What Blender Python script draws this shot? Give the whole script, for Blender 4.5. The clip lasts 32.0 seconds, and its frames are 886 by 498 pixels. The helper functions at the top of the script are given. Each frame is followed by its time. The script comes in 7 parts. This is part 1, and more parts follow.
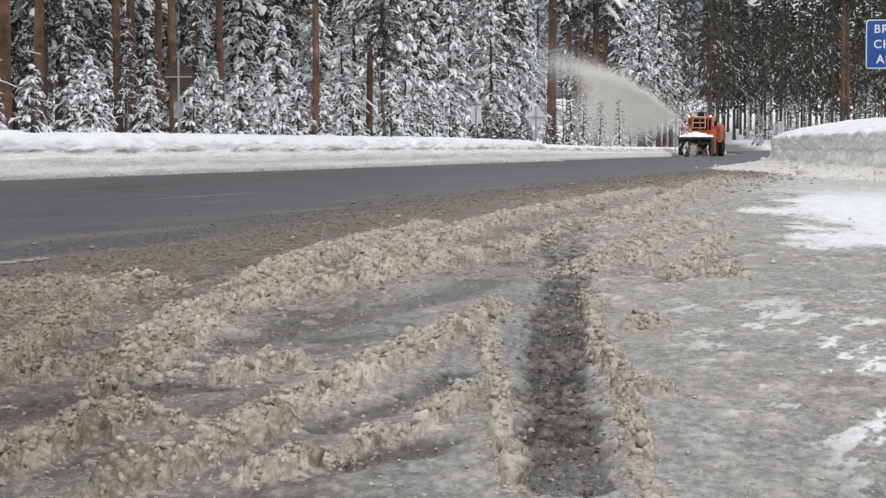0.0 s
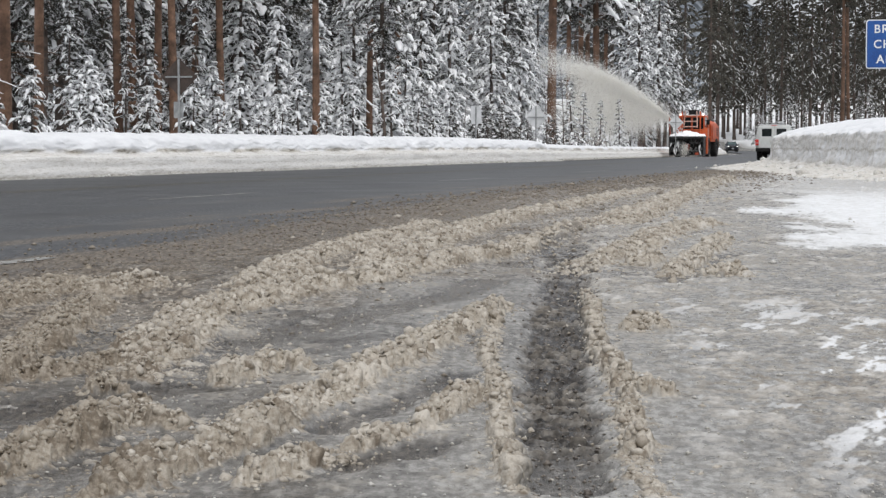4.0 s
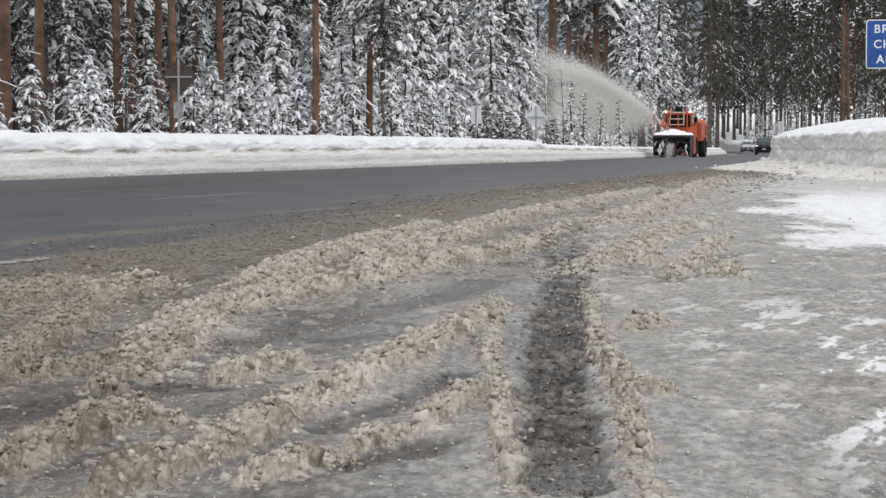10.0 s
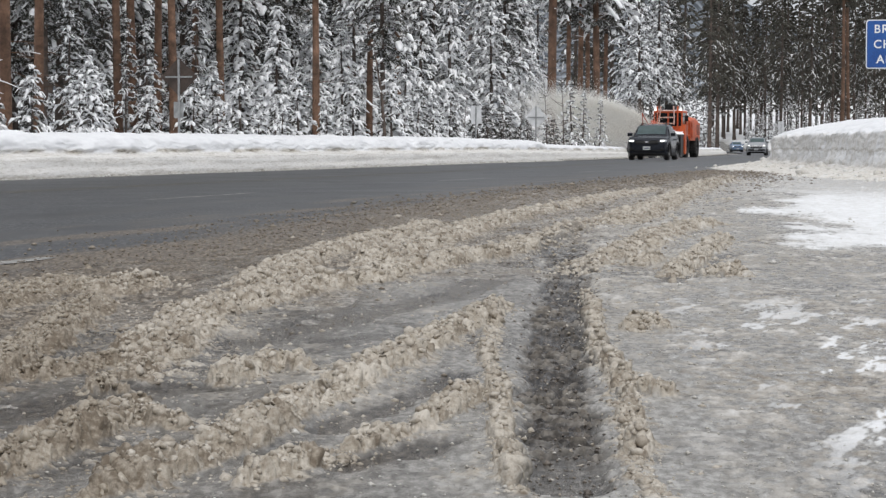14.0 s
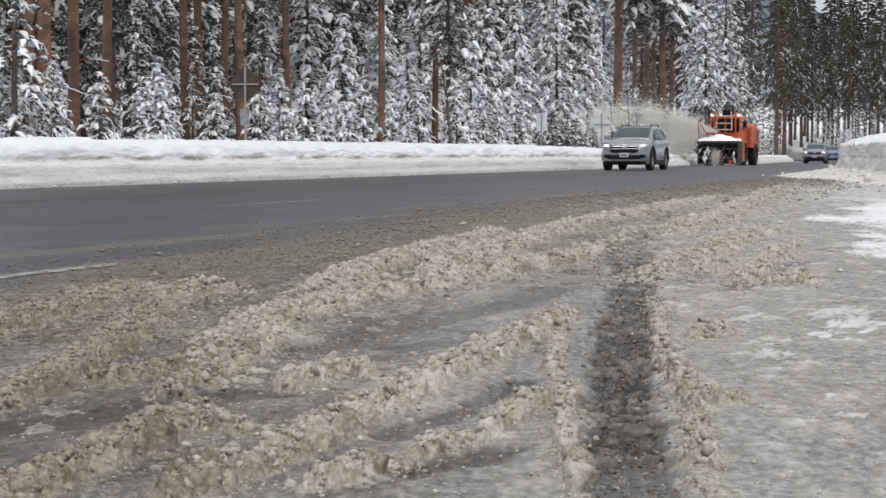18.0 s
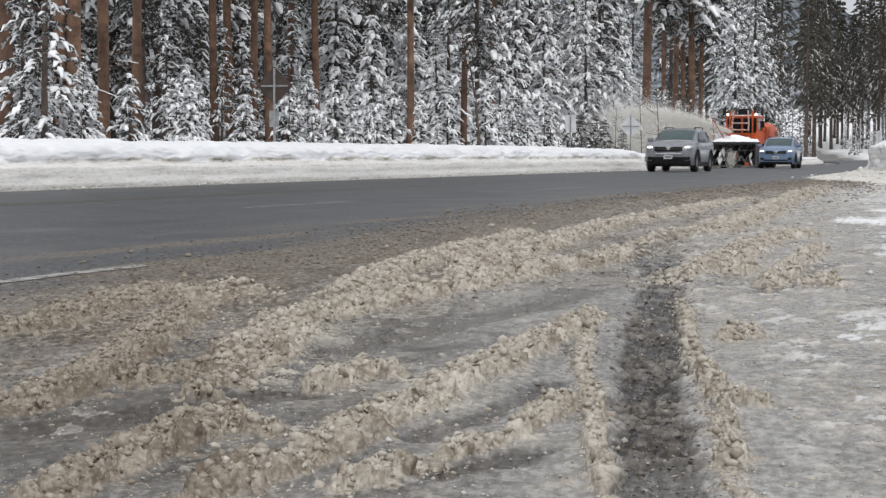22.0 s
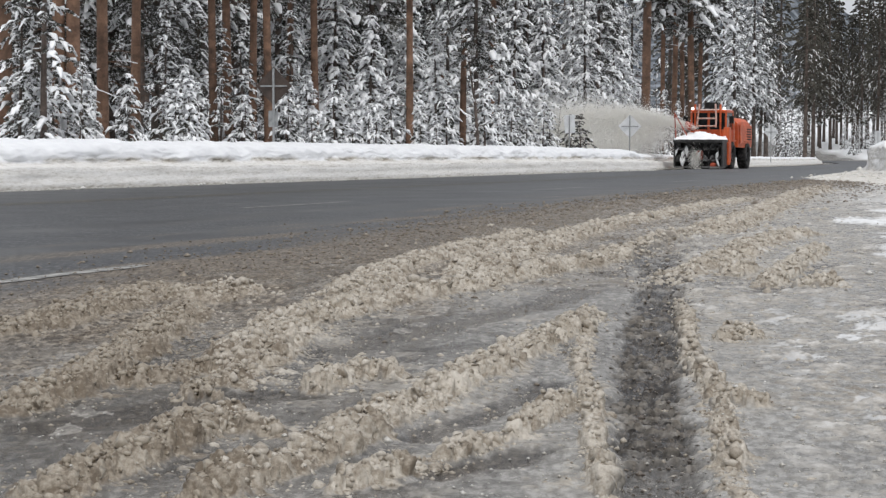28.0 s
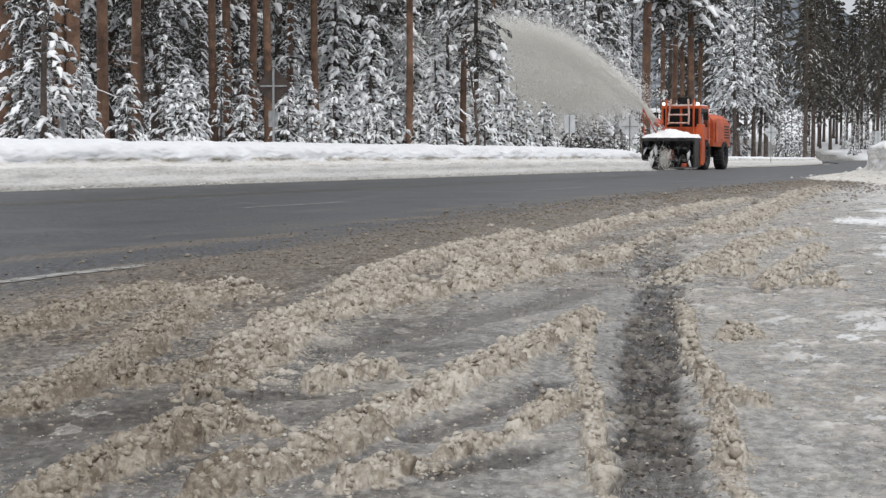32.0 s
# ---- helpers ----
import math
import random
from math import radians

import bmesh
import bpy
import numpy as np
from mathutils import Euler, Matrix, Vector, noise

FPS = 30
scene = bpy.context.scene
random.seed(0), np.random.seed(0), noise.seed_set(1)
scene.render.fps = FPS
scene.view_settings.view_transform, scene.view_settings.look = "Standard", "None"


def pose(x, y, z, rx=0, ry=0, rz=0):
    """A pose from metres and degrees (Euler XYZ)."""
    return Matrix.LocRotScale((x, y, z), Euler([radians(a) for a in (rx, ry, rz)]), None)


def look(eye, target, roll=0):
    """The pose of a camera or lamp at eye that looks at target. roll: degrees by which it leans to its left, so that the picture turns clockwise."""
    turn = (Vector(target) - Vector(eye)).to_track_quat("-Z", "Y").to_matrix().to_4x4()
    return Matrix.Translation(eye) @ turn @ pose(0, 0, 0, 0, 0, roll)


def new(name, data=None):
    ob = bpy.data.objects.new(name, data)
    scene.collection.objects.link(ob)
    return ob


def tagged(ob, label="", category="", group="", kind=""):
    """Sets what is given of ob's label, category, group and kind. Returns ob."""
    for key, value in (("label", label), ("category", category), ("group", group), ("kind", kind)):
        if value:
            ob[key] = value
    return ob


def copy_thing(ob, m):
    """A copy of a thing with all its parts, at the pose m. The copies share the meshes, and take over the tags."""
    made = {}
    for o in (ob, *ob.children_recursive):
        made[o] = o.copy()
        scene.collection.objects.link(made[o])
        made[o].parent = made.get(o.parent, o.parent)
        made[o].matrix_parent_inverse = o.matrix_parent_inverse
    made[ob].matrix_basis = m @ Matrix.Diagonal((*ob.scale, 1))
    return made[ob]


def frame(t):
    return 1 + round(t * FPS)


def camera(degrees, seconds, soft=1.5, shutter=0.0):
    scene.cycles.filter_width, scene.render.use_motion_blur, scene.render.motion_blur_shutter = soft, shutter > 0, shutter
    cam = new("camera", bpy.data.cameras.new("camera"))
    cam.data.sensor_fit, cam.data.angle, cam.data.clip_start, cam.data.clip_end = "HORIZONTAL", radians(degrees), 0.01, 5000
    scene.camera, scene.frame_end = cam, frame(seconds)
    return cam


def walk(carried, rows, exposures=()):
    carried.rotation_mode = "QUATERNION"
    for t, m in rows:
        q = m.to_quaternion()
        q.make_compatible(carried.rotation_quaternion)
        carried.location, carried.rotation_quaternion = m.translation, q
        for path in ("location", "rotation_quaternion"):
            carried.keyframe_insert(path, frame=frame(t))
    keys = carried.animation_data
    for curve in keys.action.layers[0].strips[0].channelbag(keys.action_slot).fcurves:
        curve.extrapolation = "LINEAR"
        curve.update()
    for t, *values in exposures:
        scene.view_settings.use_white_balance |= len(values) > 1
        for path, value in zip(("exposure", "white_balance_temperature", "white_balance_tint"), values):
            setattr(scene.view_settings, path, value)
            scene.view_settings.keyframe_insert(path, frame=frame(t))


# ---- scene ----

# ---- camera: on a tripod, one slow pan to the left ----
cam = camera(25.24, 32.0, soft=1.35, shutter=0.5)
EYE = (0.0, 0.0, 0.64)
VIEW = [
    (0, 86.991, 0.0, 0.0), (12.5, 86.991, 0.0, 0.0), (13, 87.017, -0.001, 0.0), (13.5, 87.017, -0.001, 0.0),
    (14, 86.992, -0.001, 0.0), (14.5, 86.994, -0.006, 0.002), (16.5, 86.948, -0.049, 0.096), (17, 86.991, -0.050, 0.918),
    (17.5, 87.096, -0.040, 1.477), (18, 87.199, -0.061, 1.891), (18.5, 87.239, -0.040, 2.872), (19, 87.243, -0.076, 2.820),
    (19.5, 87.216, -0.043, 2.807), (20, 87.201, -0.081, 2.850), (20.5, 87.216, -0.034, 2.781), (21, 87.234, -0.067, 2.750),
    (21.5, 87.244, -0.065, 2.726), (22, 87.248, -0.094, 2.724), (23, 87.253, -0.096, 2.707), (25, 87.251, -0.090, 2.699),
    (32, 87.252, -0.109, 2.699)]
walk(cam, [(t, pose(*EYE, a, b, c)) for t, a, b, c in VIEW], exposures=[(0, 0.12), (32, 0.12)])

# ---- light: an overcast winter day ----
world = bpy.data.worlds.new("overcast_sky")
scene.world = world
world.use_nodes = True
wn, wl = world.node_tree.nodes, world.node_tree.links
sky = wn.new("ShaderNodeTexSky")
sky.sky_type = "NISHITA"
sky.sun_disc = False
sky.sun_elevation, sky.sun_rotation = radians(65), radians(173)
sky.air_density, sky.dust_density, sky.ozone_density = 1.0, 4.0, 1.0
cloud = wn.new("ShaderNodeMixRGB")
cloud.inputs[0].default_value = 0.82
cloud.inputs[2].default_value = (9.1, 9.4, 10.05, 1)
wl.new(sky.outputs[0], cloud.inputs[1])
wl.new(cloud.outputs[0], wn["Background"].inputs[0])
wn["Background"].inputs[1].default_value = 0.070

sun = new("sun", bpy.data.lights.new("sun", "SUN"))
sun.data.energy, sun.data.angle, sun.data.color = 1.5, radians(60), (1.0, 0.985, 0.96)
sun.matrix_world = look((3, -11, 24), (0, 0, 0))


# ---- materials ----
def tex(nodes, links, kind, scale, detail=4.0, rough=0.55, coord=None):
    n = nodes.new(kind)
    n.inputs["Scale"].default_value = scale
    if kind == "ShaderNodeTexNoise":
        n.inputs["Detail"].default_value = detail
        n.inputs["Roughness"].default_value = rough
    if coord:
        links.new(coord, n.inputs["Vector"])
    return n


def ramp(nodes, links, src, stops):
    r = nodes.new("ShaderNodeValToRGB")
    e = r.color_ramp.elements
    while len(e) < len(stops):
        e.new(0.5)
    for el, (p, c) in zip(e, stops):
        el.position = p
        el.color = (*c, 1) if len(c) == 3 else c
    links.new(src, r.inputs[0])
    return r


def material(name, low, high=None, rough=0.6, metal=0.0, scale=6.0, bump=0.0, bump_scale=40.0, fine=None, emit=None, spec=0.5,
             stops=(0.35, 0.65), vary=0.0):
    """A procedural surface: two colours mixed by noise at two scales, with relief."""
    m = bpy.data.materials.new(name)
    m.use_nodes = True
    nodes, links = m.node_tree.nodes, m.node_tree.links
    b = nodes["Principled BSDF"]
    b.inputs["Roughness"].default_value = rough
    b.inputs["Metallic"].default_value = metal
    b.inputs["Specular IOR Level"].default_value = spec
    high = high or tuple(min(1, c * 1.25 + 0.01) for c in low)
    co = nodes.new("ShaderNodeTexCoord").outputs["Object"]
    n1 = tex(nodes, links, "ShaderNodeTexNoise", scale, 5, 0.6, co)
    col = ramp(nodes, links, n1.outputs[0], [(stops[0], low), (stops[1], high)]).outputs[0]
    if fine:
        n2 = tex(nodes, links, "ShaderNodeTexNoise", fine, 3, 0.7, co)
        mx = nodes.new("ShaderNodeMixRGB")
        mx.blend_type = "OVERLAY"
        mx.inputs[0].default_value = 0.55
        links.new(col, mx.inputs[1])
        links.new(n2.outputs[0], mx.inputs[2])
        col = mx.outputs[0]
    if vary:
        hs = nodes.new("ShaderNodeHueSaturation")
        oi = nodes.new("ShaderNodeObjectInfo")
        mr = nodes.new("ShaderNodeMapRange")
        mr.inputs[3].default_value, mr.inputs[4].default_value = 1 - vary, 1 + vary
        links.new(oi.outputs["Random"], mr.inputs[0])
        links.new(mr.outputs[0], hs.inputs["Value"])
        links.new(col, hs.inputs["Color"])
        col = hs.outputs[0]
    links.new(col, b.inputs["Base Color"])
    if bump:
        n3 = tex(nodes, links, "ShaderNodeTexNoise", bump_scale, 4, 0.6, co)
        bp = nodes.new("ShaderNodeBump")
        bp.inputs["Strength"].default_value = bump
        bp.inputs["Distance"].default_value = 0.02
        links.new(n3.outputs[0], bp.inputs["Height"])
        links.new(bp.outputs[0], b.inputs["Normal"])
    if emit:
        b.inputs["Emission Color"].default_value = (*emit[:3], 1)
        b.inputs["Emission Strength"].default_value = emit[3]
    return m


def ground_material():
    """Slush, wet ice, bare wet ruts and clean snow, told apart by the masks of the sheet."""
    m = bpy.data.materials.new("slush_ground")
    m.use_nodes = True
    nodes, links = m.node_tree.nodes, m.node_tree.links
    b = nodes["Principled BSDF"]
    co = nodes.new("ShaderNodeTexCoord").outputs["Object"]
    at = nodes.new("ShaderNodeAttribute")
    at.attribute_name = "mask"
    sp = nodes.new("ShaderNodeSeparateColor")
    links.new(at.outputs["Color"], sp.inputs[0])
    along = nodes.new("ShaderNodeMapping")
    along.inputs["Scale"].default_value = (1.0, 0.42, 1.0)
    links.new(co, along.inputs["Vector"])
    fine = tex(nodes, links, "ShaderNodeTexNoise", 44, 5, 0.65, along.outputs[0])
    mid = tex(nodes, links, "ShaderNodeTexNoise", 9, 6, 0.65, co)
    grit = tex(nodes, links, "ShaderNodeTexNoise", 190, 3, 0.7, co)
    ice = ramp(nodes, links, fine.outputs[0], [(0.36, (0.215, 0.208, 0.193)), (0.49, (0.315, 0.306, 0.287)), (0.62, (0.47, 0.46, 0.437))])
    both = nodes.new("ShaderNodeMath")
    both.operation = "MULTIPLY_ADD"
    both.inputs[1].default_value = 0.55
    half = nodes.new("ShaderNodeMath")
    half.operation = "MULTIPLY"
    half.inputs[1].default_value = 0.45
    lumpy = tex(nodes, links, "ShaderNodeTexNoise", 62, 4, 0.7, co)
    links.new(mid.outputs[0], half.inputs[0])
    links.new(lumpy.outputs[0], both.inputs[0])
    links.new(half.outputs[0], both.inputs[2])
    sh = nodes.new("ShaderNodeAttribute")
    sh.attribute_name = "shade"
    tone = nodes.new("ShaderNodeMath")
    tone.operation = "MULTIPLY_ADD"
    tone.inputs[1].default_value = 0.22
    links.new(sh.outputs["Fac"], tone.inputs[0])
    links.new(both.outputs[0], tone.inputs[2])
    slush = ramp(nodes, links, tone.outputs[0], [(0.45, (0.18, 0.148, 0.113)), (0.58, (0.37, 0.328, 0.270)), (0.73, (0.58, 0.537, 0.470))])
    wet = ramp(nodes, links, fine.outputs[0], [(0.38, (0.022, 0.019, 0.016)), (0.52, (0.052, 0.045, 0.038)), (0.64, (0.14, 0.122, 0.102))])
    snow = ramp(nodes, links, mid.outputs[0], [(0.3, (0.70, 0.70, 0.69)), (0.6, (0.84, 0.85, 0.86))])

    def mix(fac, a, c):
        n = nodes.new("ShaderNodeMixRGB")
        links.new(fac, n.inputs[0])
        links.new(a, n.inputs[1])
        links.new(c, n.inputs[2])
        return n.outputs[0]
    col = mix(sp.outputs[0], ice.outputs[0], slush.outputs[0])
    sand = ramp(nodes, links, fine.outputs[0], [(0.40, (0.055, 0.043, 0.032)), (0.5, (0.145, 0.118, 0.090)), (0.60, (0.32, 0.275, 0.217))])
    col = mix(at.outputs["Alpha"], col, sand.outputs[0])
    col = mix(sp.outputs[1], col, wet.outputs[0])
    col = mix(sp.outputs[2], col, snow.outputs[0])
    ov = nodes.new("ShaderNodeMixRGB")
    ov.blend_type = "OVERLAY"
    ov.inputs[0].default_value = 0.3
    links.new(col, ov.inputs[1])
    links.new(grit.outputs[0], ov.inputs[2])
    links.new(ov.outputs[0], b.inputs["Base Color"])
    # wet ice shines, lumps and snow do not
    r1 = nodes.new("ShaderNodeMapRange")
    r1.inputs[3].default_value, r1.inputs[4].default_value = 0.26, 0.6
    links.new(sp.outputs[0], r1.inputs[0])
    r2 = nodes.new("ShaderNodeMath")
    r2.operation = "MULTIPLY_ADD"
    r2.inputs[1].default_value = 0.35
    links.new(sp.outputs[2], r2.inputs[0])
    links.new(r1.outputs[0], r2.inputs[2])
    r3 = nodes.new("ShaderNodeMath")
    r3.operation = "MULTIPLY_ADD"
    r3.inputs[1].default_value = -0.22
    r3.use_clamp = True
    links.new(sp.outputs[1], r3.inputs[0])
    links.new(r2.outputs[0], r3.inputs[2])
    links.new(r3.outputs[0], b.inputs["Roughness"])
    # loose matter hardly mirrors, standing water does
    p2 = nodes.new("ShaderNodeMath")
    p2.operation = "POWER"
    p2.inputs[1].default_value = 2.5
    links.new(sp.outputs[1], p2.inputs[0])
    p3 = nodes.new("ShaderNodeMath")
    p3.operation = "MULTIPLY_ADD"
    p3.inputs[1].default_value, p3.inputs[2].default_value = 0.12, 0.04
    links.new(p2.outputs[0], p3.inputs[0])
    links.new(p3.outputs[0], b.inputs["Specular IOR Level"])
    bp = nodes.new("ShaderNodeBump")
    bp.inputs["Strength"].default_value = 0.5
    bp.inputs["Distance"].default_value = 0.010
    links.new(lumpy.outputs[0], bp.inputs["Height"])
    links.new(bp.outputs[0], b.inputs["Normal"])
    return m


def asphalt_material():
    """Wet dark asphalt with paler wheel lanes and grit."""
    m = bpy.data.materials.new("wet_asphalt")
    m.use_nodes = True
    nodes, links = m.node_tree.nodes, m.node_tree.links
    b = nodes["Principled BSDF"]
    tc = nodes.new("ShaderNodeTexCoord")
    co = tc.outputs["Object"]
    at = nodes.new("ShaderNodeAttribute")
    at.attribute_name = "mask"
    along = nodes.new("ShaderNodeMapping")
    along.inputs["Scale"].default_value = (1.0, 0.16, 1.0)
    links.new(co, along.inputs["Vector"])
    grit = tex(nodes, links, "ShaderNodeTexNoise", 42, 4, 0.75, along.outputs[0])
    big = tex(nodes, links, "ShaderNodeTexNoise", 0.7, 5, 0.6, co)
    col = ramp(nodes, links, grit.outputs[0], [(0.40, (0.026, 0.028, 0.031)), (0.52, (0.064, 0.067, 0.072)), (0.64, (0.18, 0.178, 0.172))])
    salt = ramp(nodes, links, big.outputs[0], [(0.38, (0.046, 0.048, 0.051)), (0.62, (0.105, 0.106, 0.105))])
    mx = nodes.new("ShaderNodeMixRGB")
    sp = nodes.new("ShaderNodeSeparateColor")
    links.new(at.outputs["Color"], sp.inputs[0])
    links.new(sp.outputs[0], mx.inputs[0])
    links.new(col.outputs[0], mx.inputs[1])
    links.new(salt.outputs[0], mx.inputs[2])
    sand = ramp(nodes, links, grit.outputs[0], [(0.40, (0.06, 0.048, 0.036)), (0.5, (0.13, 0.104, 0.077)), (0.60, (0.28, 0.235, 0.18))])
    ms = nodes.new("ShaderNodeMixRGB")
    links.new(sp.outputs[1], ms.inputs[0])
    links.new(mx.outputs[0], ms.inputs[1])
    links.new(sand.outputs[0], ms.inputs[2])
    links.new(ms.outputs[0], b.inputs["Base Color"])
    mr = nodes.new("ShaderNodeMapRange")
    mr.inputs[3].default_value, mr.inputs[4].default_value = 0.34, 0.6
    links.new(big.outputs[0], mr.inputs[0])
    links.new(mr.outputs[0], b.inputs["Roughness"])
    bp = nodes.new("ShaderNodeBump")
    bp.inputs["Strength"].default_value = 0.35
    bp.inputs["Distance"].default_value = 0.006
    links.new(grit.outputs[0], bp.inputs["Height"])
    links.new(bp.outputs[0], b.inputs["Normal"])
    return m


def bank_material():
    """Packed ploughed snow: clean above, dirty ice towards the road by the mask."""
    m = bpy.data.materials.new("ploughed_snow")
    m.use_nodes = True
    nodes, links = m.node_tree.nodes, m.node_tree.links
    b = nodes["Principled BSDF"]
    co = nodes.new("ShaderNodeTexCoord").outputs["Object"]
    at = nodes.new("ShaderNodeAttribute")
    at.attribute_name = "mask"
    n1 = tex(nodes, links, "ShaderNodeTexNoise", 3.0, 6, 0.65, co)
    strata = nodes.new("ShaderNodeMapping")
    strata.inputs["Scale"].default_value = (0.45, 0.45, 2.6)
    links.new(co, strata.inputs["Vector"])
    n2 = tex(nodes, links, "ShaderNodeTexNoise", 13, 5, 0.7, strata.outputs[0])
    clean = ramp(nodes, links, n1.outputs[0], [(0.3, (0.80, 0.81, 0.83)), (0.7, (0.90, 0.91, 0.92))])
    dirty = ramp(nodes, links, n2.outputs[0], [(0.32, (0.40, 0.365, 0.31)), (0.46, (0.64, 0.61, 0.555)), (0.70, (0.78, 0.765, 0.73))])
    mx = nodes.new("ShaderNodeMixRGB")
    sp = nodes.new("ShaderNodeSeparateColor")
    links.new(at.outputs["Color"], sp.inputs[0])
    links.new(sp.outputs[0], mx.inputs[0])
    links.new(clean.outputs[0], mx.inputs[1])
    links.new(dirty.outputs[0], mx.inputs[2])
    # dark brown by the second mask: dirt, and the crease's shade painted in
    soil_and_shade = ramp(nodes, links, n2.outputs[0], [(0.38, (0.20, 0.17, 0.13)), (0.6, (0.50, 0.465, 0.40))])
    mc = nodes.new("ShaderNodeMixRGB")
    links.new(sp.outputs[1], mc.inputs[0])
    links.new(mx.outputs[0], mc.inputs[1])
    links.new(soil_and_shade.outputs[0], mc.inputs[2])
    links.new(mc.outputs[0], b.inputs["Base Color"])
    b.inputs["Roughness"].default_value = 0.7
    bp = nodes.new("ShaderNodeBump")
    bp.inputs["Strength"].default_value = 0.4
    bp.inputs["Distance"].default_value = 0.025
    links.new(n2.outputs[0], bp.inputs["Height"])
    links.new(bp.outputs[0], b.inputs["Normal"])
    return m


def island_material(name, stops, rough, fine=120, bump=0.5, size=0.004, stain=0.0):
    """Loose lumps: each its own shade, with fine relief."""
    m = bpy.data.materials.new(name)
    m.use_nodes = True
    nodes, links = m.node_tree.nodes, m.node_tree.links
    b = nodes["Principled BSDF"]
    co = nodes.new("ShaderNodeTexCoord").outputs["Object"]
    geo = nodes.new("ShaderNodeNewGeometry")
    n1 = tex(nodes, links, "ShaderNodeTexNoise", fine, 4, 0.7, co)
    mx = nodes.new("ShaderNodeMath")
    mx.operation = "MULTIPLY_ADD"
    mx.inputs[1].default_value = 0.84
    sc = nodes.new("ShaderNodeMath")
    sc.operation = "MULTIPLY"
    sc.inputs[1].default_value = 0.26
    links.new(geo.outputs["Random Per Island"], sc.inputs[0])
    links.new(n1.outputs[0], mx.inputs[0])
    links.new(sc.outputs[0], mx.inputs[2])
    val = mx.outputs[0]
    if stain:
        n2 = tex(nodes, links, "ShaderNodeTexNoise", stain, 3, 0.6, co)
        ad = nodes.new("ShaderNodeMath")
        ad.operation = "MULTIPLY_ADD"
        ad.inputs[1].default_value = 0.6
        links.new(n2.outputs[0], ad.inputs[0])
        sb = nodes.new("ShaderNodeMath")
        sb.operation = "SUBTRACT"
        sb.inputs[1].default_value = 0.30
        links.new(val, sb.inputs[0])
        links.new(sb.outputs[0], ad.inputs[2])
        val = ad.outputs[0]
    col = ramp(nodes, links, val, stops)
    links.new(col.outputs[0], b.inputs["Base Color"])
    b.inputs["Roughness"].default_value = rough
    bp = nodes.new("ShaderNodeBump")
    bp.inputs["Strength"].default_value = bump
    bp.inputs["Distance"].default_value = size
    links.new(n1.outputs[0], bp.inputs["Height"])
    links.new(bp.outputs[0], b.inputs["Normal"])
    return m


SLUSH = island_material("wet_brown_slush", [(0.26, (0.22, 0.181, 0.137)), (0.52, (0.40, 0.354, 0.290)), (0.82, (0.59, 0.546, 0.478))], 0.36, 110, stain=5.0)
SLUSH_DARK = island_material("dirty_wet_slush", [(0.25, (0.16, 0.127, 0.092)), (0.52, (0.30, 0.256, 0.198)), (0.85, (0.44, 0.395, 0.325))], 0.36, 110, stain=5.0)
CRUMB = island_material("pale_ice_crumbs", [(0.2, (0.36, 0.33, 0.285)), (0.5, (0.49, 0.465, 0.42)), (0.85, (0.72, 0.71, 0.68))], 0.3, 120)
SAND = island_material("brown_road_sand", [(0.2, (0.10, 0.08, 0.061)), (0.5, (0.21, 0.175, 0.136)), (0.85, (0.38, 0.335, 0.272))], 0.5, 120)
DIRTY_SNOW = island_material("dirty_snow_lumps", [(0.2, (0.42, 0.39, 0.34)), (0.5, (0.62, 0.60, 0.56)), (0.85, (0.82, 0.82, 0.81))], 0.65, 40)
GRIT = island_material("dark_wet_grit", [(0.2, (0.035, 0.03, 0.026)), (0.5, (0.10, 0.083, 0.068)), (0.85, (0.33, 0.285, 0.235))], 0.3, 120)
GROUND, ASPHALT, BANK = ground_material(), asphalt_material(), bank_material()
BARK = material("orange_brown_bark", (0.080, 0.047, 0.031), (0.235, 0.136, 0.088), 0.9, scale=2.2, bump=0.7, bump_scale=26, fine=14, vary=0.25)
DARK_BARK = material("grey_brown_bark", (0.05, 0.04, 0.034), (0.15, 0.115, 0.095), 0.9, scale=2.5, bump=0.7, bump_scale=26, fine=14, vary=0.25)


def needle_material(name, low, mid, dust, share, scale):
    """Needles in clumps of light and dark, some of them dusted with snow."""
    m = bpy.data.materials.new(name)
    m.use_nodes = True
    nodes, links = m.node_tree.nodes, m.node_tree.links
    b = nodes["Principled BSDF"]
    co = nodes.new("ShaderNodeTexCoord").outputs["Object"]
    n1 = tex(nodes, links, "ShaderNodeTexNoise", scale, 5, 0.7, co)
    col = ramp(nodes, links, n1.outputs[0], [(0.36, low), (0.52, mid), (share, mid), (share + 0.05, dust)])
    hs = nodes.new("ShaderNodeHueSaturation")
    oi = nodes.new("ShaderNodeObjectInfo")
    mr = nodes.new("ShaderNodeMapRange")
    mr.inputs[3].default_value, mr.inputs[4].default_value = 0.8, 1.25
    links.new(oi.outputs["Random"], mr.inputs[0])
    links.new(mr.outputs[0], hs.inputs["Value"])
    links.new(col.outputs[0], hs.inputs["Color"])
    links.new(hs.outputs[0], b.inputs["Base Color"])
    b.inputs["Roughness"].default_value = 0.8
    return m


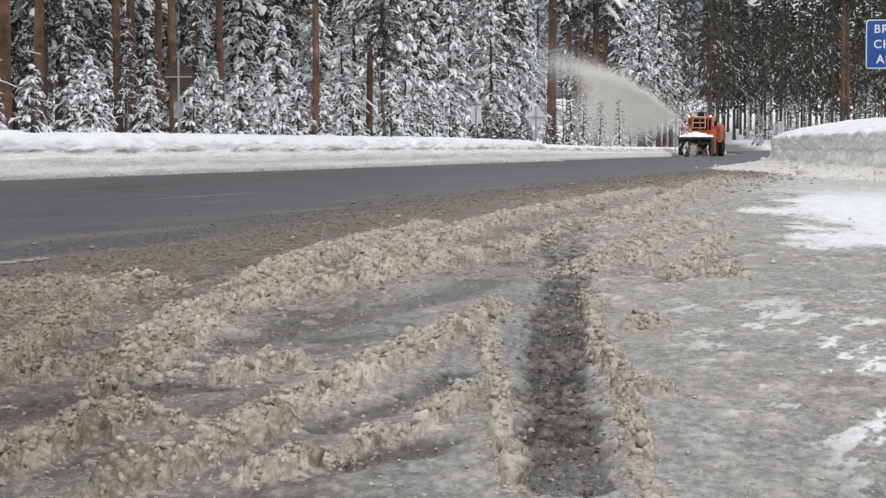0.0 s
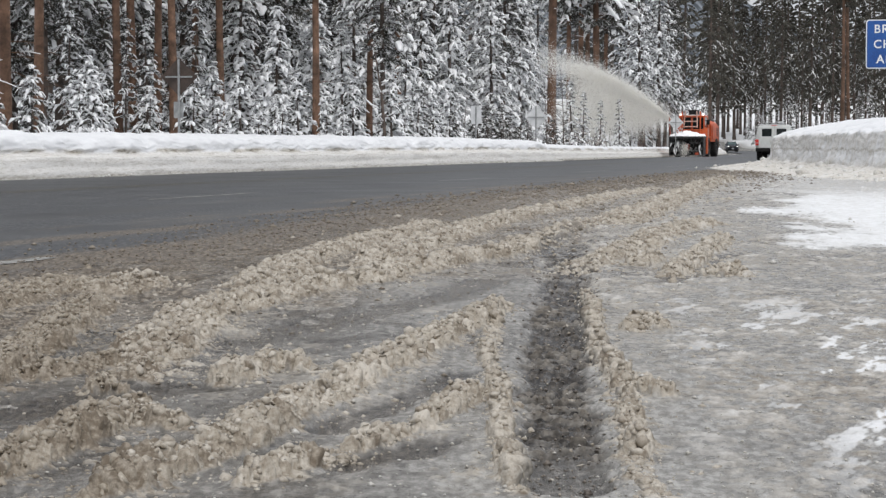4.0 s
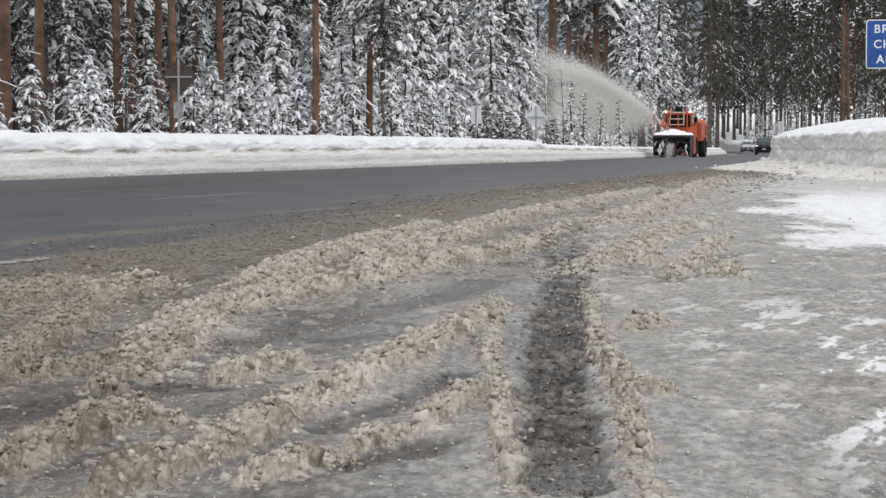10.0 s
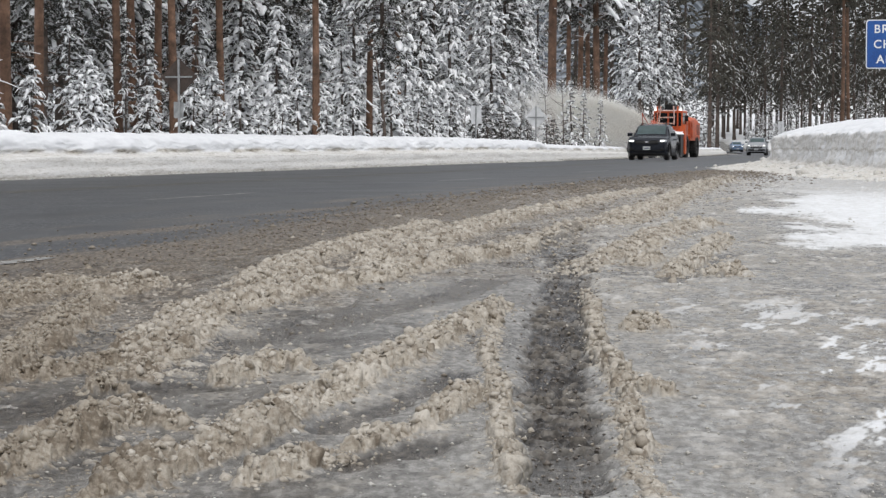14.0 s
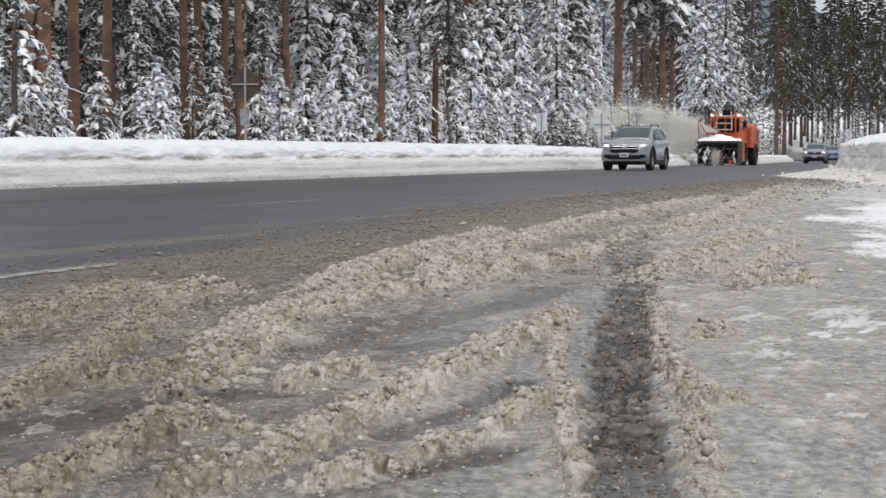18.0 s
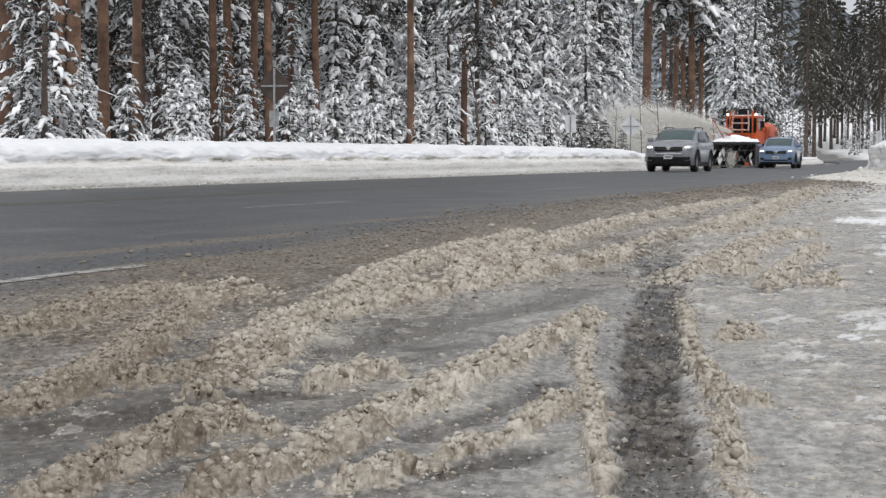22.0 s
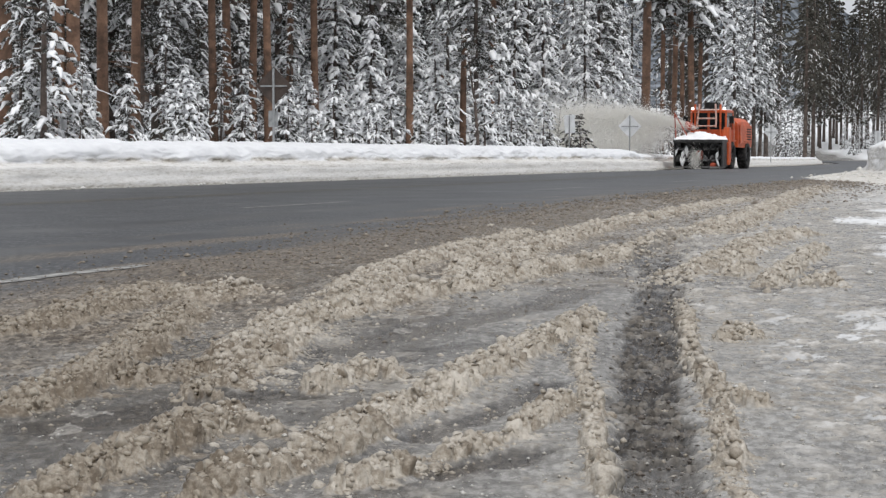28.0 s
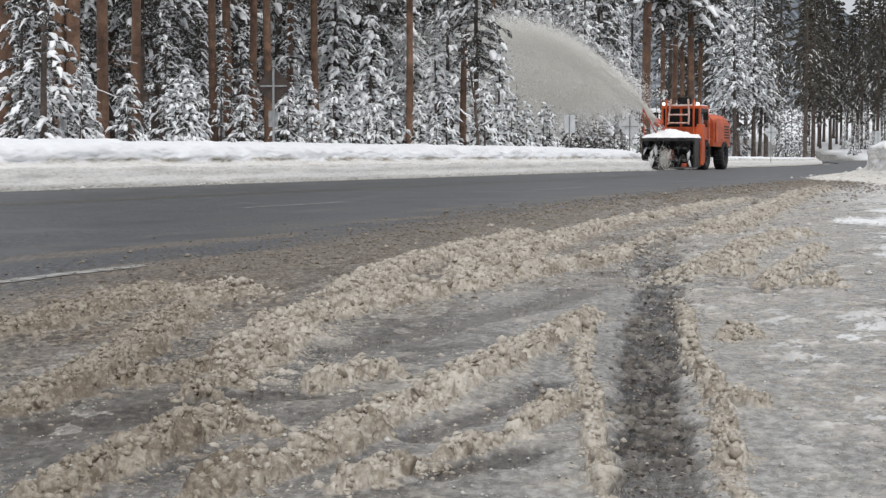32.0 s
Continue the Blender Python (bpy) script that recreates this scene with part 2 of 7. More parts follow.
NEEDLE = needle_material("fir_needles", (0.018, 0.018, 0.014), (0.058, 0.055, 0.042), (0.72, 0.73, 0.75), 0.53, 9.0)
PINE = needle_material("pine_needles", (0.024, 0.024, 0.020), (0.078, 0.072, 0.056), (0.46, 0.47, 0.48), 0.635, 6.0)
SNOW = material("fresh_snow", (0.91, 0.915, 0.925), (0.96, 0.963, 0.97), 0.75, scale=8, bump=0.3, bump_scale=30)
WHITE_LINE = material("worn_white_paint", (0.15, 0.147, 0.138), (0.42, 0.41, 0.385), 0.6, scale=7, fine=60)
YELLOW_LINE = material("worn_yellow_paint", (0.085, 0.082, 0.072), (0.22, 0.195, 0.145), 0.6, scale=5, fine=60)


# ---- shared geometry helpers ----
def mesh_of(name, verts, faces, mats, smooth=True):
    me = bpy.data.meshes.new(name)
    me.from_pydata([tuple(v) for v in verts], [], [tuple(f) for f in faces])
    for m in (mats if isinstance(mats, (list, tuple)) else [mats]):
        me.materials.append(m)
    if smooth:
        me.shade_smooth()
    return me


def grid_mesh(name, P, mat_, mask=None):
    """A sheet from an array of points (rows, columns, 3), with an optional colour mask."""
    r, c, _ = P.shape
    me = bpy.data.meshes.new(name)
    i = np.arange(r * c).reshape(r, c)
    q = np.stack([i[:-1, :-1], i[:-1, 1:], i[1:, 1:], i[1:, :-1]], -1).reshape(-1)
    n = len(q) // 4
    me.vertices.add(r * c)
    me.vertices.foreach_set("co", P.reshape(-1).astype(np.float32))
    me.loops.add(len(q))
    me.loops.foreach_set("vertex_index", q.astype(np.int32))
    me.polygons.add(n)
    me.polygons.foreach_set("loop_start", np.arange(0, 4 * n, 4, dtype=np.int32))
    me.update(calc_edges=True)
    if mask is not None:
        ca = me.color_attributes.new("mask", "FLOAT_COLOR", "POINT")
        ca.data.foreach_set("color", mask.reshape(-1).astype(np.float32))
    me.materials.append(mat_)
    me.shade_smooth()
    return me


def hash2(ix, iy, seed):
    h = (ix.astype(np.int64) * 374761393 + iy.astype(np.int64) * 668265263 + seed * 974711) & 0xFFFFFFFF
    h = ((h ^ (h >> 13)) * 1274126177) & 0xFFFFFFFF
    h = h ^ (h >> 16)
    return (h & 0xFFFF) / 65535.0


def perlin(x, y, seed=0):
    """Gradient noise, about -0.7 to 0.7."""
    x0, y0 = np.floor(x), np.floor(y)
    fx, fy = x - x0, y - y0
    u, v = fx * fx * fx * (fx * (fx * 6 - 15) + 10), fy * fy * fy * (fy * (fy * 6 - 15) + 10)

    def g(dx, dy):
        a = hash2(x0 + dx, y0 + dy, seed) * 2 * np.pi
        return np.cos(a) * (fx - dx) + np.sin(a) * (fy - dy)
    a = g(0, 0) * (1 - u) + g(1, 0) * u
    b = g(0, 1) * (1 - u) + g(1, 1) * u
    return a * (1 - v) + b * v


def fbm(x, y, octaves=4, seed=0, gain=0.5):
    out, amp = 0, 1.0
    for k in range(octaves):
        out = out + amp * perlin(x * 2 ** k, y * 2 ** k, seed + k)
        amp *= gain
    return out


def sstep(a, b, x):
    t = np.clip((x - a) / (b - a), 0, 1)
    return t * t * (3 - 2 * t)


# ---- the road's line: the middle of the oncoming lane ----
LANE = [(-44.2, -100), (-30, -50), (-15.8, 0), (-10.1, 20), (-4.43, 40), (4.1, 70), (10.5, 95), (16.1, 120), (21.5, 145), (26.7, 170),
        (32.6, 200), (37.7, 230), (42.2, 265), (45.6, 300), (48, 340), (49.3, 400), (47, 500), (38, 600)]


def spline(pts, n=40):
    p = np.array(pts, float)
    q = np.vstack([2 * p[0] - p[1], p, 2 * p[-1] - p[-2]])
    t = np.linspace(0, 1, n, endpoint=False)[:, None]
    out = []
    for i in range(len(p) - 1):
        a, b, c, d = q[i:i + 4]
        out.append(0.5 * (2 * b + (c - a) * t + (2 * a - 5 * b + 4 * c - d) * t ** 2 + (3 * b - a - 3 * c + d) * t ** 3))
    return np.vstack(out + [p[-1:]])


PATH = spline(LANE)
SEG = np.r_[0, np.cumsum(np.linalg.norm(np.diff(PATH, axis=0), axis=1))]
S0 = np.interp(0, PATH[:, 1], SEG)


def lane(s, off=0.0):
    """The point at s metres along the lane, off metres to its left."""
    s = np.asarray(s, float) + S0
    x, y = np.interp(s, SEG, PATH[:, 0]), np.interp(s, SEG, PATH[:, 1])
    dx = np.interp(s + 1, SEG, PATH[:, 0]) - np.interp(s - 1, SEG, PATH[:, 0])
    dy = np.interp(s + 1, SEG, PATH[:, 1]) - np.interp(s - 1, SEG, PATH[:, 1])
    k = np.hypot(dx, dy)
    return x - off * dy / k, y + off * dx / k


def heading(s):
    a, b = lane(s - 1.0), lane(s + 1.0)
    return math.degrees(math.atan2(b[1] - a[1], b[0] - a[0]))


def road_z(y):
    return np.interp(y, [-500, 70, 125, 170, 250, 340, 600], [0, 0, -0.14, -0.28, -0.4, -0.5, -0.6])


def off_left(x, y):
    """How far a point lies to the left of the lane."""
    px = np.interp(y, PATH[:, 1], PATH[:, 0])
    sl = (np.interp(y + 2, PATH[:, 1], PATH[:, 0]) - np.interp(y - 2, PATH[:, 1], PATH[:, 0])) / 4
    return (px - x) / np.sqrt(1 + sl * sl)


def forest_z(x, y):
    """The snow-covered ground of the woods."""
    o = off_left(x, y)
    return road_z(y) + 0.55 + 0.02 * np.clip(o - 6, 0, 200) + 0.035 * np.clip(y - 380, 0, 2000)


def part(name, me, parent, label="", at=None):
    ob = new(name, me)
    ob.parent = parent
    if at is not None:
        ob.matrix_basis = at
    if label:
        ob["label"] = label
    return ob


# ---- the ground: one sheet from the camera to the horizon ----
# half width, height and centre line of each ridge of slush
RIDGES = []
RIDGES += [  # ruts nearest the camera
    (0.050, 0.062, [(-0.61, 3.34), (-0.57, 3.44), (-0.52, 3.59), (-0.48, 3.75), (-0.43, 3.89), (-0.39, 4.11), (-0.36, 4.31), (-0.32, 4.58), (-0.27, 4.72), (-0.23, 4.98), (-0.19, 5.26), (-0.13, 5.51), (-0.07, 5.82), (-0.01, 6.21), (0.07, 6.60), (0.15, 7.05), (0.23, 7.41)]),
    (0.062, 0.062, [(-0.86, 3.32), (-0.84, 3.56), (-0.81, 3.72), (-0.78, 3.89), (-0.75, 4.03), (-0.72, 4.18), (-0.71, 4.39), (-0.63, 4.24), (-0.54, 4.19)]),
    (0.045, 0.045, [(-0.56, 5.00), (-0.53, 5.22), (-0.48, 5.31), (-0.42, 5.41), (-0.38, 5.27)]),
    (0.030, 0.036, [(-0.36, 3.48), (-0.30, 3.61), (-0.25, 3.72), (-0.19, 3.87), (-0.14, 4.01), (-0.08, 4.19), (-0.02, 4.38), (0.03, 4.57), (0.09, 4.81)]),
    (0.030, 0.030, [(-0.88, 4.87), (-0.87, 5.00), (-0.79, 4.87)]),
]
RIDGES += [  # ridges towards the asphalt
    (0.100, 0.075, [(-0.80, 5.10), (-0.84, 5.72), (-0.86, 6.39), (-0.87, 6.98), (-0.80, 7.23), (-0.72, 7.58), (-0.63, 8.03), (-0.51, 8.36), (-0.36, 8.79), (-0.17, 9.40), (0.05, 10.20), (0.30, 10.92), (0.58, 12.16), (0.92, 14.20), (1.36, 16.12)]),
    (0.100, 0.055, [(-0.84, 8.31), (-0.77, 9.19), (-0.72, 10.49), (-0.59, 11.28), (-0.44, 12.35), (-0.25, 13.64), (0.00, 14.90)]),
    (0.130, 0.058, [(-0.41, 9.85), (-0.21, 11.36), (0.06, 13.15), (0.32, 14.95), (0.66, 16.90), (1.19, 19.24), (1.93, 22.84), (2.94, 27.34)]),
    (0.075, 0.062, [(-1.22, 4.54), (-1.21, 4.89), (-1.20, 5.37), (-1.23, 5.82), (-1.24, 6.21), (-1.27, 6.69), (-1.30, 7.23), (-1.27, 7.54)]),
    (0.120, 0.062, [(-1.77, 6.50), (-1.73, 7.01), (-1.67, 7.46), (-1.68, 8.01), (-1.64, 8.33), (-1.51, 8.24), (-1.37, 8.01), (-1.33, 8.47), (-1.19, 8.33)]),
    (0.050, 0.035, [(-1.08, 5.07), (-1.00, 5.21), (-0.94, 5.42), (-0.87, 5.59)]),
]
RIDGES += [  # edges of the main wheel rut and the ice beside it
    (0.022, 0.026, [(0.20, 7.32), (0.16, 6.44), (0.13, 5.60), (0.14, 4.95), (0.13, 4.49), (0.12, 4.03), (0.13, 3.68), (0.13, 3.44)]),
    (0.026, 0.028, [(0.61, 8.46), (0.52, 6.84), (0.46, 5.89), (0.46, 5.31), (0.45, 4.94), (0.42, 4.43), (0.38, 3.94), (0.37, 3.61), (0.37, 3.42)]),
    (0.030, 0.028, [(0.46, 4.99), (0.51, 4.88), (0.56, 4.79)]),
    (0.100, 0.045, [(0.59, 9.40), (0.77, 10.32), (0.89, 10.52), (1.10, 11.43), (1.43, 13.13), (1.80, 14.58), (2.11, 15.21)]),
    (0.060, 0.040, [(0.95, 9.90), (1.12, 10.38)]),
    (0.170, 0.055, [(1.28, 15.12), (1.78, 17.53), (2.55, 21.96), (3.72, 28.58), (5.04, 34.21)]),
    (0.060, 0.035, [(1.06, 9.12), (1.33, 10.45), (1.57, 11.58), (1.81, 12.75)]),
    (0.045, 0.035, [(0.61, 6.43), (0.69, 6.67), (0.71, 6.51)]),
    (0.050, 0.035, [(1.23, 9.12), (1.36, 9.44), (1.37, 9.12)]),
]
WET_RUTS = [  # half width, strength, centre line
    (0.110, 0.62, [(-0.71, 5.85), (-0.60, 6.31), (-0.45, 6.69), (-0.27, 7.16), (-0.08, 7.78), (0.16, 8.68), (0.41, 10.52), (0.77, 12.52), (1.11, 13.10)]),
    (0.130, 1.00, [(-1.13, 4.20), (-1.06, 4.41), (-0.97, 4.56), (-0.89, 4.72), (-0.80, 4.88), (-0.69, 4.97), (-0.60, 5.12)]),
    (0.045, 0.80, [(-0.26, 4.13), (-0.21, 4.41), (-0.13, 4.66), (-0.03, 4.97), (0.07, 5.40)]),
    (0.050, 0.85, [(-0.23, 3.67), (-0.18, 3.77), (-0.09, 3.86), (-0.00, 4.13)]),
    (0.070, 0.60, [(0.98, 8.68), (1.19, 9.53), (1.43, 10.52), (1.64, 11.32)]),
    (0.100, 0.60, [(-1.16, 5.17), (-1.11, 5.70), (-1.10, 6.35)]),
]
WHEEL_RUT = [(0.22, 3.54), (0.25, 3.98), (0.27, 4.64), (0.32, 5.56), (0.40, 6.94), (0.53, 8.52), (0.63, 10.05), (0.70, 11.92), (0.92, 14.18), (1.33, 16.85), (2.09, 21.75), (3.65, 30.69)]


def line_dist(x, y, pts):
    """Distance to a line of points and the share of the way along it."""
    best, along = np.full(x.shape, 1e9), np.zeros(x.shape)
    n = len(pts) - 1
    for k in range(n):
        (ax, ay), (bx, by) = pts[k], pts[k + 1]
        dx, dy = bx - ax, by - ay
        t = np.clip(((x - ax) * dx + (y - ay) * dy) / (dx * dx + dy * dy), 0, 1)
        d = np.hypot(x - ax - t * dx, y - ay - t * dy)
        near = d < best
        best = np.where(near, d, best)
        along = np.where(near, (k + t) / n, along)
    return best, along


def around(x, y, pts, reach):
    """Which places lie in the box round a line."""
    p = np.array(pts)
    return np.nonzero((x > p[:, 0].min() - reach) & (x < p[:, 0].max() + reach) & (y > p[:, 1].min() - reach) & (y < p[:, 1].max() + reach))[0]


def bent(x, y):
    """The ground's lines are crooked: a place moved by noise, more so far off."""
    grow = np.clip(y / 8, 0.7, 2.5)
    return x + 0.030 * grow * fbm(x * 5.1, y * 3.1, 3, 5), y + 0.055 * grow * fbm(x * 5.1 + 9, y * 2.6, 3, 6)


def clods(x, y, cell, seed, env):
    """Rounded broken lumps, one to a cell, where env lets them lie: height (0 to 0.7 of a cell) and a chance number."""
    X, Y = x / cell, y / (0.55 * cell)
    X, Y = X + 0.35 * perlin(X * 1.7, Y * 1.7, seed + 7), Y + 0.35 * perlin(X * 1.7, Y * 1.7, seed + 8)
    x0, y0 = np.floor(X), np.floor(Y)
    best, rnd = np.zeros(x.shape), np.zeros(x.shape)
    for i in (-1, 0, 1):
        for j in (-1, 0, 1):
            cx, cy = x0 + i, y0 + j
            h1, h2, h3, h4 = (hash2(cx, cy, seed + k) for k in range(4))
            rad = 0.36 + 0.34 * h3
            d2 = ((X - cx - 0.12 - 0.76 * h1) ** 2 + (Y - cy - 0.12 - 0.76 * h2) ** 2) / rad ** 2
            up = np.clip(1 - d2, 0, 1) ** 0.62 * rad * sstep(0, 0.35, env - h4)
            near = up > best
            best = np.where(near, up, best)
            rnd = np.where(near, h2, rnd)
    return best, rnd


def lay_by(x, y):
    """Height over the road, lumps, masks (slush, bare wet, snow) and shade of the slushy lay-by; flat arrays."""
    wx, wy = bent(x, y)
    b1 = fbm(x * 1.7, y * 0.9, 4, 41)
    b2 = fbm(x * 6.5, y * 3.2, 4, 45, 0.6)
    b3 = fbm(x * 22, y * 13, 4, 49, 0.65)
    left = sstep(0.10, -0.10, x / y + 0.02 * b1)
    # the ridges: hump and reach of each
    hump, core, apron, dark = np.zeros(x.shape), np.zeros(x.shape), np.zeros(x.shape), np.zeros(x.shape)
    for k, (w, h, pts) in enumerate(RIDGES):
        i = around(wx, wy, pts, 4 * w + 0.3)
        if not len(i):
            continue
        d, a = line_dist(wx[i], wy[i], pts)
        low = 0.62 if w > 0.04 else 0.25
        broken = low + (1.15 - low) * sstep(-0.40, 0.30, fbm(x[i] * 4.2, y[i] * 2.6, 3, 80 + k))
        ends = sstep(0, 0.07, a) * sstep(1, 0.93, a)
        e = d / (1.02 * w * (0.60 + 0.55 * broken)) + 0.30 * b2[i] + 0.16 * b3[i] + 0.8 * (1 - ends)
        f = np.clip(1 - (np.clip(e, 0, 1.6) / 1.6) ** 2, 0, 1) ** 1.6
        hump[i] = np.maximum(hump[i], h * broken * f * (0.4 + 0.6 * ends))
        core[i] = np.maximum(core[i], sstep(1.55, 0.55, e) * sstep(0.2, 0.6, broken))
        apron[i] = np.maximum(apron[i], sstep(3.6, 0.9, e))
    # the wheel rut
    d, a = line_dist(wx, wy, WHEEL_RUT)
    hw = np.interp(y, [3.5, 4.4, 7, 10, 20], [0.085, 0.090, 0.095, 0.12, 0.22])
    rut = sstep(1.35, 0.70, d / hw + 0.35 * b2) * sstep(17, 10, y)
    # places where lumps lie
    stray = 0.05 + 0.40 * left * sstep(0.0, 0.5, b1 + 0.6 * b2) + 0.20 * (1 - left) * sstep(-0.1, 0.5, b2 + 0.5 * b1)
    churn = sstep(0.9, 1.6, -x + 0.15 * b1) * 0.22 * sstep(9.5, 7.5, y)
    env = np.clip(np.maximum(np.maximum(1.15 * core, 0.52 * apron * (0.7 + 1.0 * b2)), stray + churn), 0, 1.2) * (1 - 0.75 * rut)
    # bare wet runs keep clear of lumps
    bare = np.zeros(x.shape)
    for w, s, pts in WET_RUTS:
        i = around(wx, wy, pts, 4 * w)
        if len(i):
            d, a = line_dist(wx[i], wy[i], pts)
            bare[i] = np.maximum(bare[i], np.clip(1.2 * s, 0, 1) * sstep(1.7, 0.5, d / w + 0.45 * b2[i] + 0.2 * b3[i]) * sstep(0, 0.08, a) * sstep(1, 0.92, a))
    bare = bare * (1 - core)
    env = env * (1 - 0.75 * bare)
    big = sstep(6, 11, y)
    c0, r0 = clods(x, y, 0.150, 301, env * core)
    c1, r1 = clods(x, y, 0.072, 311, env)
    c2, r2 = clods(x, y, 0.034, 321, env * 1.05 + 0.03)
    c3, r3 = clods(x, y, 0.0155, 331, env * 0.9 + 0.10)
    f2, f3 = sstep(24, 13, y), sstep(11, 6, y)
    heap = 0.30 + 0.70 * core
    z = 0.008 * fbm(x * 1.3, y * 0.9, 3, 31) + 0.0022 * fbm(x * 17, y * 11, 3, 33)
    z = z + 0.50 * hump - 0.010 * bare
    puff = heap * (0.020 * c0 * (0.5 + 1.2 * big) + 0.027 * c1 * sstep(30, 18, y) * (1 + 0.5 * big)) + 0.032 * c2 * f2 * (0.22 + 0.78 * core) + 0.018 * c3 * f3 * (0.28 + 0.72 * core) - 0.010 * core
    lump = np.maximum(np.maximum(sstep(0.10, 0.30, c1), 0.9 * sstep(0.16, 0.34, c2) * f2), sstep(0.1, 0.3, c0))
    slush = np.clip(np.maximum(sstep(0.12, 0.55, core + 0.3 * b3), lump * (0.55 + 0.45 * apron)), 0, 1)
    slush = np.maximum(slush, left * 0.40 * sstep(0.0, 0.45, b1 + 0.7 * b2 + 0.3 * b3))
    wet = np.clip(0.10 + 0.36 * left + 0.25 * sstep(-0.5, -1.1, x) + 0.40 * sstep(0.0, 0.35, -b1 + 0.5 * b2), 0, 0.8) * (0.35 + 0.65 * left)
    wet = np.maximum(wet, bare) * (1 - slush)
    # tread of the wheel rut
    pitch = 0.055 + 0.007 * np.clip(y - 4, 0, 20)
    bars = sstep(-0.1, 0.8, np.sin(6.283 * (y + 0.03 * perlin(x * 12, y * 3, 55)) / pitch) + 1.5 * b3 + 0.9 * b2) * sstep(-0.3, 0.2, fbm(x * 3.5, y * 1.8, 3, 57) + 0.05)
    c2r, _ = clods(x, y, 0.030, 341, rut * 0.62)
    pool = sstep(4.15, 3.75, y + 0.3 * b2)
    z = z - 0.026 * rut + rut * (1 - pool) * (0.013 * bars + 0.022 * c2r + 0.012 * c3)
    wet = np.where(rut > 0.02, np.maximum(wet * (1 - rut), rut * (1.0 - 0.45 * bars * (1 - pool) - 0.2 * lump - 0.30 * pool)), wet)
    slush = slush * (1 - rut) + rut * (1 - pool) * np.clip(0.45 * bars + 0.35 * lump + 0.45 * sstep(0.15, 0.4, c2r), 0, 1)
    # trodden ice with streaks of snow, clean snow further off
    icy = sstep(0.35, 0.80, x + 0.12 * b2) * (1 - core)
    z = z + icy * (0.006 * np.abs(b2) + 0.004 * np.abs(b3) + 0.010 * c2 * sstep(0.5, 0.9, r2))
    slush = np.maximum(slush * (1 - 0.35 * icy), icy * 0.75 * sstep(-0.22, 0.36, b3 + 0.6 * b2 + 0.4 * b1))
    snow = sstep(-0.35, 0.50, x - 0.30 - 0.155 * y + 0.9 * fbm(x * 0.8, y * 0.45, 5, 121, 0.6)) * sstep(9.4, 12.2, y + 2.2 * fbm(x, y * 0.5, 4, 125))
    snow = sstep(0.25, 0.70, snow + 0.40 * b3 + 0.25 * b2) * snow ** 0.3
    snow = snow * (0.35 + 0.65 * sstep(30, 20, y + 3 * b1))
    snow = np.maximum(snow, np.clip(0.14 + 0.7 * b2 + 0.4 * b3, 0, 0.7) * sstep(14, 24, y) * sstep(0.6, 1.8, x - 0.100 * y) * (1 - core))
    snow = np.maximum(snow, np.clip(-0.06 + 0.5 * b2 + 0.35 * b3, 0, 1) * icy)
    streak = sstep(0.22, 0.44, fbm(x * 3.6, y * 2.1 - x * 3.4, 5, 131, 0.7)) * sstep(0.62, 0.95, x) * sstep(9.5, 5.5, y) * (1 - core)
    snow = np.maximum(snow, streak * 0.95)
    wet = wet * (1 - sstep(0.1, 0.5, snow))
    wet = np.maximum(wet, 0.45 * icy * (1 - snow) * (1 - slush) * sstep(0.05, 0.45, fbm(x * 3.0 - y, y * 1.3, 4, 161)))
    z = z + snow * (0.03 * np.abs(fbm(x * 3, y * 2, 3, 141)) + 0.03 * c1 + 0.012 * c2) * sstep(6, 14, y)
    z = z + sstep(18, 28, y) * sstep(1.0, 2.5, x - 0.06 * y) * 0.07 * (c0 + c1)
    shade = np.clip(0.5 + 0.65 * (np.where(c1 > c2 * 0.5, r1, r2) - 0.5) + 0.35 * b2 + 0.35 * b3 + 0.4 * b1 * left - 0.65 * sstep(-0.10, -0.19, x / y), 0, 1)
    return z, puff, slush, wet, snow, shade, core


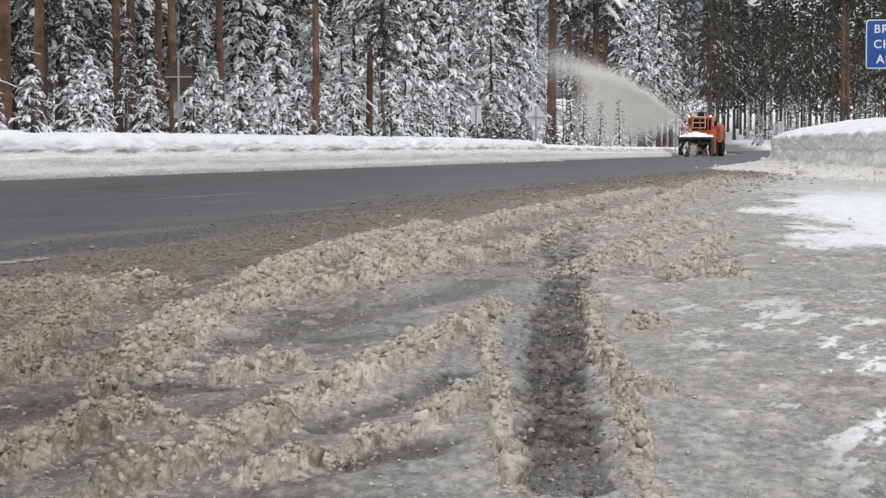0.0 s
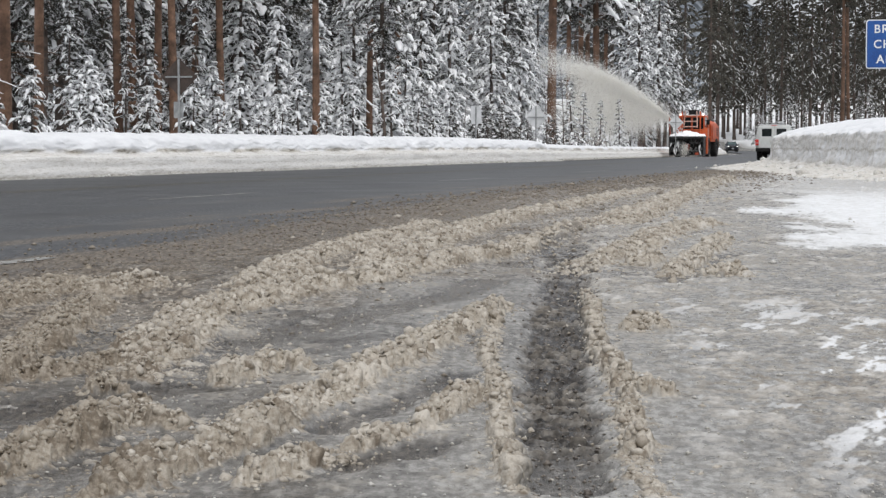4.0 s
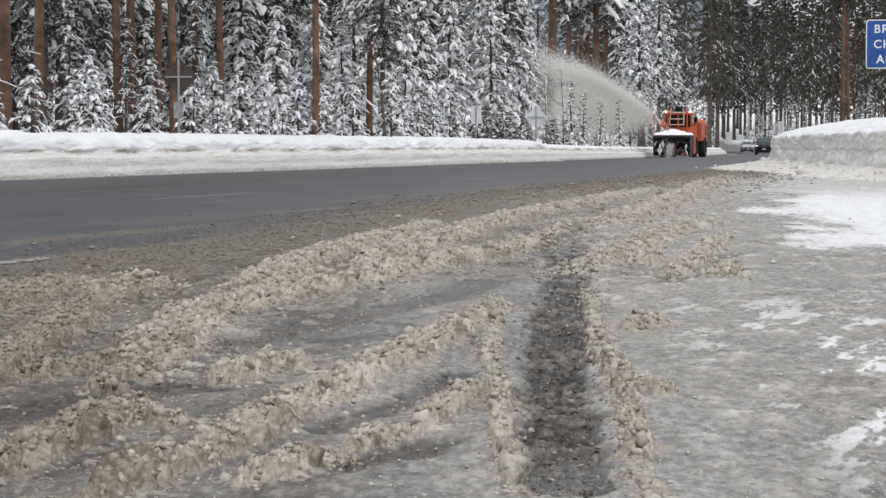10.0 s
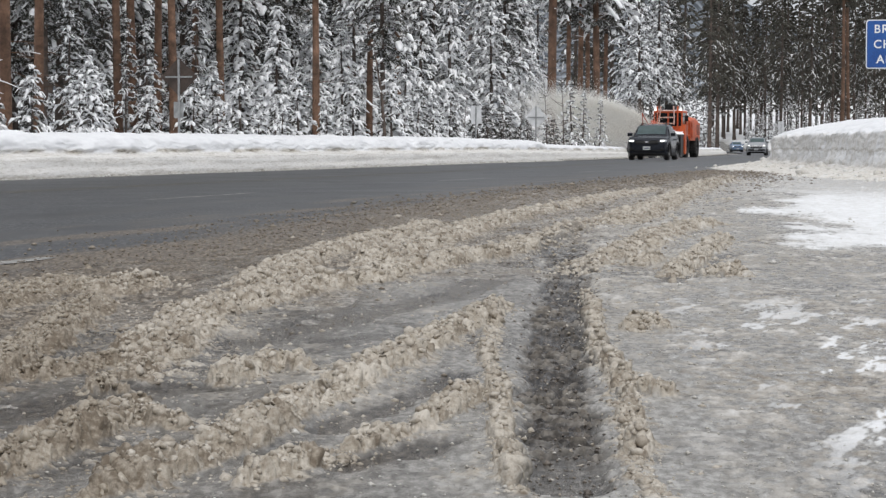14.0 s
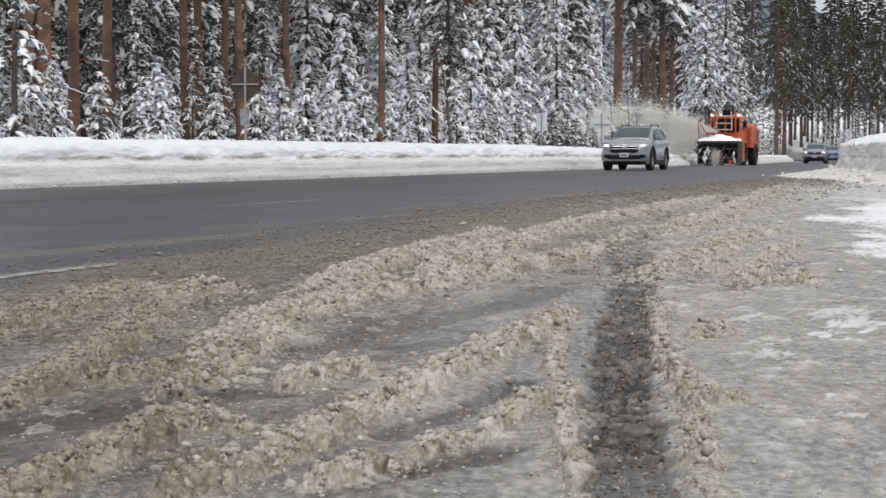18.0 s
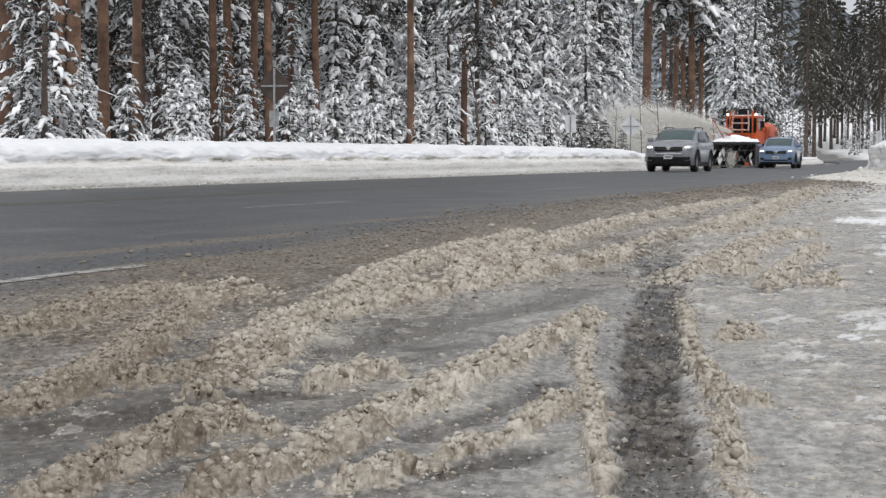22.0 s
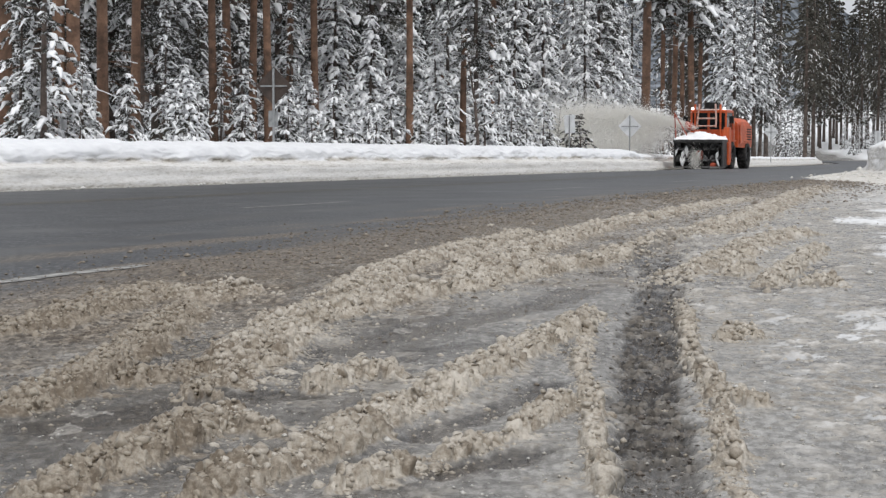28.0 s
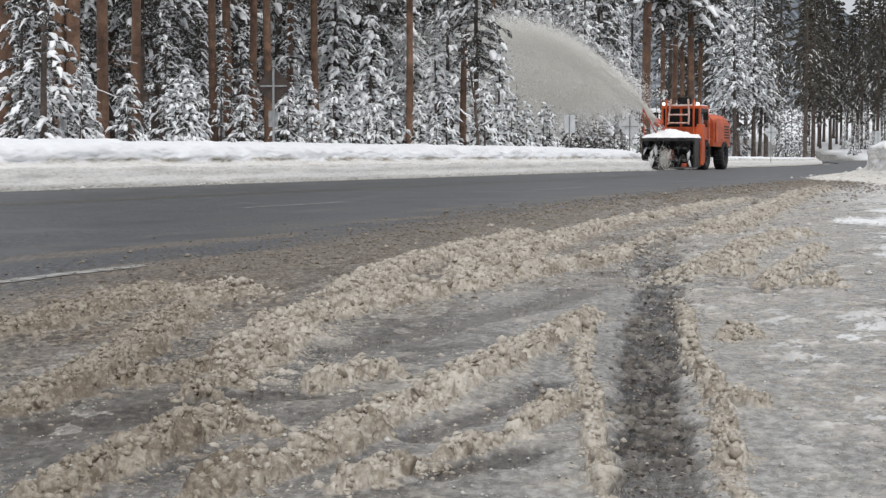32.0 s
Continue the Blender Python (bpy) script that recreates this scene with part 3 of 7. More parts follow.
def ground_field(x, y):
    """Height, thickness of the lumps on it, masks (slush, bare wet, snow, sand) and shade of the ground."""
    shape = x.shape
    x, y = x.ravel(), y.ravel()
    z, puff, slush, wet, snow, shade, core = (np.zeros(x.shape) for _ in range(7))
    wet += 0.2
    shade += 0.5
    i = np.nonzero((y > 2.8) & (y < 60) & (x > -0.42 * y - 1) & (x < 0.36 * y + 1))[0]
    for lo in range(0, len(i), 250000):
        j = i[lo:lo + 250000]
        z[j], puff[j], slush[j], wet[j], snow[j], shade[j], core[j] = lay_by(x[j], y[j])
    b1, b2 = fbm(x * 1.7, y * 0.9, 4, 41), fbm(x * 5.5, y * 2.4, 4, 45, 0.6)
    # sandy strip along the asphalt
    o = off_left(x, y)
    edge = np.interp(y * 1.04, [-50, 13, 17, 26, 60, 120, 300], [-10.6, -10.5, -9.9, -8.95, -8.35, -9.5, -9.5]) + 0.35 * fbm(x * 0.9, y * 0.5, 4, 101) \
        + 0.22 * fbm(x * 4, y * 2.0, 4, 105, 0.65)
    sand = sstep(2.7, 1.2, edge - o + 0.8 * b1) * (1 - 0.97 * core) * sstep(70, 45, y)
    sand = sand * (0.82 + 0.5 * b2)
    slush = np.where(sand > 0.5, np.maximum(slush * 0.6, 0.3), slush)
    wet = np.where(sand > 0.3, np.minimum(wet, np.clip(0.10 + 0.7 * b1 + 0.35 * fbm(x * 9, y * 3.4, 3, 111), 0.0, 0.45)), wet)
    z = z * (0.25 + 0.75 * sstep(48, 30, y))
    puff = puff * sstep(48, 30, y) * sstep(-0.3, 0.6, edge - o)
    # down under the asphalt, up into the woods
    under = sstep(edge - 0.25, edge + 0.25, o)
    z = z * (1 - under) + 0.030 * (1 - under) * sstep(-0.2, 1.2, edge - o) - 0.09 * under + road_z(y)
    wood = sstep(4.5, 7.5, o)
    z = z * (1 - wood) + (forest_z(x, y) + 0.08 * fbm(x * 0.6, y * 0.6, 3, 151)) * wood
    far_right = sstep(110, 160, y) * sstep(-13, -20, o)
    z = z + 0.5 * far_right + 0.035 * np.clip(y - 380, 0, 2000) * (1 - wood)
    snow = np.maximum(snow, np.maximum(wood, sstep(60, 110, y) * sstep(-11, -15, o)))
    return tuple(np.clip(v, 0, 1).reshape(shape) if k else v.reshape(shape) for k, v in enumerate((z, puff, slush, wet, snow, sand, shade)))


def build_ground():
    fine = np.linspace(-0.295, 0.24, 720)
    left = -0.295 - 0.004 * (np.geomspace(1, 3000, 40) - 1) - 0.004
    right = 0.24 + 0.004 * (np.geomspace(1, 3000, 40) - 1) + 0.004
    u = np.r_[left[::-1], fine, right]
    rows = np.r_[np.linspace(-400, -10, 14), np.linspace(-6, 3.0, 16), np.geomspace(3.3, 34, 840), np.geomspace(34, 75, 130)[1:], np.geomspace(75, 2600, 70)[1:]]
    w = np.maximum(rows, 3.2)
    x, y = u[None, :] * w[:, None], np.repeat(rows[:, None], len(u), 1)
    z, puff, a, b, c, d, e = ground_field(x, y)
    P = np.stack([x, y, z], -1)
    # lumps swell outwards from the slopes of the ridges
    up = np.cross(np.gradient(P, axis=1), np.gradient(P, axis=0))
    up = up / np.linalg.norm(up, axis=-1, keepdims=True)
    for _ in range(3):
        up[1:-1] = (up[:-2] + 2 * up[1:-1] + up[2:]) / 4
        up[:, 1:-1] = (up[:, :-2] + 2 * up[:, 1:-1] + up[:, 2:]) / 4
    P = P + up * puff[..., None]
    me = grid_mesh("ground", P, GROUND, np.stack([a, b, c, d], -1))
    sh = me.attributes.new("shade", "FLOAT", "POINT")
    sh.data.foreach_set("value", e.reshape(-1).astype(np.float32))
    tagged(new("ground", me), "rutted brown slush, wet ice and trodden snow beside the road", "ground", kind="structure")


build_ground()


# ---- loose slush: clumps on the ridges, crumbs of ice and grit between them ----
def ico_points(level):
    if level == 0:
        return np.array([(1, 0, 0), (-1, 0, 0), (0, 1, 0), (0, -1, 0), (0, 0, 1), (0, 0, -1)], float), np.array([(0, 2, 4), (2, 1, 4), (1, 3, 4), (3, 0, 4), (2, 0, 5), (1, 2, 5), (3, 1, 5), (0, 3, 5)])
    bm = bmesh.new()
    bmesh.ops.create_icosphere(bm, subdivisions=level, radius=1.0)
    bm.verts.index_update()
    v = np.array([tuple(q.co) for q in bm.verts])
    f = np.array([[q.index for q in c.verts] for c in bm.faces])
    bm.free()
    return v, f


def scatter_mesh(name, label, category, x, y, z, rad, mat_, level, seed, flat=0.8, rough=0.45):
    """Lumps of uneven shape at the given places, as one object."""
    rng = np.random.RandomState(seed)
    v, f = ico_points(level)
    n, m = len(x), len(v)
    shapes = []
    for k in range(10):
        d = 1 + rough * np.array([noise.noise(Vector(q * 1.3 + k * 7.1)) * 0.9 + noise.noise(Vector(q * 3.1 + k * 3.7)) * 0.7 for q in v])
        shapes.append(v * d[:, None])
    shapes = np.array(shapes)[rng.randint(0, 10, n)]
    a = rng.uniform(0, 6.283, n)
    c, s_ = np.cos(a)[:, None], np.sin(a)[:, None]
    st = rng.uniform(0.75, 1.3, (n, 3)) * np.array([1, 1.1, flat])
    P = shapes * st[:, None, :]
    Q = np.stack([P[..., 0] * c - P[..., 1] * s_, P[..., 0] * s_ + P[..., 1] * c, P[..., 2]], -1) * rad[:, None, None]
    Q = Q + np.stack([x, y, z], -1)[:, None, :]
    tri = (f[None] + (np.arange(n) * m)[:, None, None]).reshape(-1)
    me = bpy.data.meshes.new(name)
    me.vertices.add(n * m)
    me.vertices.foreach_set("co", Q.reshape(-1).astype(np.float32))
    me.loops.add(len(tri))
    me.loops.foreach_set("vertex_index", tri.astype(np.int32))
    me.polygons.add(len(tri) // 3)
    me.polygons.foreach_set("loop_start", np.arange(0, len(tri), 3, dtype=np.int32))
    me.update(calc_edges=True)
    me.materials.append(mat_)
    me.shade_smooth()
    return tagged(new(name, me), label, category, kind="stuff")


def build_clumps():
    rng = np.random.RandomState(4)
    X, Y, R = [], [], []
    for k, (w, h, pts) in enumerate(RIDGES):
        p = spline(pts, 30)
        seg = np.r_[0, np.cumsum(np.linalg.norm(np.diff(p, axis=0), axis=1))]
        # more clumps per metre near by, larger ones far off
        dens = np.interp(p[:, 1], [3.5, 6, 9, 14, 25], [760, 600, 310, 130, 50]) * (w / 0.06) ** 0.7
        cum = np.r_[0, np.cumsum(0.5 * (dens[1:] + dens[:-1]) * np.diff(seg))]
        n = int(cum[-1] * 1.1)
        t = np.interp(rng.uniform(0, cum[-1], n), cum, np.arange(len(p)))
        i = np.clip(t.astype(int), 0, len(p) - 2)
        q = p[i] + (p[i + 1] - p[i]) * (t - i)[:, None]
        d = p[i + 1] - p[i]
        d = d / np.linalg.norm(d, axis=1)[:, None]
        lat = rng.normal(size=n) * w * rng.choice([0.6, 1.0, 2.4], n, p=[0.45, 0.45, 0.10])
        x, y = q[:, 0] - d[:, 1] * lat, q[:, 1] + d[:, 0] * lat
        r = np.interp(y, [3.5, 6, 10, 16, 26], [0.0056, 0.0068, 0.0105, 0.017, 0.025]) * rng.lognormal(0, 0.45, n) * (0.55 + 0.6 * np.exp(-(lat / w) ** 2))
        X.append(x), Y.append(y), R.append(np.clip(r, 0.003, np.interp(y, [3.5, 10, 26], [0.016, 0.026, 0.045])))
    # strays over the trodden part
    n = 1100
    y = np.exp(rng.uniform(np.log(3.6), np.log(26), n))
    x = rng.uniform(-0.29, 0.14, n) * y
    keep = fbm(x * 1.7, y * 0.9, 3, 41) + 0.1 * rng.normal(size=n) > -0.02
    X.append(x[keep]), Y.append(y[keep]), R.append((np.interp(y, [3.5, 10, 26], [0.0046, 0.010, 0.02]) * rng.lognormal(0, 0.4, n))[keep])
    x, y, r = np.concatenate(X), np.concatenate(Y), np.concatenate(R)
    z = sum(ground_field(x, y)[:2]) - r * 0.3
    dirty = x / y < -0.165
    scatter_mesh("slush_clumps", "tan and grey clumps of wet slush heaped along the ruts", "slush", x[~dirty], y[~dirty], z[~dirty], r[~dirty], SLUSH, 1, 8, 0.9, 0.9)
    scatter_mesh("dirty_slush_clumps", "dirty brown clumps of wet slush nearest the asphalt", "slush", x[dirty], y[dirty], z[dirty], r[dirty], SLUSH_DARK, 1, 18, 0.9, 0.9)
    # small crumbs: pale ice on the trodden flat, dark grit in the rut, sand along the asphalt
    n = 4200
    y = 2240 / rng.uniform(125, 690, n)
    x = rng.uniform(-0.29, 0.24, n) * y
    z, pf, sl, wt, sn, sa, sh = ground_field(x, y)
    r = np.interp(y, [3.5, 10, 17], [0.0022, 0.0044, 0.0072]) * rng.lognormal(0, 0.5, n)
    pale = (rng.uniform(size=n) < 0.9 - 0.75 * wt) & (off_left(x, y) < -12.6)
    scatter_mesh("ice_crumbs", "pale crumbs of ice and slush on the trodden ground", "ice crumbs", x[pale], y[pale], (z + pf + r * 0.2)[pale], r[pale], CRUMB, 0, 9, 0.7, 0.8)
    m = 1500
    t = rng.uniform(0, 1, m) ** 0.9 * 6.6
    p = np.array(WHEEL_RUT)
    i = t.astype(int)
    q = p[i] + (p[i + 1] - p[i]) * (t - i)[:, None]
    gx = q[:, 0] + rng.normal(size=m) * (0.055 + 0.008 * np.clip(q[:, 1] - 5, 0, 30))
    gy = q[:, 1] + rng.normal(size=m) * 0.1
    gr = np.interp(q[:, 1], [3.5, 10, 17], [0.0024, 0.0042, 0.008]) * rng.lognormal(0, 0.5, m)
    gz = sum(ground_field(gx, gy)[:2])
    scatter_mesh("grit", "dark wet grit and churned slush in the wheel rut", "grit", gx, gy, gz + gr * 0.2, gr, GRIT, 0, 10, 0.7, 0.8)
    m = 16000
    s_ = 9 + 45 * rng.uniform(0, 1, m) ** 1.7
    o = np.interp(s_, [13, 17, 26, 60], [-10.5, -9.9, -8.95, -8.35]) - 3.5 + 4.2 * rng.beta(2.6, 1.5, m) + 0.25 * rng.normal(size=m)
    gx, gy = lane(s_, o)
    gr = np.interp(gy, [6, 12, 25, 50], [0.0036, 0.0060, 0.0105, 0.017]) * rng.lognormal(0, 0.5, m)
    gz = np.maximum(ground_field(gx, gy)[0], road_z(gy) + 0.004)
    scatter_mesh("sand", "brown sand and slush crumbs along the edge of the asphalt", "sand", gx, gy, gz + gr * 0.15, gr, SAND, 0, 12, 0.6, 0.8)


build_clumps()


# ---- the road ----
def build_road():
    s = np.r_[np.arange(-110, 0, 2.0), np.arange(0, 120, 0.5), np.arange(120, 560, 2.0)]
    off = np.r_[np.linspace(-14, -6, 80), np.linspace(-5.8, 2.9, 44)]
    X, Y = lane(s[:, None] + 0 * off, off[None, :] + 0 * s[:, None])
    Z = road_z(Y) + 0.004 * perlin(X * 0.3, Y * 0.3, 3)
    wheel = np.zeros_like(X)
    S_, O_ = s[:, None] + 0 * X, off[None, :] + 0 * X
    for c in (0.85, -0.85, -4.6, -2.9, -8.4, -6.8):
        wheel = np.maximum(wheel, np.exp(-((off[None, :] - c + 0.1 * perlin(s / 9, s * 0, 8)[:, None]) / 0.33) ** 2))
    shoulder = sstep(1.4, 2.4, off)[None, :] + 0 * X
    mask = np.clip(wheel * 0.55 + 0.5 * shoulder + 0.9 * fbm(S_ * 0.05, O_ * 1.4, 5, 66, 0.6) + 0.12, 0, 1)
    edge = np.interp(s, [-50, 13, 17, 26, 60, 120, 300], [-10.6, -10.5, -9.9, -8.95, -8.35, -9.5, -9.5])[:, None]
    gone = np.clip(O_ - edge, -1, 9)
    grit = np.clip(1.0 * sstep(0.45, -0.25, gone - 0.5 * fbm(S_ * 0.5, O_ * 2, 4, 67)) + 0.9 * sstep(2.9, 0.3, gone) * sstep(0.05, 0.30, fbm(S_ * 0.16, O_ * 2.6, 4, 68, 0.6)), 0, 1)
    P = np.stack([X, Y, Z], -1)
    ob = new("road", grid_mesh("road", P, ASPHALT, np.stack([mask, grit, mask, mask * 0 + 1], -1)))
    tagged(ob, "wet dark grey asphalt highway with worn lane lines", "road", kind="structure")


def build_line(name, label, mat_, off, width, runs):
    V, Fc = [], []
    for a, b in runs:
        s = np.arange(a, b + 0.01, 0.5)
        for k, t in enumerate(s):
            for o in (off - width / 2, off + width / 2):
                x, y = lane(t, o + 0.015 * math.sin(t * 5.1 + o * 90))
                V.append((float(x), float(y), float(road_z(y) + 0.004 * perlin(np.float64(x * 0.3), np.float64(y * 0.3), 3)) + 0.004))
            if k:
                n = len(V)
                Fc.append((n - 4, n - 3, n - 1, n - 2))
    ob = new(name, mesh_of(name, V, Fc, mat_))
    tagged(ob, label, "road marking", kind="structure")


build_road()
build_line("edge_line", "worn white edge line on the asphalt", WHITE_LINE, -9.97, 0.13, [(-60, 14.5)])
build_line("lane_line", "worn dashed white lane line on the asphalt", WHITE_LINE, -5.55, 0.10, [(a, a + 3.6) for a in (-27.2, -13.2, -0.2, 13.0, 25.6, 38, 50, 62)])
build_line("centre_line", "faded double yellow centre line on the asphalt", YELLOW_LINE, -2.05, 0.11, [(-60, 250)])
build_line("centre_line_2", "faded double yellow centre line on the asphalt", YELLOW_LINE, -2.35, 0.11, [(-60, 250)])


# ---- ploughed snow banks ----
def build_far_bank():
    s = np.r_[np.arange(-60, 20, 0.25), np.arange(20, 110, 0.15), np.arange(110, 240, 0.4)]
    base = np.array([(0, -0.06), (0.02, 0.10), (0.08, 0.22), (0.12, 0.34), (0.17, 0.43), (0.30, 0.455), (0.44, 0.47), (0.50, 0.55), (0.54, 0.66),
                     (0.60, 0.76), (0.72, 0.86), (0.95, 0.92), (1.3, 0.95), (1.9, 0.97), (2.6, 0.96), (3.4, 0.88), (4.6, 0.74), (6.0, 0.52), (7.5, 0.3)])
    t = np.r_[np.linspace(0, 0.62, 52), np.linspace(0.65, 1, 14)]
    pt = np.interp(t, np.linspace(0, 1, len(base)), base[:, 0])
    pz = np.interp(t, np.linspace(0, 1, len(base)), base[:, 1])
    S, T = np.meshgrid(s, t, indexing="ij")
    cut = 2.5 * sstep(83.5, 86.5, s)[:, None]
    o = 2.2 + cut + pt[None, :] + 0 * S
    zz = pz[None, :] + 0 * S
    body = sstep(0.02, 0.12, T) * sstep(1.0, 0.75, T)
    calm = 0.30 + 0.70 * sstep(0.38, 0.56, zz)
    o = o + body * calm * (0.12 * fbm(S * 0.6, zz * 2.2, 4, 3, 0.5) + 0.07 * np.abs(fbm(S * 2.6, zz * 7, 3, 4, 0.5)))
    hump = 0.915 + 0.06 * fbm(S * 0.35, 0 * S, 3, 12) - 0.22 * sstep(70, 120, S)
    zz = zz * hump + body * calm * (0.06 * fbm(S * 1.6, o * 1.5, 4, 22) + 0.045 * np.abs(fbm(S * 5, o * 4, 3, 24, 0.65)))
    X, Y = lane(S, o)
    P = np.stack([X, Y, zz + road_z(Y)], -1)
    layer = 0.475 + 0.04 * fbm(S * 0.5, 0 * S, 3, 33)
    dirt = sstep(layer + 0.04, layer - 0.02, zz) * (0.70 + 0.18 * fbm(S * 0.35, zz * 9, 4, 35)) + 0.5 * sstep(0.08, 0.0, zz)
    # the crease below the white layer: brown dirt with its shade put into the colour
    crease = np.exp(-((zz - layer - 0.03) / 0.045) ** 2) * sstep(-0.25, 0.20, fbm(S * 0.45, 0 * S, 3, 37)) * 1.0
    o = o + 0.10 * np.exp(-((zz - layer - 0.03) / 0.05) ** 2) * np.abs(fbm(S * 3.5, zz * 9, 3, 39, 0.6))
    X, Y = lane(S, o)
    P = np.stack([X, Y, zz + road_z(Y)], -1)
    d = np.clip(np.maximum(dirt, crease), 0, 1)
    fleck = sstep(0.02, 0.22, fbm(S * 1.6, zz * 14, 4, 41, 0.65))
    c = np.clip(1.25 * crease * (0.35 + 0.65 * fleck) + 0.55 * sstep(0.10, 0.02, zz) * fleck + 0.30 * sstep(layer, layer - 0.05, zz) * sstep(0.20, 0.40, fbm(S * 0.5, zz * 16, 4, 43, 0.6)), 0, 1)
    ob = new("snow_bank", grid_mesh("snow_bank", P, BANK, np.stack([d, c, d, d * 0 + 1], -1)))
    tagged(ob, "long ploughed snow bank with a dirty icy foot along the road", "snow bank", kind="structure")


def build_near_bank():
    foot = spline([(37.5, 190), (25.5, 130), (15.6, 85), (11.4, 66), (9.25, 56.5), (8.75, 51.5), (8.5, 44), (8.15, 37), (9.4, 32.0), (14, 29), (24, 26.5), (45, 24)], 90)
    n = len(foot)
    tang = np.gradient(foot, axis=0)
    tang = tang / np.linalg.norm(tang, axis=1)[:, None]
    inward = np.stack([-tang[:, 1], tang[:, 0]], -1)
    for _ in range(60):
        inward[1:-1] = (inward[:-2] + inward[1:-1] * 2 + inward[2:]) / 4
    base = np.array([(-1.6, 0.0), (-0.8, 0.05), (-0.25, 0.12), (0, 0.20), (0.05, 0.36), (0.09, 0.52), (0.13, 0.74), (0.17, 0.90), (0.40, 1.0), (0.9, 1.14), (1.6, 1.28), (2.6, 1.39),
                     (3.6, 1.46), (5, 1.50), (7, 1.4), (9, 1.1), (12, 0.7)])
    t = np.r_[np.linspace(0, 0.5, 60), np.linspace(0.52, 1, 26)]
    pt = np.interp(t, np.linspace(0, 1, len(base)), base[:, 0])
    pz = np.interp(t, np.linspace(0, 1, len(base)), base[:, 1])
    k = np.arange(n) / 46.0
    K, T = np.meshgrid(k, t, indexing="ij")
    arc = np.r_[0, np.cumsum(np.linalg.norm(np.diff(foot, axis=0), axis=1))]
    A = arc[:, None] + 0 * T
    body = sstep(0.0, 0.2, T) * sstep(1.0, 0.8, T)
    v = pt[None, :] + 0 * T
    face = np.exp(-((T - 0.35) / 0.16) ** 2)
    v = v + body * (0.10 * fbm(A * 0.5, T * 6, 4, 71) + 0.04 * np.abs(fbm(A * 2.2, T * 12, 4, 72, 0.65)) + 0.04 * face * np.abs(fbm(A * 6, T * 8, 4, 73, 0.7)))
    P = foot[:, None, :] + inward[:, None, :] * v[..., None]
    long_ = np.interp(arc, [0, arc[90 * 4], arc[90 * 8], arc[-1]], [0.8, 0.93, 1.0, 1.0])[:, None]
    z = pz[None, :] * long_ + body * (0.07 * fbm(P[..., 0] * 1.3, P[..., 1] * 1.3, 4, 75) + 0.05 * np.abs(fbm(P[..., 0] * 4, P[..., 1] * 3, 4, 76, 0.65)))
    z = z + 0.07 * np.abs(fbm(P[..., 0] * 4, P[..., 1] * 2.5, 4, 79, 0.7)) * sstep(0.32, 0.05, T)
    Q = np.concatenate([P, (z + road_z(P[..., 1]) - 0.03 * sstep(0.05, 0.0, T))[..., None]], -1)
    rim = 0.90 + 0.07 * fbm(A * 0.9, 0 * T, 3, 77) + 0.05 * fbm(A * 6, z * 4, 3, 70)
    band = np.exp(-((z - rim + 0.16) / 0.14) ** 2)
    dirt = sstep(rim + 0.015, rim - 0.03, z) * (0.30 + 0.20 * band + 0.5 * fbm(A * 4.5, z * 1.2, 5, 78, 0.7)) + 0.70 * sstep(0.38, 0.15, z)
    d = np.clip(dirt, 0, 1)
    crack = np.exp(-((z - rim + 0.36 + 0.04 * fbm(A * 1.5, 0 * z, 3, 86)) / 0.022) ** 2)
    c = np.clip(sstep(rim + 0.01, rim - 0.03, z) * (0.12 * band * sstep(0.0, 0.3, fbm(A * 4, z * 2, 4, 87, 0.65)) + 0.65 * crack + 0.18 * sstep(0.15, 0.4, fbm(A * 7, z * 1.0, 4, 88, 0.65))), 0, 1)
    ob = new("snow_bank_2", grid_mesh("snow_bank_2", Q, BANK, np.stack([d, c, d, d * 0 + 1], -1)))
    tagged(ob, "tall ploughed snow bank with a cut dirty face at the lay-by", "snow bank", kind="structure")


build_far_bank()
build_near_bank()


def build_bank_chunks():
    rng = np.random.RandomState(31)
    n = 2600
    s = np.r_[rng.uniform(20, 84, n), rng.uniform(86, 130, 500)]
    n = len(s)
    o = 2.22 + np.where(s > 85, 2.5, 0) + np.abs(rng.normal(size=n)) * 0.05 - np.abs(rng.normal(size=n)) * 0.10
    x, y = lane(s, o)
    r = 0.010 * rng.lognormal(0, 0.55, n) * (0.7 + s / 90)
    scatter_mesh("snow_crumbs", "dirty snow crumbs along the foot of the bank", "snow crumbs", x, y, road_z(y) + 0.01 + r * 0.2, r, DIRTY_SNOW, 0, 32, 0.8, 0.7)
    foot = spline([(11.6, 66), (9.45, 56.5), (9.0, 51.5), (8.75, 44), (8.35, 37), (9.6, 32.0), (14, 29)], 40)
    n = 2400
    i = rng.randint(0, len(foot), n)
    d = np.abs(rng.normal(size=n)) * 0.9
    x = foot[i, 0] - d + rng.normal(size=n) * 0.2
    y = foot[i, 1] - d * 0.5 + rng.normal(size=n) * 0.3
    r = 0.026 * rng.lognormal(0, 0.6, n) * np.exp(-d * 0.5)
    z = np.maximum(ground_field(x, y)[0], 0.20 * np.exp(-d * 1.1) - 0.02)
    scatter_mesh("snow_lumps", "tumbled lumps of dirty snow below the cut bank", "snow lumps", x, y, z + r * 0.2, r, DIRTY_SNOW, 1, 33, 0.8, 0.7)


build_bank_chunks()


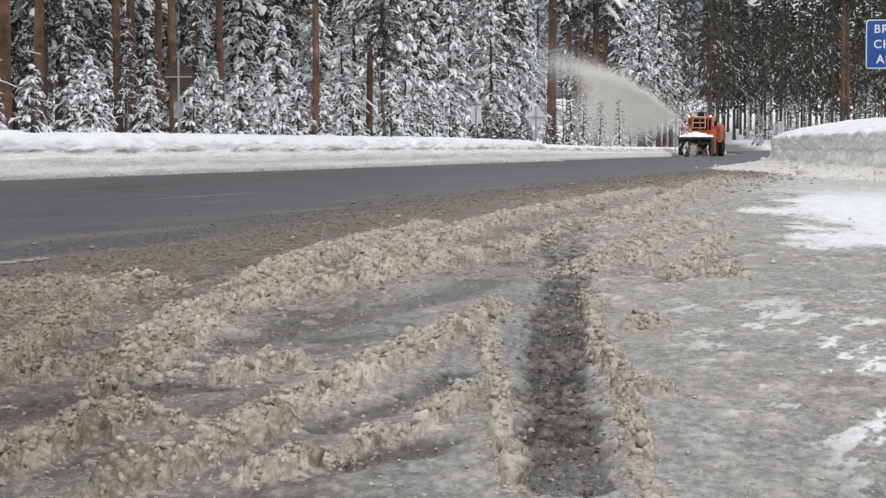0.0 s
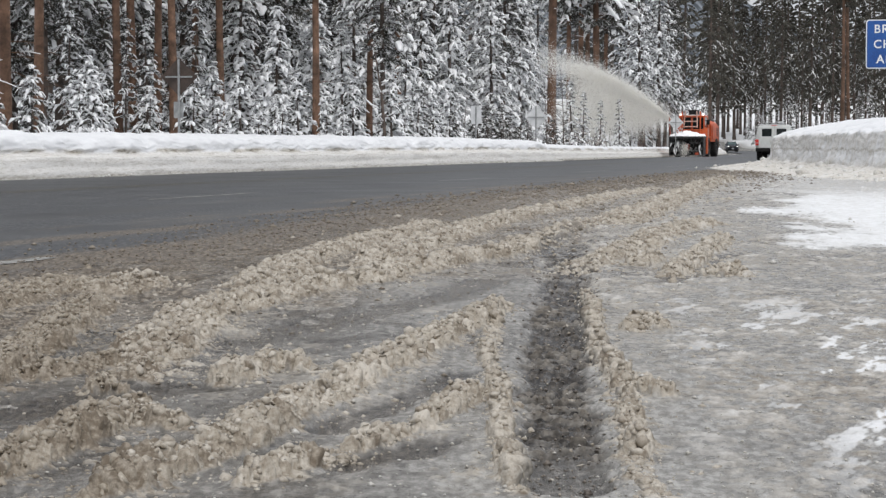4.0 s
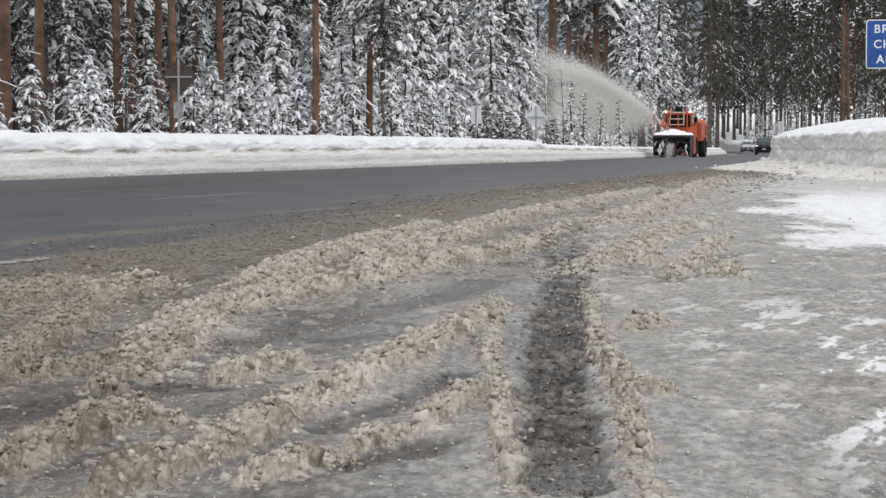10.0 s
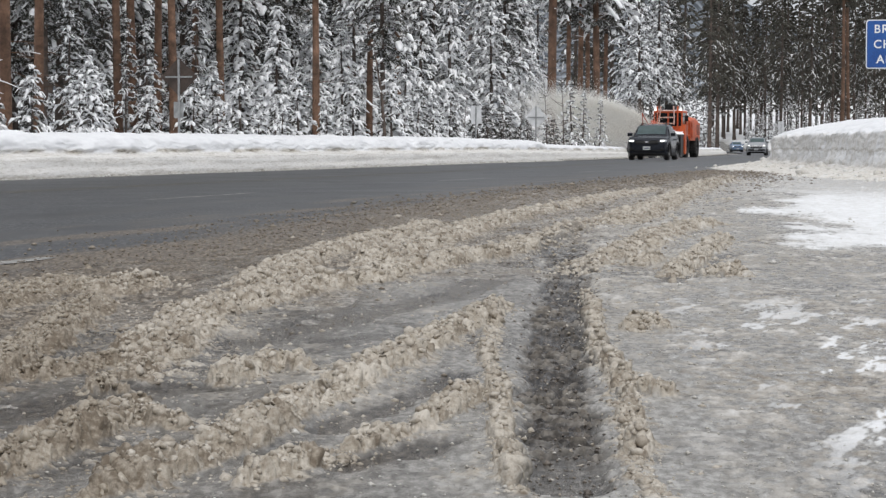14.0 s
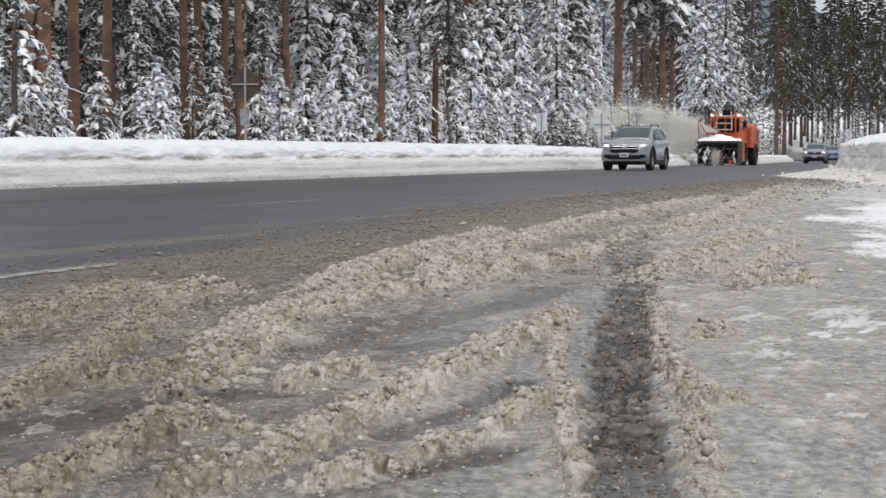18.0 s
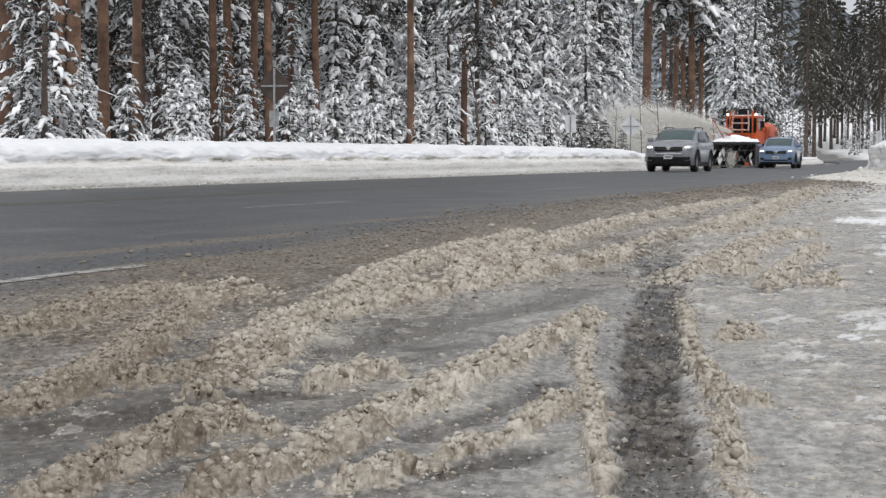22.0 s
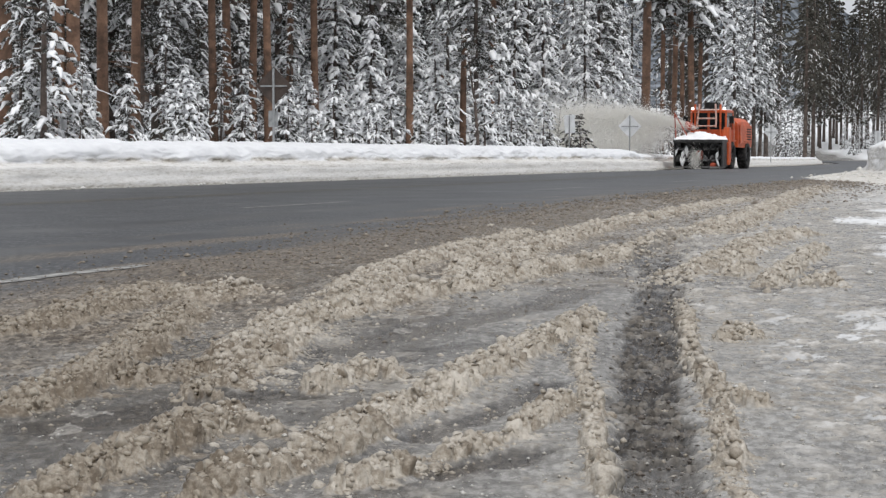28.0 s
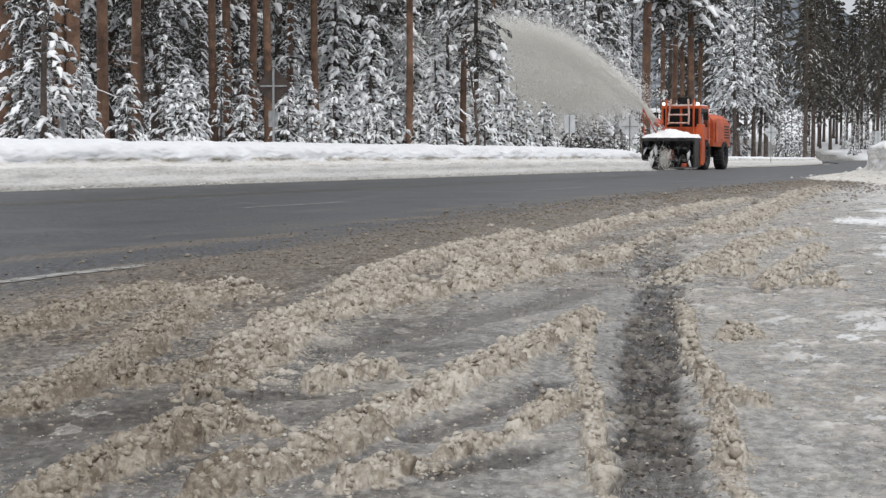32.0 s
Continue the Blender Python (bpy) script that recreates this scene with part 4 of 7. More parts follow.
# ---- trees ----
class Soup:
    """Collects points and faces of one mesh."""

    def __init__(self):
        self.v, self.f = [], []

    def add(self, pts, faces):
        n = len(self.v)
        self.v.extend(pts)
        self.f.extend([tuple(i + n for i in f) for f in faces])

    def tube(self, pts, radii, sides=6):
        rings = []
        for k, p in enumerate(pts):
            d = (pts[min(k + 1, len(pts) - 1)] - pts[max(k - 1, 0)]).normalized()
            a = d.orthogonal().normalized()
            b = d.cross(a)
            rings.append([p + (a * math.cos(t) + b * math.sin(t)) * radii[k] for t in (2 * math.pi * i / sides for i in range(sides))])
        fc = [(r * sides + i, r * sides + (i + 1) % sides, (r + 1) * sides + (i + 1) % sides, (r + 1) * sides + i)
              for r in range(len(pts) - 1) for i in range(sides)]
        self.add([q for r in rings for q in r], fc)

    def mesh(self, name, mat_, smooth=True):
        return mesh_of(name, self.v, self.f, mat_, smooth)


def trunk_mesh(rng, height, r0, bend=0.15, sides=9, taper=0.85, mat_=None):
    so = Soup()
    n = max(6, int(height / 1.1))
    ph, am = rng.uniform(0, 6.28), bend * rng.uniform(0.4, 1.0)
    pts, rad = [], []
    for k in range(n + 1):
        t = k / n
        pts.append(Vector((am * math.sin(t * 2.3 + ph) - am * math.sin(ph), am * math.cos(t * 2.0 + ph) - am * math.cos(ph), height * t - 0.3)))
        flare = 1 + 0.35 * max(0, 1 - t * height / 0.7)
        rad.append(r0 * flare * (1 - taper * t) * (1 + 0.05 * rng.uniform(-1, 1)))
    so.tube(pts, rad, sides)
    return so, pts


def snow_clump(so, rng, pts, widths, lift):
    """A rounded ridge of snow lying along a bough."""
    n = len(pts)
    ring = []
    for k, p in enumerate(pts):
        d = (pts[min(k + 1, n - 1)] - pts[max(k - 1, 0)])
        side = d.cross(Vector((0, 0, 1)))
        side = side.normalized() if side.length > 1e-4 else Vector((1, 0, 0))
        w = widths[k] * rng.uniform(0.65, 1.3)
        h = w * rng.uniform(0.45, 0.75)
        j = Vector((rng.uniform(-1, 1), rng.uniform(-1, 1), 0)) * w * 0.25
        q = p + j + Vector((0, 0, lift))
        ring += [q - side * w - Vector((0, 0, h * 0.35)), q - side * w * 0.55 + Vector((0, 0, h * 0.75)), q + side * w * 0.5 + Vector((0, 0, h * 0.8)),
                 q + side * w - Vector((0, 0, h * 0.35))]
    fc = [(r * 4 + i, r * 4 + i + 1, r * 4 + 5 + i, r * 4 + 4 + i) for r in range(n - 1) for i in range(3)]
    fc += [(0, 1, 2, 3)[::-1], tuple((n - 1) * 4 + i for i in range(4))]
    fc += [(r * 4, r * 4 + 4, r * 4 + 7, r * 4 + 3) for r in range(n - 1)]
    so.add(ring, fc)


def spray(so, rng, p, d, length, width, droop):
    """A flat hanging twig of needles: three slim blades."""
    side = d.cross(Vector((0, 0, 1)))
    side = side.normalized() if side.length > 1e-4 else Vector((1, 0, 0))
    for k in (-1, 0, 1):
        e = (d + side * k * rng.uniform(0.35, 0.8) + Vector((0, 0, -droop * rng.uniform(0.5, 1.3)))).normalized()
        t = e.cross(Vector((rng.uniform(-1, 1), rng.uniform(-1, 1), rng.uniform(-0.3, 1)))).normalized() * width
        q = p + e * length * rng.uniform(0.6, 1.0)
        m = p + e * length * 0.5
        so.add([p - t * 0.3, m - t, q, m + t], [(0, 1, 2, 3)])


def bough(rng, needles, snow, wood, p0, az, length, rise, droop, snowy, twigs, size, load=0.33, extra=3):
    out = Vector((math.cos(az), math.sin(az), 0))
    n = 4
    pts = []
    for k in range(n + 1):
        t = k / n
        pts.append(p0 + out * length * t * (1 - 0.12 * t) + Vector((0, 0, length * (rise * t - droop * t * t))))
    if extra == 0:
        wood.tube([pts[0], pts[2], pts[4]], [0.012 + 0.008 * length, 0.008 + 0.004 * length, 0.004], 3)
    for k in range(twigs):
        t = 0.22 + 0.78 * (k + rng.random()) / twigs
        i = min(int(t * n), n - 1)
        p = pts[i].lerp(pts[i + 1], t * n - i)
        d = (pts[i + 1] - pts[i]).normalized()
        side = d.cross(Vector((0, 0, 1))).normalized() * rng.choice((-1, 1))
        e = (d * rng.uniform(0.3, 0.9) + side * rng.uniform(0.4, 1.0)).normalized()
        spray(needles, rng, p, e, size * (1.25 - 0.6 * t) * rng.uniform(0.7, 1.2), size * 0.16, 0.55)
    # snow lies in short drooping pads along the bough and its side twigs
    pads = max(2, int(length / (size * (0.66 if p0.z < 13 else 1.4)))) + (extra if p0.z < 13 else 0)
    sideways = Vector((-out.y, out.x, 0))
    for k in range(pads):
        if rng.random() > snowy:
            continue
        t = 0.25 + 0.75 * (k + rng.random()) / pads
        i = min(int(t * n), n - 1)
        p = pts[i].lerp(pts[i + 1], t * n - i)
        e = (out * rng.uniform(0.4, 1.0) + sideways * rng.uniform(-0.8, 0.8)).normalized() * size * rng.uniform(0.55, 1.1)
        p = p + sideways * rng.uniform(-0.35, 0.35) * size
        w = size * load * rng.uniform(0.55, 1.15)
        drop = Vector((0, 0, e.length * rng.uniform(0.45, 1.05)))
        snow_clump(snow, rng, [p - e * 0.35, p + e * 0.2 - drop * 0.2, p + e * 0.7 - drop], [w * 0.6, w, w * 0.55], 0.02)


def tree_thing(name, trunk, needles, snow, mats, label, category="tree"):
    root = new(name)
    part("trunk", trunk.mesh("trunk", mats[0]), root)
    part("crown", needles.mesh("crown", mats[1], False), root)["kind"] = "stuff"
    if snow.v:
        part("snow_load", snow.mesh("snow_load", SNOW), root, "white snow lying on the boughs")["kind"] = "stuff"
    return tagged(root, label, category)


def make_fir(seed, height, radius, snowy, low=0.25, gap=0.26, per=7, twigs=6, size=0.34, label="", r0=None, extra=3, load=0.32):
    rng = random.Random(seed)
    trunk, pts = trunk_mesh(rng, height, r0 or (0.02 + 0.013 * height), 0.12)
    needles, snow = Soup(), Soup()
    z = low
    while z < height * 0.985:
        t = z / height
        reach = radius * (1 - t) ** 0.85 + 0.10
        count = max(4, int(per * (0.6 + 0.4 * (1 - t))))
        a0 = rng.uniform(0, 6.28)
        for k in range(count):
            if rng.random() < 0.10:
                continue
            L = reach * rng.uniform(0.55, 1.12)
            p = Vector((0, 0, z + rng.uniform(-0.5, 0.5) * gap))
            i = min(int(t * (len(pts) - 1)), len(pts) - 2)
            p += Vector((pts[i].x, pts[i].y, 0))
            bough(rng, needles, snow, trunk, p, a0 + 6.283 * k / count + rng.uniform(-0.3, 0.3), L, 0.20 + 0.35 * t, 0.62 - 0.15 * t + rng.uniform(-0.12, 0.15),
                  snowy, twigs, size * (0.6 + 0.4 * (1 - t)), load, extra)
        z += gap * rng.uniform(0.8, 1.2) * (0.7 + 0.5 * (1 - t))
    if snowy > 0.3:
        snow_clump(snow, rng, [Vector((0, 0, height * 0.965 - 0.3)), Vector((0.02, 0.02, height * 0.98 - 0.26))], [0.06, 0.05], 0.0)
    return tree_thing("fir_tree", trunk, needles, snow, (DARK_BARK, NEEDLE), label)


def make_pine(seed, height, r0, crown_from, radius, snowy, label, mats, per=5, gap=0.55, twigs=9, size=0.6, dead=14, dead_from=1.5, load=0.3):
    rng = random.Random(seed)
    trunk, pts = trunk_mesh(rng, height, r0, 0.35, 10, 0.78)
    needles, snow = Soup(), Soup()

    def axis(z):
        u = max(0, min(0.999, (z + 0.3) / height)) * (len(pts) - 1)
        i = int(u)
        return pts[i].lerp(pts[i + 1], u - i)
    for k in range(dead):
        z = rng.uniform(dead_from, crown_from + 1)
        az, L = rng.uniform(0, 6.28), rng.uniform(0.3, 1.3)
        p = axis(z)
        e = p + Vector((math.cos(az) * L, math.sin(az) * L, -L * rng.uniform(-0.15, 0.5)))
        trunk.tube([p, p.lerp(e, 0.5) + Vector((0, 0, 0.06)), e], [0.022, 0.014, 0.005], 3)
        if rng.random() < snowy * 0.6:
            snow_clump(snow, rng, [p.lerp(e, 0.35) + Vector((0, 0, 0.05)), p.lerp(e, 0.65) + Vector((0, 0, 0.04)), p.lerp(e, 0.9)], [0.035, 0.045, 0.03], 0.01)
    z = crown_from
    while z < height * 0.98:
        t = (z - crown_from) / (height - crown_from)
        reach = radius * (0.55 + 0.75 * math.sin(min(1, t * 1.25 + 0.12) * math.pi) * (1 - 0.35 * t)) * (1 - 0.55 * t)
        for k in range(per):
            if rng.random() < 0.2:
                continue
            L = reach * rng.uniform(0.5, 1.2)
            bough(rng, needles, snow, trunk, axis(z + rng.uniform(-0.3, 0.3)), rng.uniform(0, 6.28), L, 0.10 + 0.35 * t, 0.45 + rng.uniform(-0.15, 0.2), snowy, twigs, size, load, 0)
        z += gap * rng.uniform(0.75, 1.25)
    return tree_thing("pine_tree", trunk, needles, snow, mats, label)


def make_sapling(seed, height, lean, label, thick=1.0):
    """A leafless young tree, thin twigs with a little snow."""
    rng = random.Random(seed)
    trunk, snow = Soup(), Soup()
    tip = Vector((lean * height, 0.1 * lean, height))
    mid = Vector((0.35 * lean * height, 0, height * 0.5))
    trunk.tube([Vector((0, 0, -0.3)), mid, tip], [0.0075 * thick * height ** 0.9, 0.0055 * thick * height ** 0.9, 0.005 * thick], 6)
    for k in range(int(10 + 5 * height)):
        t = rng.uniform(0.15, 0.98)
        p = mid * (t * 2) if t < 0.5 else mid.lerp(tip, t * 2 - 1)
        az, L = rng.uniform(0, 6.28), height * rng.uniform(0.10, 0.26) * (1.2 - t)
        e = p + Vector((math.cos(az) * L, math.sin(az) * L, L * rng.uniform(0.1, 0.9)))
        q = p.lerp(e, 0.55) - Vector((0, 0, 0.08 * L))
        trunk.tube([p, q, e], [0.013 * thick ** 0.5, 0.009 * thick ** 0.5, 0.004], 3)
        if rng.random() < 0.55:
            snow_clump(snow, rng, [p.lerp(q, 0.4), q, q.lerp(e, 0.6)], [0.02 * thick, 0.032 * thick, 0.018 * thick], 0.015)
    root = new("bare_sapling")
    part("trunk", trunk.mesh("trunk", DARK_BARK), root)
    part("snow_load", snow.mesh("snow_load", SNOW), root, "white snow lying on the twigs")["kind"] = "stuff"
    return tagged(root, label, "tree")


def spot(x0, dist):
    """A place by its bearing (in steps of a lens 3500 long) and its distance."""
    u = (x0 - 784) / 3500
    return u * dist, dist


def plant(master, used, x, y, turn, size=1.0, label="", group="", sink=0.0):
    m = Matrix.Translation((x, y, float(forest_z(np.float64(x), np.float64(y))) - 0.1 - sink)) @ Matrix.Rotation(turn, 4, "Z")
    if master.name not in used:
        used.add(master.name)
        ob = master
    else:
        ob = copy_thing(master, Matrix.Identity(4))
    ob.matrix_basis = m @ Matrix.Diagonal((size, size, size, 1))
    if label:
        ob["label"] = label
    if group:
        ob["group"] = group
    return ob


def bank_back(x0):
    """Distance at which a bearing meets the foot of the far bank."""
    return 18.1 / max(0.03, 0.2843 - (x0 - 784) / 3500)


def build_forest():
    used = set()
    rng = random.Random(77)
    young = [make_fir(11, 3.6, 1.15, 0.92, 0.10, 0.24, 6, 5, 0.32, "small young fir bowed with thick white snow", extra=4),
             make_fir(12, 5.6, 1.45, 0.92, 0.15, 0.26, 7, 5, 0.36, "young fir thickly loaded with white snow", extra=4),
             make_fir(13, 7.5, 1.75, 0.88, 0.2, 0.29, 7, 5, 0.40, "snow-laden fir with drooping boughs", extra=4),
             make_fir(14, 4.6, 1.1, 0.7, 0.15, 0.30, 6, 4, 0.32, "slender young fir dusted with snow", extra=1),
             make_fir(15, 2.0, 0.75, 0.9, 0.05, 0.20, 6, 4, 0.26, "low snowy fir sapling behind the bank", extra=1)]
    young.append(make_fir(17, 10.5, 2.1, 0.85, 0.2, 0.33, 7, 6, 0.42, "broad fir with drooping boughs under thick snow", 0.13, 4))
    young.append(make_fir(16, 15.5, 2.9, 0.92, 0.3, 0.42, 9, 5, 0.52, "large fir thickly loaded with white snow", 0.17, 4))
    young.append(make_fir(18, 9.0, 1.9, 0.52, 0.4, 0.38, 7, 10, 0.34, "fir with bare gaps and heavy pads of snow on its boughs", 0.11, 1, 0.36))
    young.append(make_fir(19, 6.5, 1.2, 0.58, 0.3, 0.34, 6, 8, 0.34, "thin dark fir with snow along its twigs", 0.06, 2, 0.23))
    big = make_fir(23, 16, 2.7, 0.80, 4.6, 0.40, 9, 5, 0.50, "large fir flecked with snow over a bare lower trunk", 0.2, 1, 0.33)
    scrub = make_fir(20, 2.0, 0.95, 0.10, 0.05, 0.16, 7, 6, 0.24, "low dark scrub of brown-green twigs behind the bank", extra=0)
    tall = [make_fir(21, 17, 2.5, 0.80, 0.5, 0.46, 7, 6, 0.58, "tall dark fir with snow on its boughs", 0.17, 2, 0.27),
            make_fir(22, 21, 2.7, 0.72, 1.2, 0.50, 7, 6, 0.60, "tall dark fir streaked with snow", 0.2, 2, 0.27)]
    pines = [make_pine(31, 24, 0.19, 6.5, 2.1, 0.55, "tall pine with a bare orange-brown trunk", (BARK, NEEDLE), twigs=6, size=0.75),
             make_pine(32, 26, 0.16, 7.5, 1.9, 0.55, "tall slender pine with a bare orange-brown trunk", (BARK, NEEDLE), twigs=6, size=0.75),
             make_pine(34, 17, 0.15, 2.6, 2.0, 0.30, "dark pine with low snow-flecked boughs", (DARK_BARK, NEEDLE), 6, 0.42, 7, 0.5),
             make_pine(33, 22, 0.14, 5.0, 1.9, 0.5, "tall pine with a grey-brown trunk", (DARK_BARK, NEEDLE), twigs=6, size=0.75)]
    dark = [make_pine(41, 25, 0.26, 7.0, 3.1, 0.26, "tall dark pine with thin snow beside the road bend", (DARK_BARK, PINE), 6, 0.68, 8, 0.66, 16, 3, 0.11),
            make_pine(42, 22, 0.22, 4.5, 2.8, 0.28, "tall dark pine dusted with snow beside the road bend", (DARK_BARK, PINE), 6, 0.62, 8, 0.62, 16, 2, 0.11),
            make_pine(43, 26, 0.15, 10.5, 1.9, 0.2, "tall slender pine with a bare orange-brown trunk", (BARK, PINE), 6, 0.6, 7, 0.6, 8, 3, 0.11)]
    # tall trunks that stand out: bearing, distance, kind, thickness
    for x0, d, k, sc in ((-165, 46, 0, 1.15), (-66, 50, 0, 1.0), (-42, 50, 0, 1.1), (12, 52, 0, 0.92), (69, 56, 1, 0.95), (80, 59, 2, 0.7), (212, 58, 1, 0.86), (238, 60, 1, 0.92),
                         (279, 60, 1, 0.84), (310, 59, 1, 0.86), (393, 76, 1, 1.0), (560, 70, 1, 0.88), (653, 78, 1, 0.88), (680, 76, 2, 0.75), (703, 104, 1, 1.3), (765, 112, 2, 0.9), (888, 122, 2, 1.0), (448, 85, 2, 1.0),
                         (975, 165, 0, 2.2), (1005, 168, 1, 1.45), (1024, 172, 1, 1.7), (1040, 180, 1, 1.5), (1057, 168, 0, 1.75), (1069, 174, 1, 1.4), (618, 108, 1, 1.2), (500, 92, 2, 1.1), (345, 82, 1, 1.0), (150, 78, 2, 1.1)):
        x, y = spot(x0, d)
        plant(pines[3 if k == 2 else k], used, x, y, rng.uniform(0, 6.28), sc, group="tall pines behind the bank")
    for x0, d, sc in ((25, 66, 0.95), (105, 66, 1.0), (150, 70, 1.1), (190, 74, 1.0), (255, 76, 1.1), (-40, 60, 0.9), (-110, 60, 0.95), (330, 90, 1.1), (420, 92, 1.1)):
        x, y = spot(x0, d)
        plant(pines[2], used, x, y, rng.uniform(0, 6.28), sc, group="tall pines behind the bank")
    # firs that stand out: bearing, distance, kind, size
    turn = 0
    for x0, d, k, sc in ((-95, 43, 7, 0.85), (-140, 44, 8, 0.8), (-20, 47, 0, 0.7), (120, 55, 8, 0.75), (165, 55, 0, 0.75), (225, 58, 8, 0.6), (262, 59, 3, 0.8), (345, 64, 8, 0.85),
                         (380, 64, 0, 0.8), (488, 70, 1, 0.88), (430, 80, 1, 1.1), (520, 70, 0, 0.75), (605, 77, 1, 0.85), (630, 88, 2, 1.05), (715, 86, 1, 0.95), (742, 98, 2, 1.15), (700, 106, 2, 1.25),
                         (800, 106, 2, 1.2), (850, 118, 2, 1.3), (872, 112, 1, 0.95), (920, 128, 2, 1.35), (938, 130, 2, 1.25), (780, 126, 2, 1.5), (900, 140, 2, 1.6), (655, 100, 2, 1.3), 
                         (1030, 120, 3, 0.8), (1012, 118, 3, 0.95), (1060, 118, 3, 0.7), (1095, 128, 3, 0.75), (300, 78, 8, 1.1), (180, 72, 8, 1.2), (1132, 195, 9, 1.15), (1165, 200, 9, 1.2),
                         (1150, 225, 9, 1.3), (1122, 212, 9, 1.1), (1186, 215, 9, 1.1), (560, 96, 2, 1.2), (520, 104, 2, 1.3), (400, 96, 2, 1.25),
                         (240, 84, 8, 1.5), (-60, 64, 8, 1.3), (-180, 58, 7, 0.95), (60, 72, 8, 1.2), (0, 66, 8, 1.1)):
        x, y = spot(x0, d)
        turn += 1
        if sc < 1.2 and k in (1, 2) and turn % 3 and x0 not in (488, 605) and x0 > 330:
            k, sc = 5, rng.uniform(0.9, 1.1)
        if sc > 1.24 and k == 2:
            k, sc = 6, sc * 0.55
        plant(big if k == 9 else young[k], used, x, y, rng.uniform(0, 6.28), sc * rng.uniform(0.95, 1.05), group="snow-laden firs behind the bank")
    bare = [make_sapling(51, 3.2, 0.05, "thin leafless sapling behind the snow bank"), make_sapling(52, 4.6, -0.12, "leaning leafless young tree with snow on its twigs", 2.6),
            make_sapling(53, 2.2, 0.08, "low leafless sapling behind the snow bank")]
    for x0, d, k, sc in ((684, 66, 1, 0.80), (862, 100, 0, 0.9), (893, 99, 2, 1.1), (921, 102, 0, 0.8), (938, 101, 2, 1.0), (968, 104, 0, 1.1), (998, 106, 0, 1.35),
                         (158, 53, 2, 0.8), (288, 59, 0, 0.75), (-30, 45, 0, 0.8), (820, 98, 2, 1.2), (752, 86, 0, 1.0)):
        x, y = spot(x0, d)
        plant(bare[k], used, x, y, 0.0 if k == 1 else x0 * 2.1, sc, group="bare saplings behind the bank")
    for x0, d in ((1488, 262), (1501, 266)):
        x, y = spot(x0, d)
        plant(dark[2], used, x, y, 1.0 + d, 1.9, group="dark pines round the bend", sink=0.3)
    # undergrowth close behind the bank, leaving the trunks in view
    clear = (12, 69, 80, 212, 238, 279, 310, 558, 650, 682)
    for k in range(52):
        x0 = -190 + 24 * k + rng.uniform(-9, 9)
        d = bank_back(min(x0, 1000)) + rng.uniform(9, 14) + max(0, x0 - 700) * 0.09
        if min(abs(x0 - c) for c in clear) < 13:
            d *= 1.5
        x, y = spot(x0, d)
        if x0 > 835:
            plant(scrub, used, x, y, rng.uniform(0, 6.28), rng.uniform(0.7, 1.15), group="scrub behind the bank")
        elif x0 < 1000:
            plant(young[4], used, x, y, rng.uniform(0, 6.28), rng.uniform(0.55, 1.0) * (1 + max(0, x0) * 0.0005), group="snow-laden firs behind the bank", label="low snowy fir sapling behind the bank")
    # the depth of the woods
    for k in range(46):
        x0 = -230 + 31 * k + rng.uniform(-14, 14)
        d = bank_back(min(x0, 960)) * rng.uniform(1.05, 1.15) + rng.uniform(38, 70) + max(0, x0 - 700) * 0.12
        x, y = spot(x0, d)
        if x0 < 1200 and not 962 < x0 < 1090:
            plant(rng.choice(tall + [pines[2], pines[2], pines[3]] if x0 > 260 else [pines[2], pines[3]]), used, x, y, rng.uniform(0, 6.28), rng.uniform(0.8, 1.2) * (1 + max(0, d - 100) * 0.003), group="tall firs deep in the woods")
    # round the bend of the road
    for k in range(58):
        x0 = 1190 + 7.2 * k + rng.uniform(-4, 4)
        y = 405 + 130 * ((k * 0.618) % 1.0)
        x, y = spot(x0, y)
        o = float(off_left(np.float64(x), np.float64(y)))
        if -15 < o < 6:
            y -= 40 if o > -4 else -40
            x, y = spot(x0, y)
        if 1208 < x0 < 1246:
            continue
        plant(dark[k % 2], used, x, y, rng.uniform(0, 6.28), rng.uniform(1.25, 1.75) * (0.92 if 1315 < x0 < 1340 else 1.0), group="dark pines round the bend", sink=0.3)
    for k in range(34):
        x0 = 1225 + 11 * k + rng.uniform(-4, 4)
        x, y = spot(x0, 385 + 60 * rng.random())
        if not -13 < float(off_left(np.float64(x), np.float64(y))) < 4:
            plant(young[rng.choice((3, 8))], used, x, y, rng.uniform(0, 6.28), rng.uniform(1.0, 1.9), group="young firs round the bend", label="young fir dusted with snow round the bend", sink=0.2)
    for x0, y, sc in ((1221, 300, 1.5), (1233, 318, 1.75), (1246, 296, 1.3), (1258, 330, 1.8), (1213, 335, 1.6)):
        x, y = spot(x0, y)
        plant(young[8], used, x, y, x0 * 1.0, sc, group="young firs round the bend", label="young fir dusted with snow round the bend", sink=0.2)
    for x0, y in ((1254, 262), (1268, 275), (1281, 268), (1296, 345), (1015, 232), (1047, 238), (1082, 230)):
        x, y = spot(x0, y)
        if not -14 < float(off_left(np.float64(x), np.float64(y))) < 5:
            plant(dark[0], used, x, y, rng.uniform(0, 6.28), 1.15, group="dark pines round the bend", sink=0.3)


build_forest()


